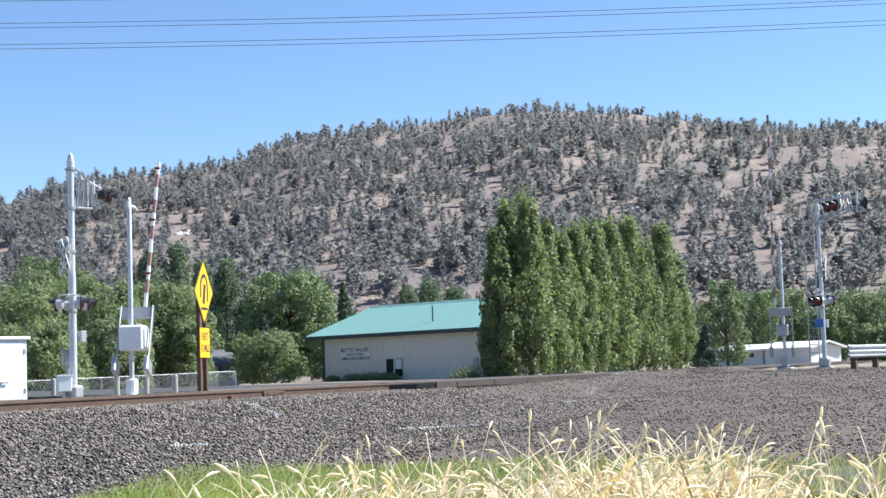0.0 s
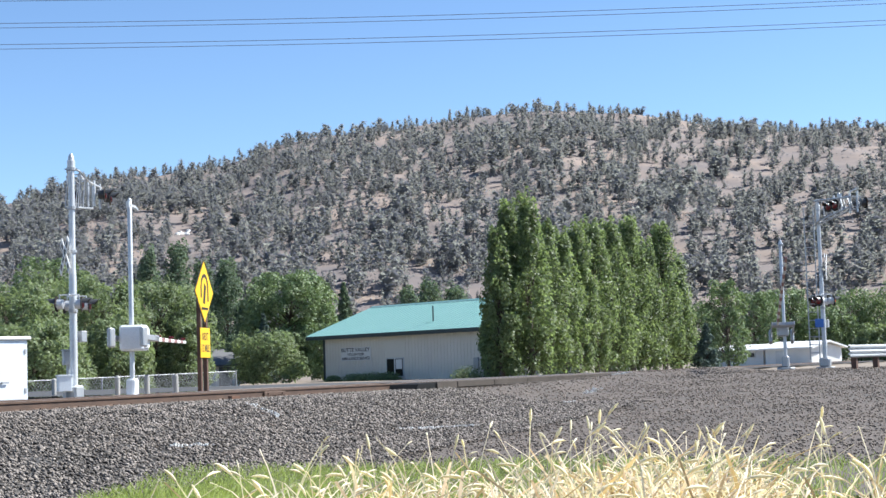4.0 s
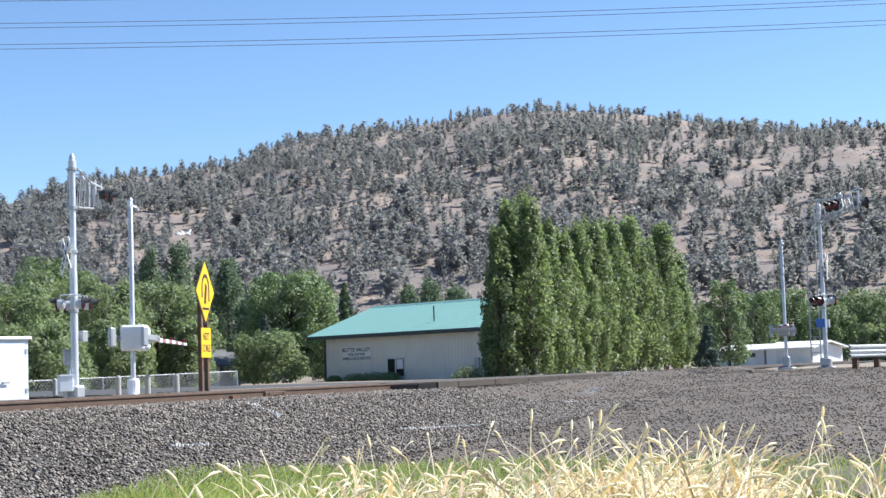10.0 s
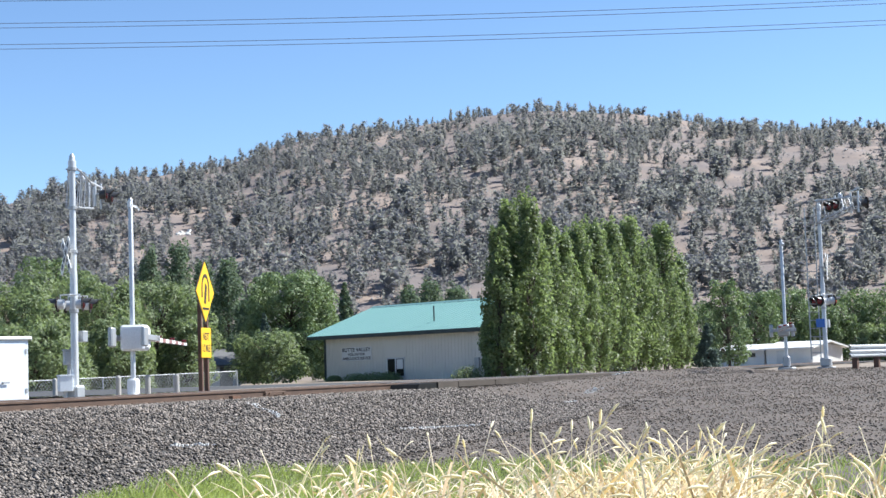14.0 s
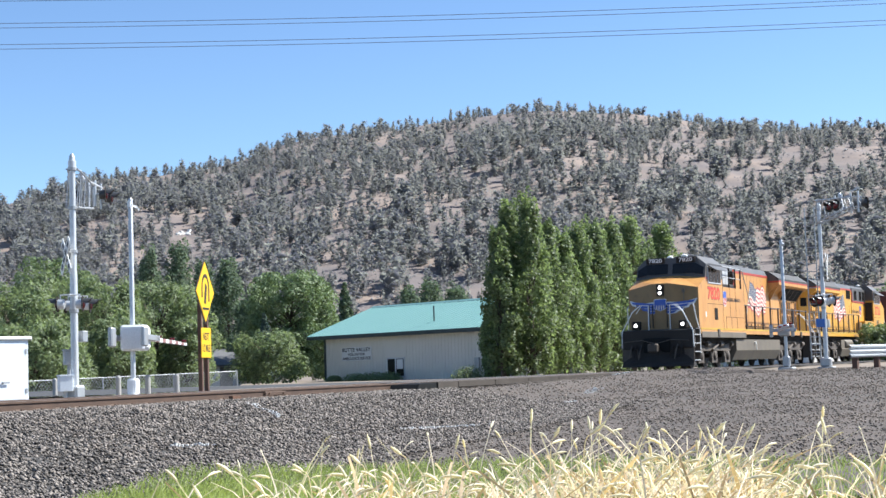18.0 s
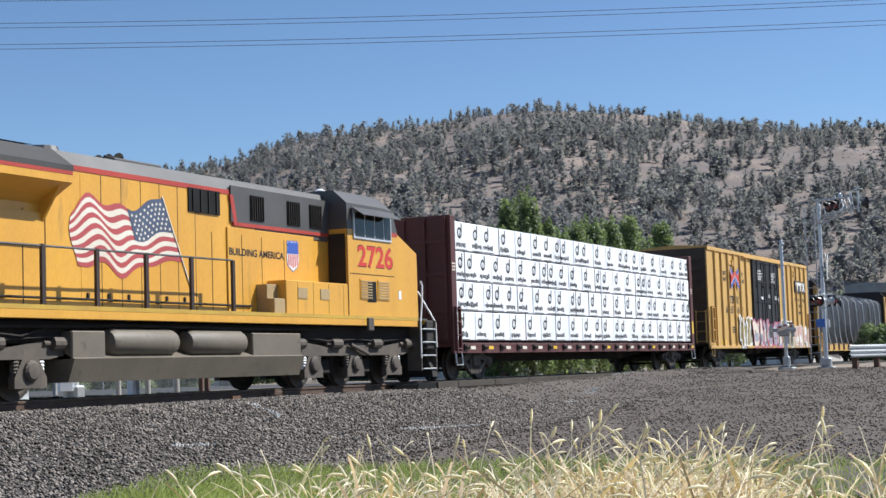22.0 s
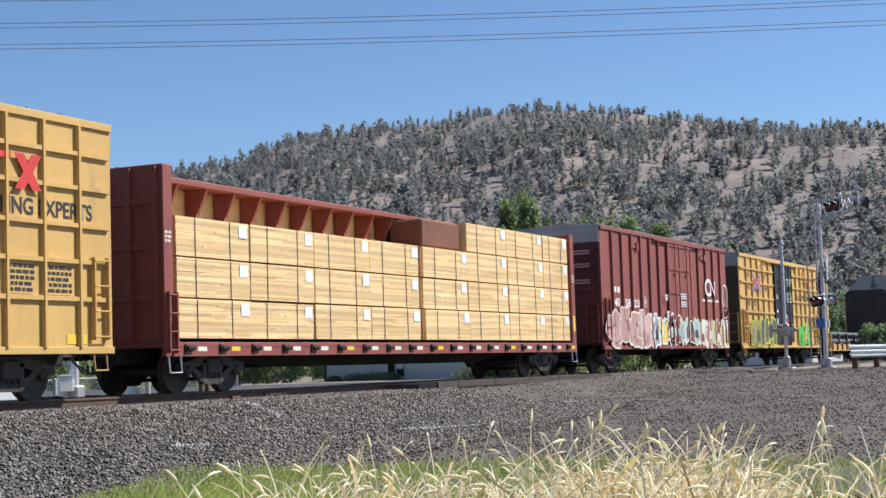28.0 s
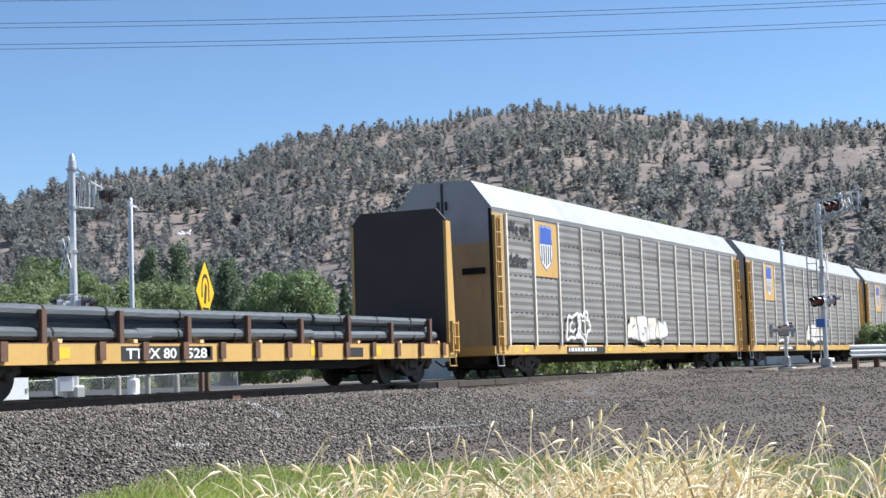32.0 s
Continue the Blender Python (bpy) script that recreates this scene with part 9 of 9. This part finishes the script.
    for x in (-6.05, -4.9, -3.9, -3.0):
        part("stanchion", MB().box(x - 0.03, x + 0.03, -1.47, -1.41, 3.3, 4.3), M_BLACK, t)
    part("dark_grid", MB().box(-2.5, -2.0, -0.97, -0.95, 3.6, 4.15), M_DARK, t)
    side_text("BUILDING AMERICA", -5.55, -3.3, 2.82, 0.16, -1.486, M_INK, t)
    shield(t, -5.86, 2.9, 0.5, 0.66, -1.482)
    # right side: door behind the cab, lower hood panels, grilles
    part("cab_door", MB().box(-6.118, -6.08, 0.98, 1.42, 1.68, 3.6), M_BLACK, t)
    part("side_cabinet", MB().box(-5.4, -1.75, 0.95, 0.985, 1.64, 3.5, 0.01), yel, t)
    for xa in (-1.2, -2.3, -3.1, -4.05):
        part("panel_gap", MB().box(xa - 0.008, xa + 0.008, 0.95, 0.956 if xa > -1.7 else 0.989, 1.7, 3.35), M_BLACK, t)
    part("lower_cabinet", MB().box(-6.12, -3.3, 0.98, 1.47, 1.6, 2.4, 0.015), yel, t, "low equipment box beside the cab")
    part("side_step", MB().box(-3.3, -2.85, 0.98, 1.44, 1.64, 1.98, 0.01).box(-3.3, -2.85, 0.98, 1.25, 1.98, 2.3, 0.01), M_RACKEND, t, "brown steps behind the box")
    for xa in (-5.9, -5.2, -4.5, -3.8):
        part("box_rivets", MB().box(xa, xa + 0.02, 1.47, 1.476, 1.62, 2.38), M_SILLYEL, t)
    part("upper_cabinet_face", MB().box(-6.1, -1.9, 0.95, 0.995, 3.62, 4.4), M_GREYPAINT, t)
    for xa in (-5.75, -4.75, -3.2):
        grille(t, xa, xa + 0.55, 3.7, 4.25, 0.996)
    part("red_line", MB().box(-6.1, -2.15, 0.95, 0.998, 3.54, 3.62).prism([(-2.15, 3.54), (-2.0, 3.54), (-1.86, 4.2), (-1.98, 4.2)], "y", 0.95, 0.999), M_RED, t)
    grille(t, -1.5, -0.35, 3.72, 4.22, 0.96, M_DARK, 4)
    for xa in (-4.2, -3.2):
        part("louvre", MB().box(xa - 1.0, xa - 0.6, 1.47, 1.485, 2.0, 2.24), M_RACKEND, t)
    for xa in (-8.2, -7.3):
        part("louvre", MB().box(xa, xa + 0.62, 1.48, 1.498, 2.05, 2.55), yel, t)
        for k in range(7):
            part("louvre_slat", MB().box(xa + 0.03, xa + 0.59, 1.498, 1.512, 2.08 + k * 0.066, 2.11 + k * 0.066), M_RACKEND, t)
    side_text("BUILDING AMERICA", -4.03, -1.8, 2.9, 0.16, 0.991, M_INK, t)
    for m_, k, o in ((M_BLUE, 1.07, 0.004), (M_WHITE, 1.0, 0.007)):
        part("shield", MB().prism([(-4.42 + a * k * 0.5, 3.0 + b * k * 0.68) for a, b in shield_mesh(1, 1)], "y", 0.984, 0.986 + o), m_, t)
    part("shield_head", MB().prism([(-4.42 + a * 0.48, 3.0 + max(b, 0.08) * 0.66) for a, b in shield_mesh(1, 1) if b > -0.2], "y", 0.984, 0.997), M_BLUE, t)
    for k in range(5):
        part("shield_stripe", MB().box(-4.42 + (k - 2) * 0.09 - 0.02, -4.42 + (k - 2) * 0.09 + 0.02, 0.99, 0.998, 2.73 + abs(k - 2) * 0.03, 3.04), M_NUMRED, t)
    # roof items
    part("exhaust_stack", MB().box(-0.2, 1.4, -0.45, 0.45, 4.56, 4.7, 0.03).lathe([(0.3, 0), (0.32, 0.1), (0.28, 0.2)], (3.0, 0.0, 4.56), (0, 0, 1), 14), M_GREYPAINT, t)
    horn = MB()
    for k, yy in enumerate((-0.25, 0.0, 0.25)):
        horn.lathe([(0.03, 0), (0.04, 0.3), (0.13, 0.45)], (1.9 - 0.45, yy, 4.72), (-1, 0, 0), 10)
    part("horn", horn.box(1.3, 1.6, -0.35, 0.35, 4.56, 4.68), M_BLACK, t)
    part("roof_box", MB().box(-2.4, -1.6, -0.5, 0.5, 4.56, 4.66, 0.02), M_BLACK, t)
    # fuel tank with air reservoirs on the right side
    part("fuel_tank", loft([(-4.05, [(-1.42, 0.72), (-1.42, 1.2), (0.95, 1.2), (0.95, 0.95), (1.45, 0.72), (1.3, 0.3), (-1.2, 0.3)]), (3.95, [(-1.42, 0.72), (-1.42, 1.2), (0.95, 1.2), (0.95, 0.95), (1.45, 0.72), (1.3, 0.3), (-1.2, 0.3)])]), M_TANK, t, "dusty grey fuel tank")
    for xa, xb in ((-4.0, -2.0), (3.0, 3.95)):
        part("tank_end_box", MB().box(xa, xb, 0.9, 1.4, 0.7, 1.22, 0.02), M_TANK, t)
    for xa, xb in ((-1.75, 0.35), (0.7, 2.85)):
        part("air_reservoir", MB().lathe([(0.12, 0), (0.22, 0.05), (0.26, 0.16), (0.26, xb - xa - 0.16), (0.22, xb - xa - 0.05), (0.12, xb - xa)], (xa, 1.25, 1.02), (1, 0, 0), 18), M_TANK, t, "grey air reservoir", True)
    part("tank_cap", MB().cyl((-0.9, -1.43, 1.05), (-0.9, -1.5, 1.05), 0.06), M_WHITE, t)
    part("fuel_gauge", MB().box(-0.62, -0.58, -1.45, -1.42, 0.75, 1.15), M_WHITE, t)
    for x in (-6.85, 6.85):
        six_truck(t, x)
    for s in (-1, 1):
        part("underframe_pipe", MB().pipe([(-5, s * 1.3, 1.32), (-2, s * 1.32, 1.3), (2, s * 1.3, 1.33), (6, s * 1.32, 1.28), (9, s * 1.3, 1.32)], 0.03).pipe([(4.4, s * 1.25, 1.3), (5.2, s * 1.3, 1.12), (6.2, s * 1.3, 1.2)], 0.025), M_BLACK, t)
        for x in (-7.1, 8.2):
            part("jacking_pad", MB().box(x - 0.14, x + 0.14, s * 1.5 - 0.05, s * 1.5 + 0.05, 1.3, 1.62, 0.02), M_TRUCKGREY, t)
    return t


locomotive("dusty orange-yellow diesel locomotive with grey roof, leading the train", -81.28, 0, "7820", M_YELLOW)
locomotive("bright yellow diesel locomotive running cab last, second in the train", -58.6, 180, "2726", M_YELLOW2)
# ---- grasses in the foreground ----
def stems(g, n, place, height, lean, head, width, arch=0.5):
    """Curved grass stems with seed heads: ribbons for the stems, narrow lathed-like prisms for the heads."""
    x, y = place(n)
    n = len(x)
    h = g.uniform(height[0], height[1], n)
    a = g.uniform(0, 6.28, n)
    bend = g.uniform(lean[0], lean[1], n) * h
    droop = g.uniform(0.0, arch, n)
    k = 7
    u = np.linspace(0, 1, k)[None, :]
    wind = 0.35
    dx, dy = np.cos(a) + wind, np.sin(a) - 0.1
    cx = x[:, None] + dx[:, None] * bend[:, None] * u ** 2
    cy = y[:, None] + dy[:, None] * bend[:, None] * u ** 2
    z0 = lift(x, y) - 0.05
    cz = z0[:, None] + h[:, None] * (u - droop[:, None] * u ** 4 * 0.55)
    w = width * g.uniform(0.6, 1.3, n)[:, None] * (1 - 0.6 * u)
    t = g.uniform(-0.6, 0.6, n) + radians(AZ) * 0
    sx, sy = np.cos(-radians(AZ) + t)[:, None] * w, np.sin(-radians(AZ) + t)[:, None] * w
    v = np.stack([np.stack([cx - sx, cy - sy, cz], -1), np.stack([cx + sx, cy + sy, cz], -1)], 2).reshape(-1, 3)
    i = np.arange(n)[:, None] * 2 * k + np.arange(k - 1)[None, :] * 2
    f = np.stack([i, i + 1, i + 3, i + 2], -1).reshape(-1, 4)
    # heads: four-sided spindles along the last reach of the stem
    keep = g.random(n) < head[2]
    m = int(keep.sum())
    tip = np.stack([cx[keep, -1], cy[keep, -1], cz[keep, -1]], -1)
    way = tip - np.stack([cx[keep, -2], cy[keep, -2], cz[keep, -2]], -1)
    way /= np.linalg.norm(way, axis=1, keepdims=True)
    hl = g.uniform(head[0], head[1], m)[:, None]
    q = np.cross(way, np.array([0, 0, 1.0]))
    q /= np.linalg.norm(q, axis=1, keepdims=True) + 1e-6
    r = np.cross(way, q)
    sag = np.array([0, 0, -0.25])
    rings = []
    for s, rad in ((0.0, 0.15), (0.2, 0.8), (0.5, 1.0), (0.8, 0.7), (1.0, 0.1)):
        c = tip + way * hl * s + sag * hl * s * s
        rr = rad * hl * 0.068
        rings.append(np.stack([c + q * rr, c + r * rr, c - q * rr, c - r * rr], 1))
    hv = np.stack(rings, 1).reshape(-1, 3)
    b = np.arange(m)[:, None, None] * 20 + np.arange(4)[None, :, None] * 4
    j = np.arange(4)[None, None, :]
    hf = np.stack([b + j, b + (j + 1) % 4, b + 4 + (j + 1) % 4, b + 4 + j], -1).reshape(-1, 4)
    return v, f, hv, hf


def ring_place(g, azr, rr, weight=None):
    def place(n):
        az = g.uniform(*azr, n)
        r = g.uniform(*rr, n)
        if weight is not None:
            k = g.random(n) < weight(az, r)
            az, r = az[k], r[k]
        return polar(az, r)
    return place


def dry_weight(az, r):
    """Thick to the right, thinning to the left end of the patch."""
    clump = 0.5 + 0.5 * np.sin(az * 3.1 + r * 2.3) * np.sin(az * 1.37 - r * 4.1 + 1.0)
    return np.interp(az, [52, 57, 58.5, 61, 64, 67, 69.5, 74.0, 75.6, 77.5, 81], [0.0, 0.03, 0.14, 0.3, 0.28, 0.3, 0.8, 1.0, 0.28, 0.1, 0.14]) * (0.35 + 0.65 * clump)


_g = np.random.default_rng(21)
_v, _f, _hv, _hf = stems(_g, 7200, ring_place(_g, (52, 81.5), (9.2, 12.8), dry_weight), (0.5, 1.12), (0.1, 0.75), (0.09, 0.18, 0.7), 0.0085, 1.25)
tagged(part("straw_grass", np_mesh("straw_grass", _v, _f, M_STRAW), M_STRAW), "dry straw-coloured grass with bent stems", "grass", kind="stuff")
tagged(part("straw_seed_heads", np_mesh("straw_seed_heads", _hv, _hf, M_SEED), M_SEED), "pale bristly seed heads on the dry grass", "grass", kind="stuff")
_v, _f, _hv, _hf = stems(_g, 3200, ring_place(_g, (53, 81.5), (9.2, 12.4), dry_weight), (0.5, 1.0), (0.3, 0.9), (0.03, 0.05, 0.0), 0.02, 1.3)
tagged(part("straw_blades", np_mesh("straw_blades", _v, _f, M_BLADE), M_BLADE), "broad tan grass blades that arch over", "grass", kind="stuff")
_v, _f, _hv, _hf = stems(_g, 30000, ring_place(_g, (49.5, 82), (16.5, 24.3), lambda az, r: np.where(r < np.interp(az, [49, 52.5, 55, 58, 62, 67, 76, 82], [17.0, 20.6, 23.4, 24.2, 23.6, 24.3, 23.2, 22]), np.interp(az, [49, 52, 55, 68, 74, 82], [0.2, 0.9, 1, 0.55, 0.4, 0.2]), 0)), (0.08, 0.24), (0.2, 0.7), (0.03, 0.05, 0.0), 0.006, 0.4)
tagged(part("green_grass", np_mesh("green_grass", _v, _f, M_GREENGRASS), M_GREENGRASS), "short bright green grass at the foot of the bank", "grass", kind="stuff")


def stalk(px, py, tip_px, dist, head_len, seed):
    """One tall dry stem that nods in the wind; stands at its foot."""
    g = random.Random(seed)
    az = AZ + math.degrees(math.atan((px - 784) / 2775))
    x, y = spot(az, dist)
    z = float(lift(x, y))
    k = 2775 / (dist * math.cos(radians(az - AZ)))
    hz = 653 - (px - 784) * 0.032
    top = EYE[2] - (py - hz) / k
    side = (tip_px - px) / k
    t = thing("grass_stalk", "tall dry grass stalk with a nodding seed head", "grass stalk", "tall grass stalks", m=pose(x, y, z - 0.03))
    a = radians(AZ)
    rx, ry = math.cos(a), -math.sin(a)
    hgt = top - z
    pts = []
    for i in range(12):
        u = i / 11
        s = side * u ** 3
        pts.append((rx * s, ry * s, hgt * (1 - (1 - u) ** 1.25) if u < 0.85 else hgt * (1 - (0.15) ** 1.25) + (u - 0.85) * hgt * 0.1))
    part("stem", MB().pipe(pts, 0.0035, 5), M_STRAW, t)
    e, d = Vector(pts[-1]), (Vector(pts[-1]) - Vector(pts[-3])).normalized()
    d = (d + Vector((0, 0, -0.25))).normalized()
    part("seed_head", MB().lathe([(0.003, 0), (0.011, head_len * 0.2), (0.013, head_len * 0.5), (0.009, head_len * 0.8), (0.002, head_len)], e, d, 7), M_SEED, t)
    return t


STALKS = [stalk(*q) for q in ((955, 745, 966, 10.6, 0.09, 1), (1012, 738, 1035, 10.4, 0.13, 2), (1102, 762, 1086, 10.8, 0.11, 3), (720, 776, 700, 10.6, 0.1, 4), (640, 792, 622, 10.3, 0.1, 5), (545, 806, 524, 10.6, 0.09, 6),
                              (352, 862, 345, 10.8, 0.13, 7), (1185, 770, 1176, 10.7, 0.1, 8), (1300, 780, 1325, 10.5, 0.12, 9), (1470, 800, 1420, 10.4, 0.13, 10), (1535, 800, 1515, 10.6, 0.11, 11), (880, 812, 905, 10.5, 0.1, 12))]
# ---- what moves ----
SPEED, PULL = 17.015, 0.00966


def along(t):
    return -SPEED * (t - 27) - 0.5 * PULL * (t - 27) ** 2


def motions():
    times = [0.0, 8.0, 16.0, 20.0, 24.0, 28.0, 32.0]
    for car, at, turn in CARS:
        walk(car, [(t, pose(at + along(t), 0, 0, 0, 0, turn)) for t in times])
    steps = [0.0] + [13.0 + k / FPS for k in range(19 * FPS + 1)]
    for w, place, r in WHEELS:
        owner = w.parent.parent
        back = -1 if any(car is owner and turn for car, _, turn in CARS) else 1
        rows = []
        for k, t in enumerate(steps):
            turn = math.degrees(-along(t) / r) if k else math.degrees(-along(13.0 - 1.0 / FPS) / r)
            rows.append((t, pose(*place, 0, -turn * back, 0)))
        walk(w, rows)
    swing_l = [(0.0, 64), (1.0, 44), (2.0, 27), (3.0, 12), (3.5, 5), (4.2, -1), (5.5, -1), (32.0, -1)]
    swing_r = [(0.0, 82), (1.0, 57), (2.0, 43), (3.0, 31.6), (3.5, 24), (4.5, 8), (5.2, 0), (32.0, 0)]
    for arm, az, rows in ((ARM_L, 66.5, swing_l), (ARM_R, 253.5, swing_r)):
        z = arm["base"][2]
        walk(arm, [(t, pose(0, 0, z, 0, 0, 90 - az) @ pose(0, 0, 0, 0, -a, 0)) for t, a in rows])

    for k, st in enumerate(STALKS):
        m = st.matrix_basis.copy()
        rows = []
        for j in range(33):
            lean = 1.6 * math.sin(j * 1.9 + k * 1.1) + 0.9 * math.sin(j * 0.7 + k * 2.3)
            rows.append((float(j), m @ pose(0, 0, 0, lean * 0.4, lean, 0)))
        walk(st, rows)


motions()
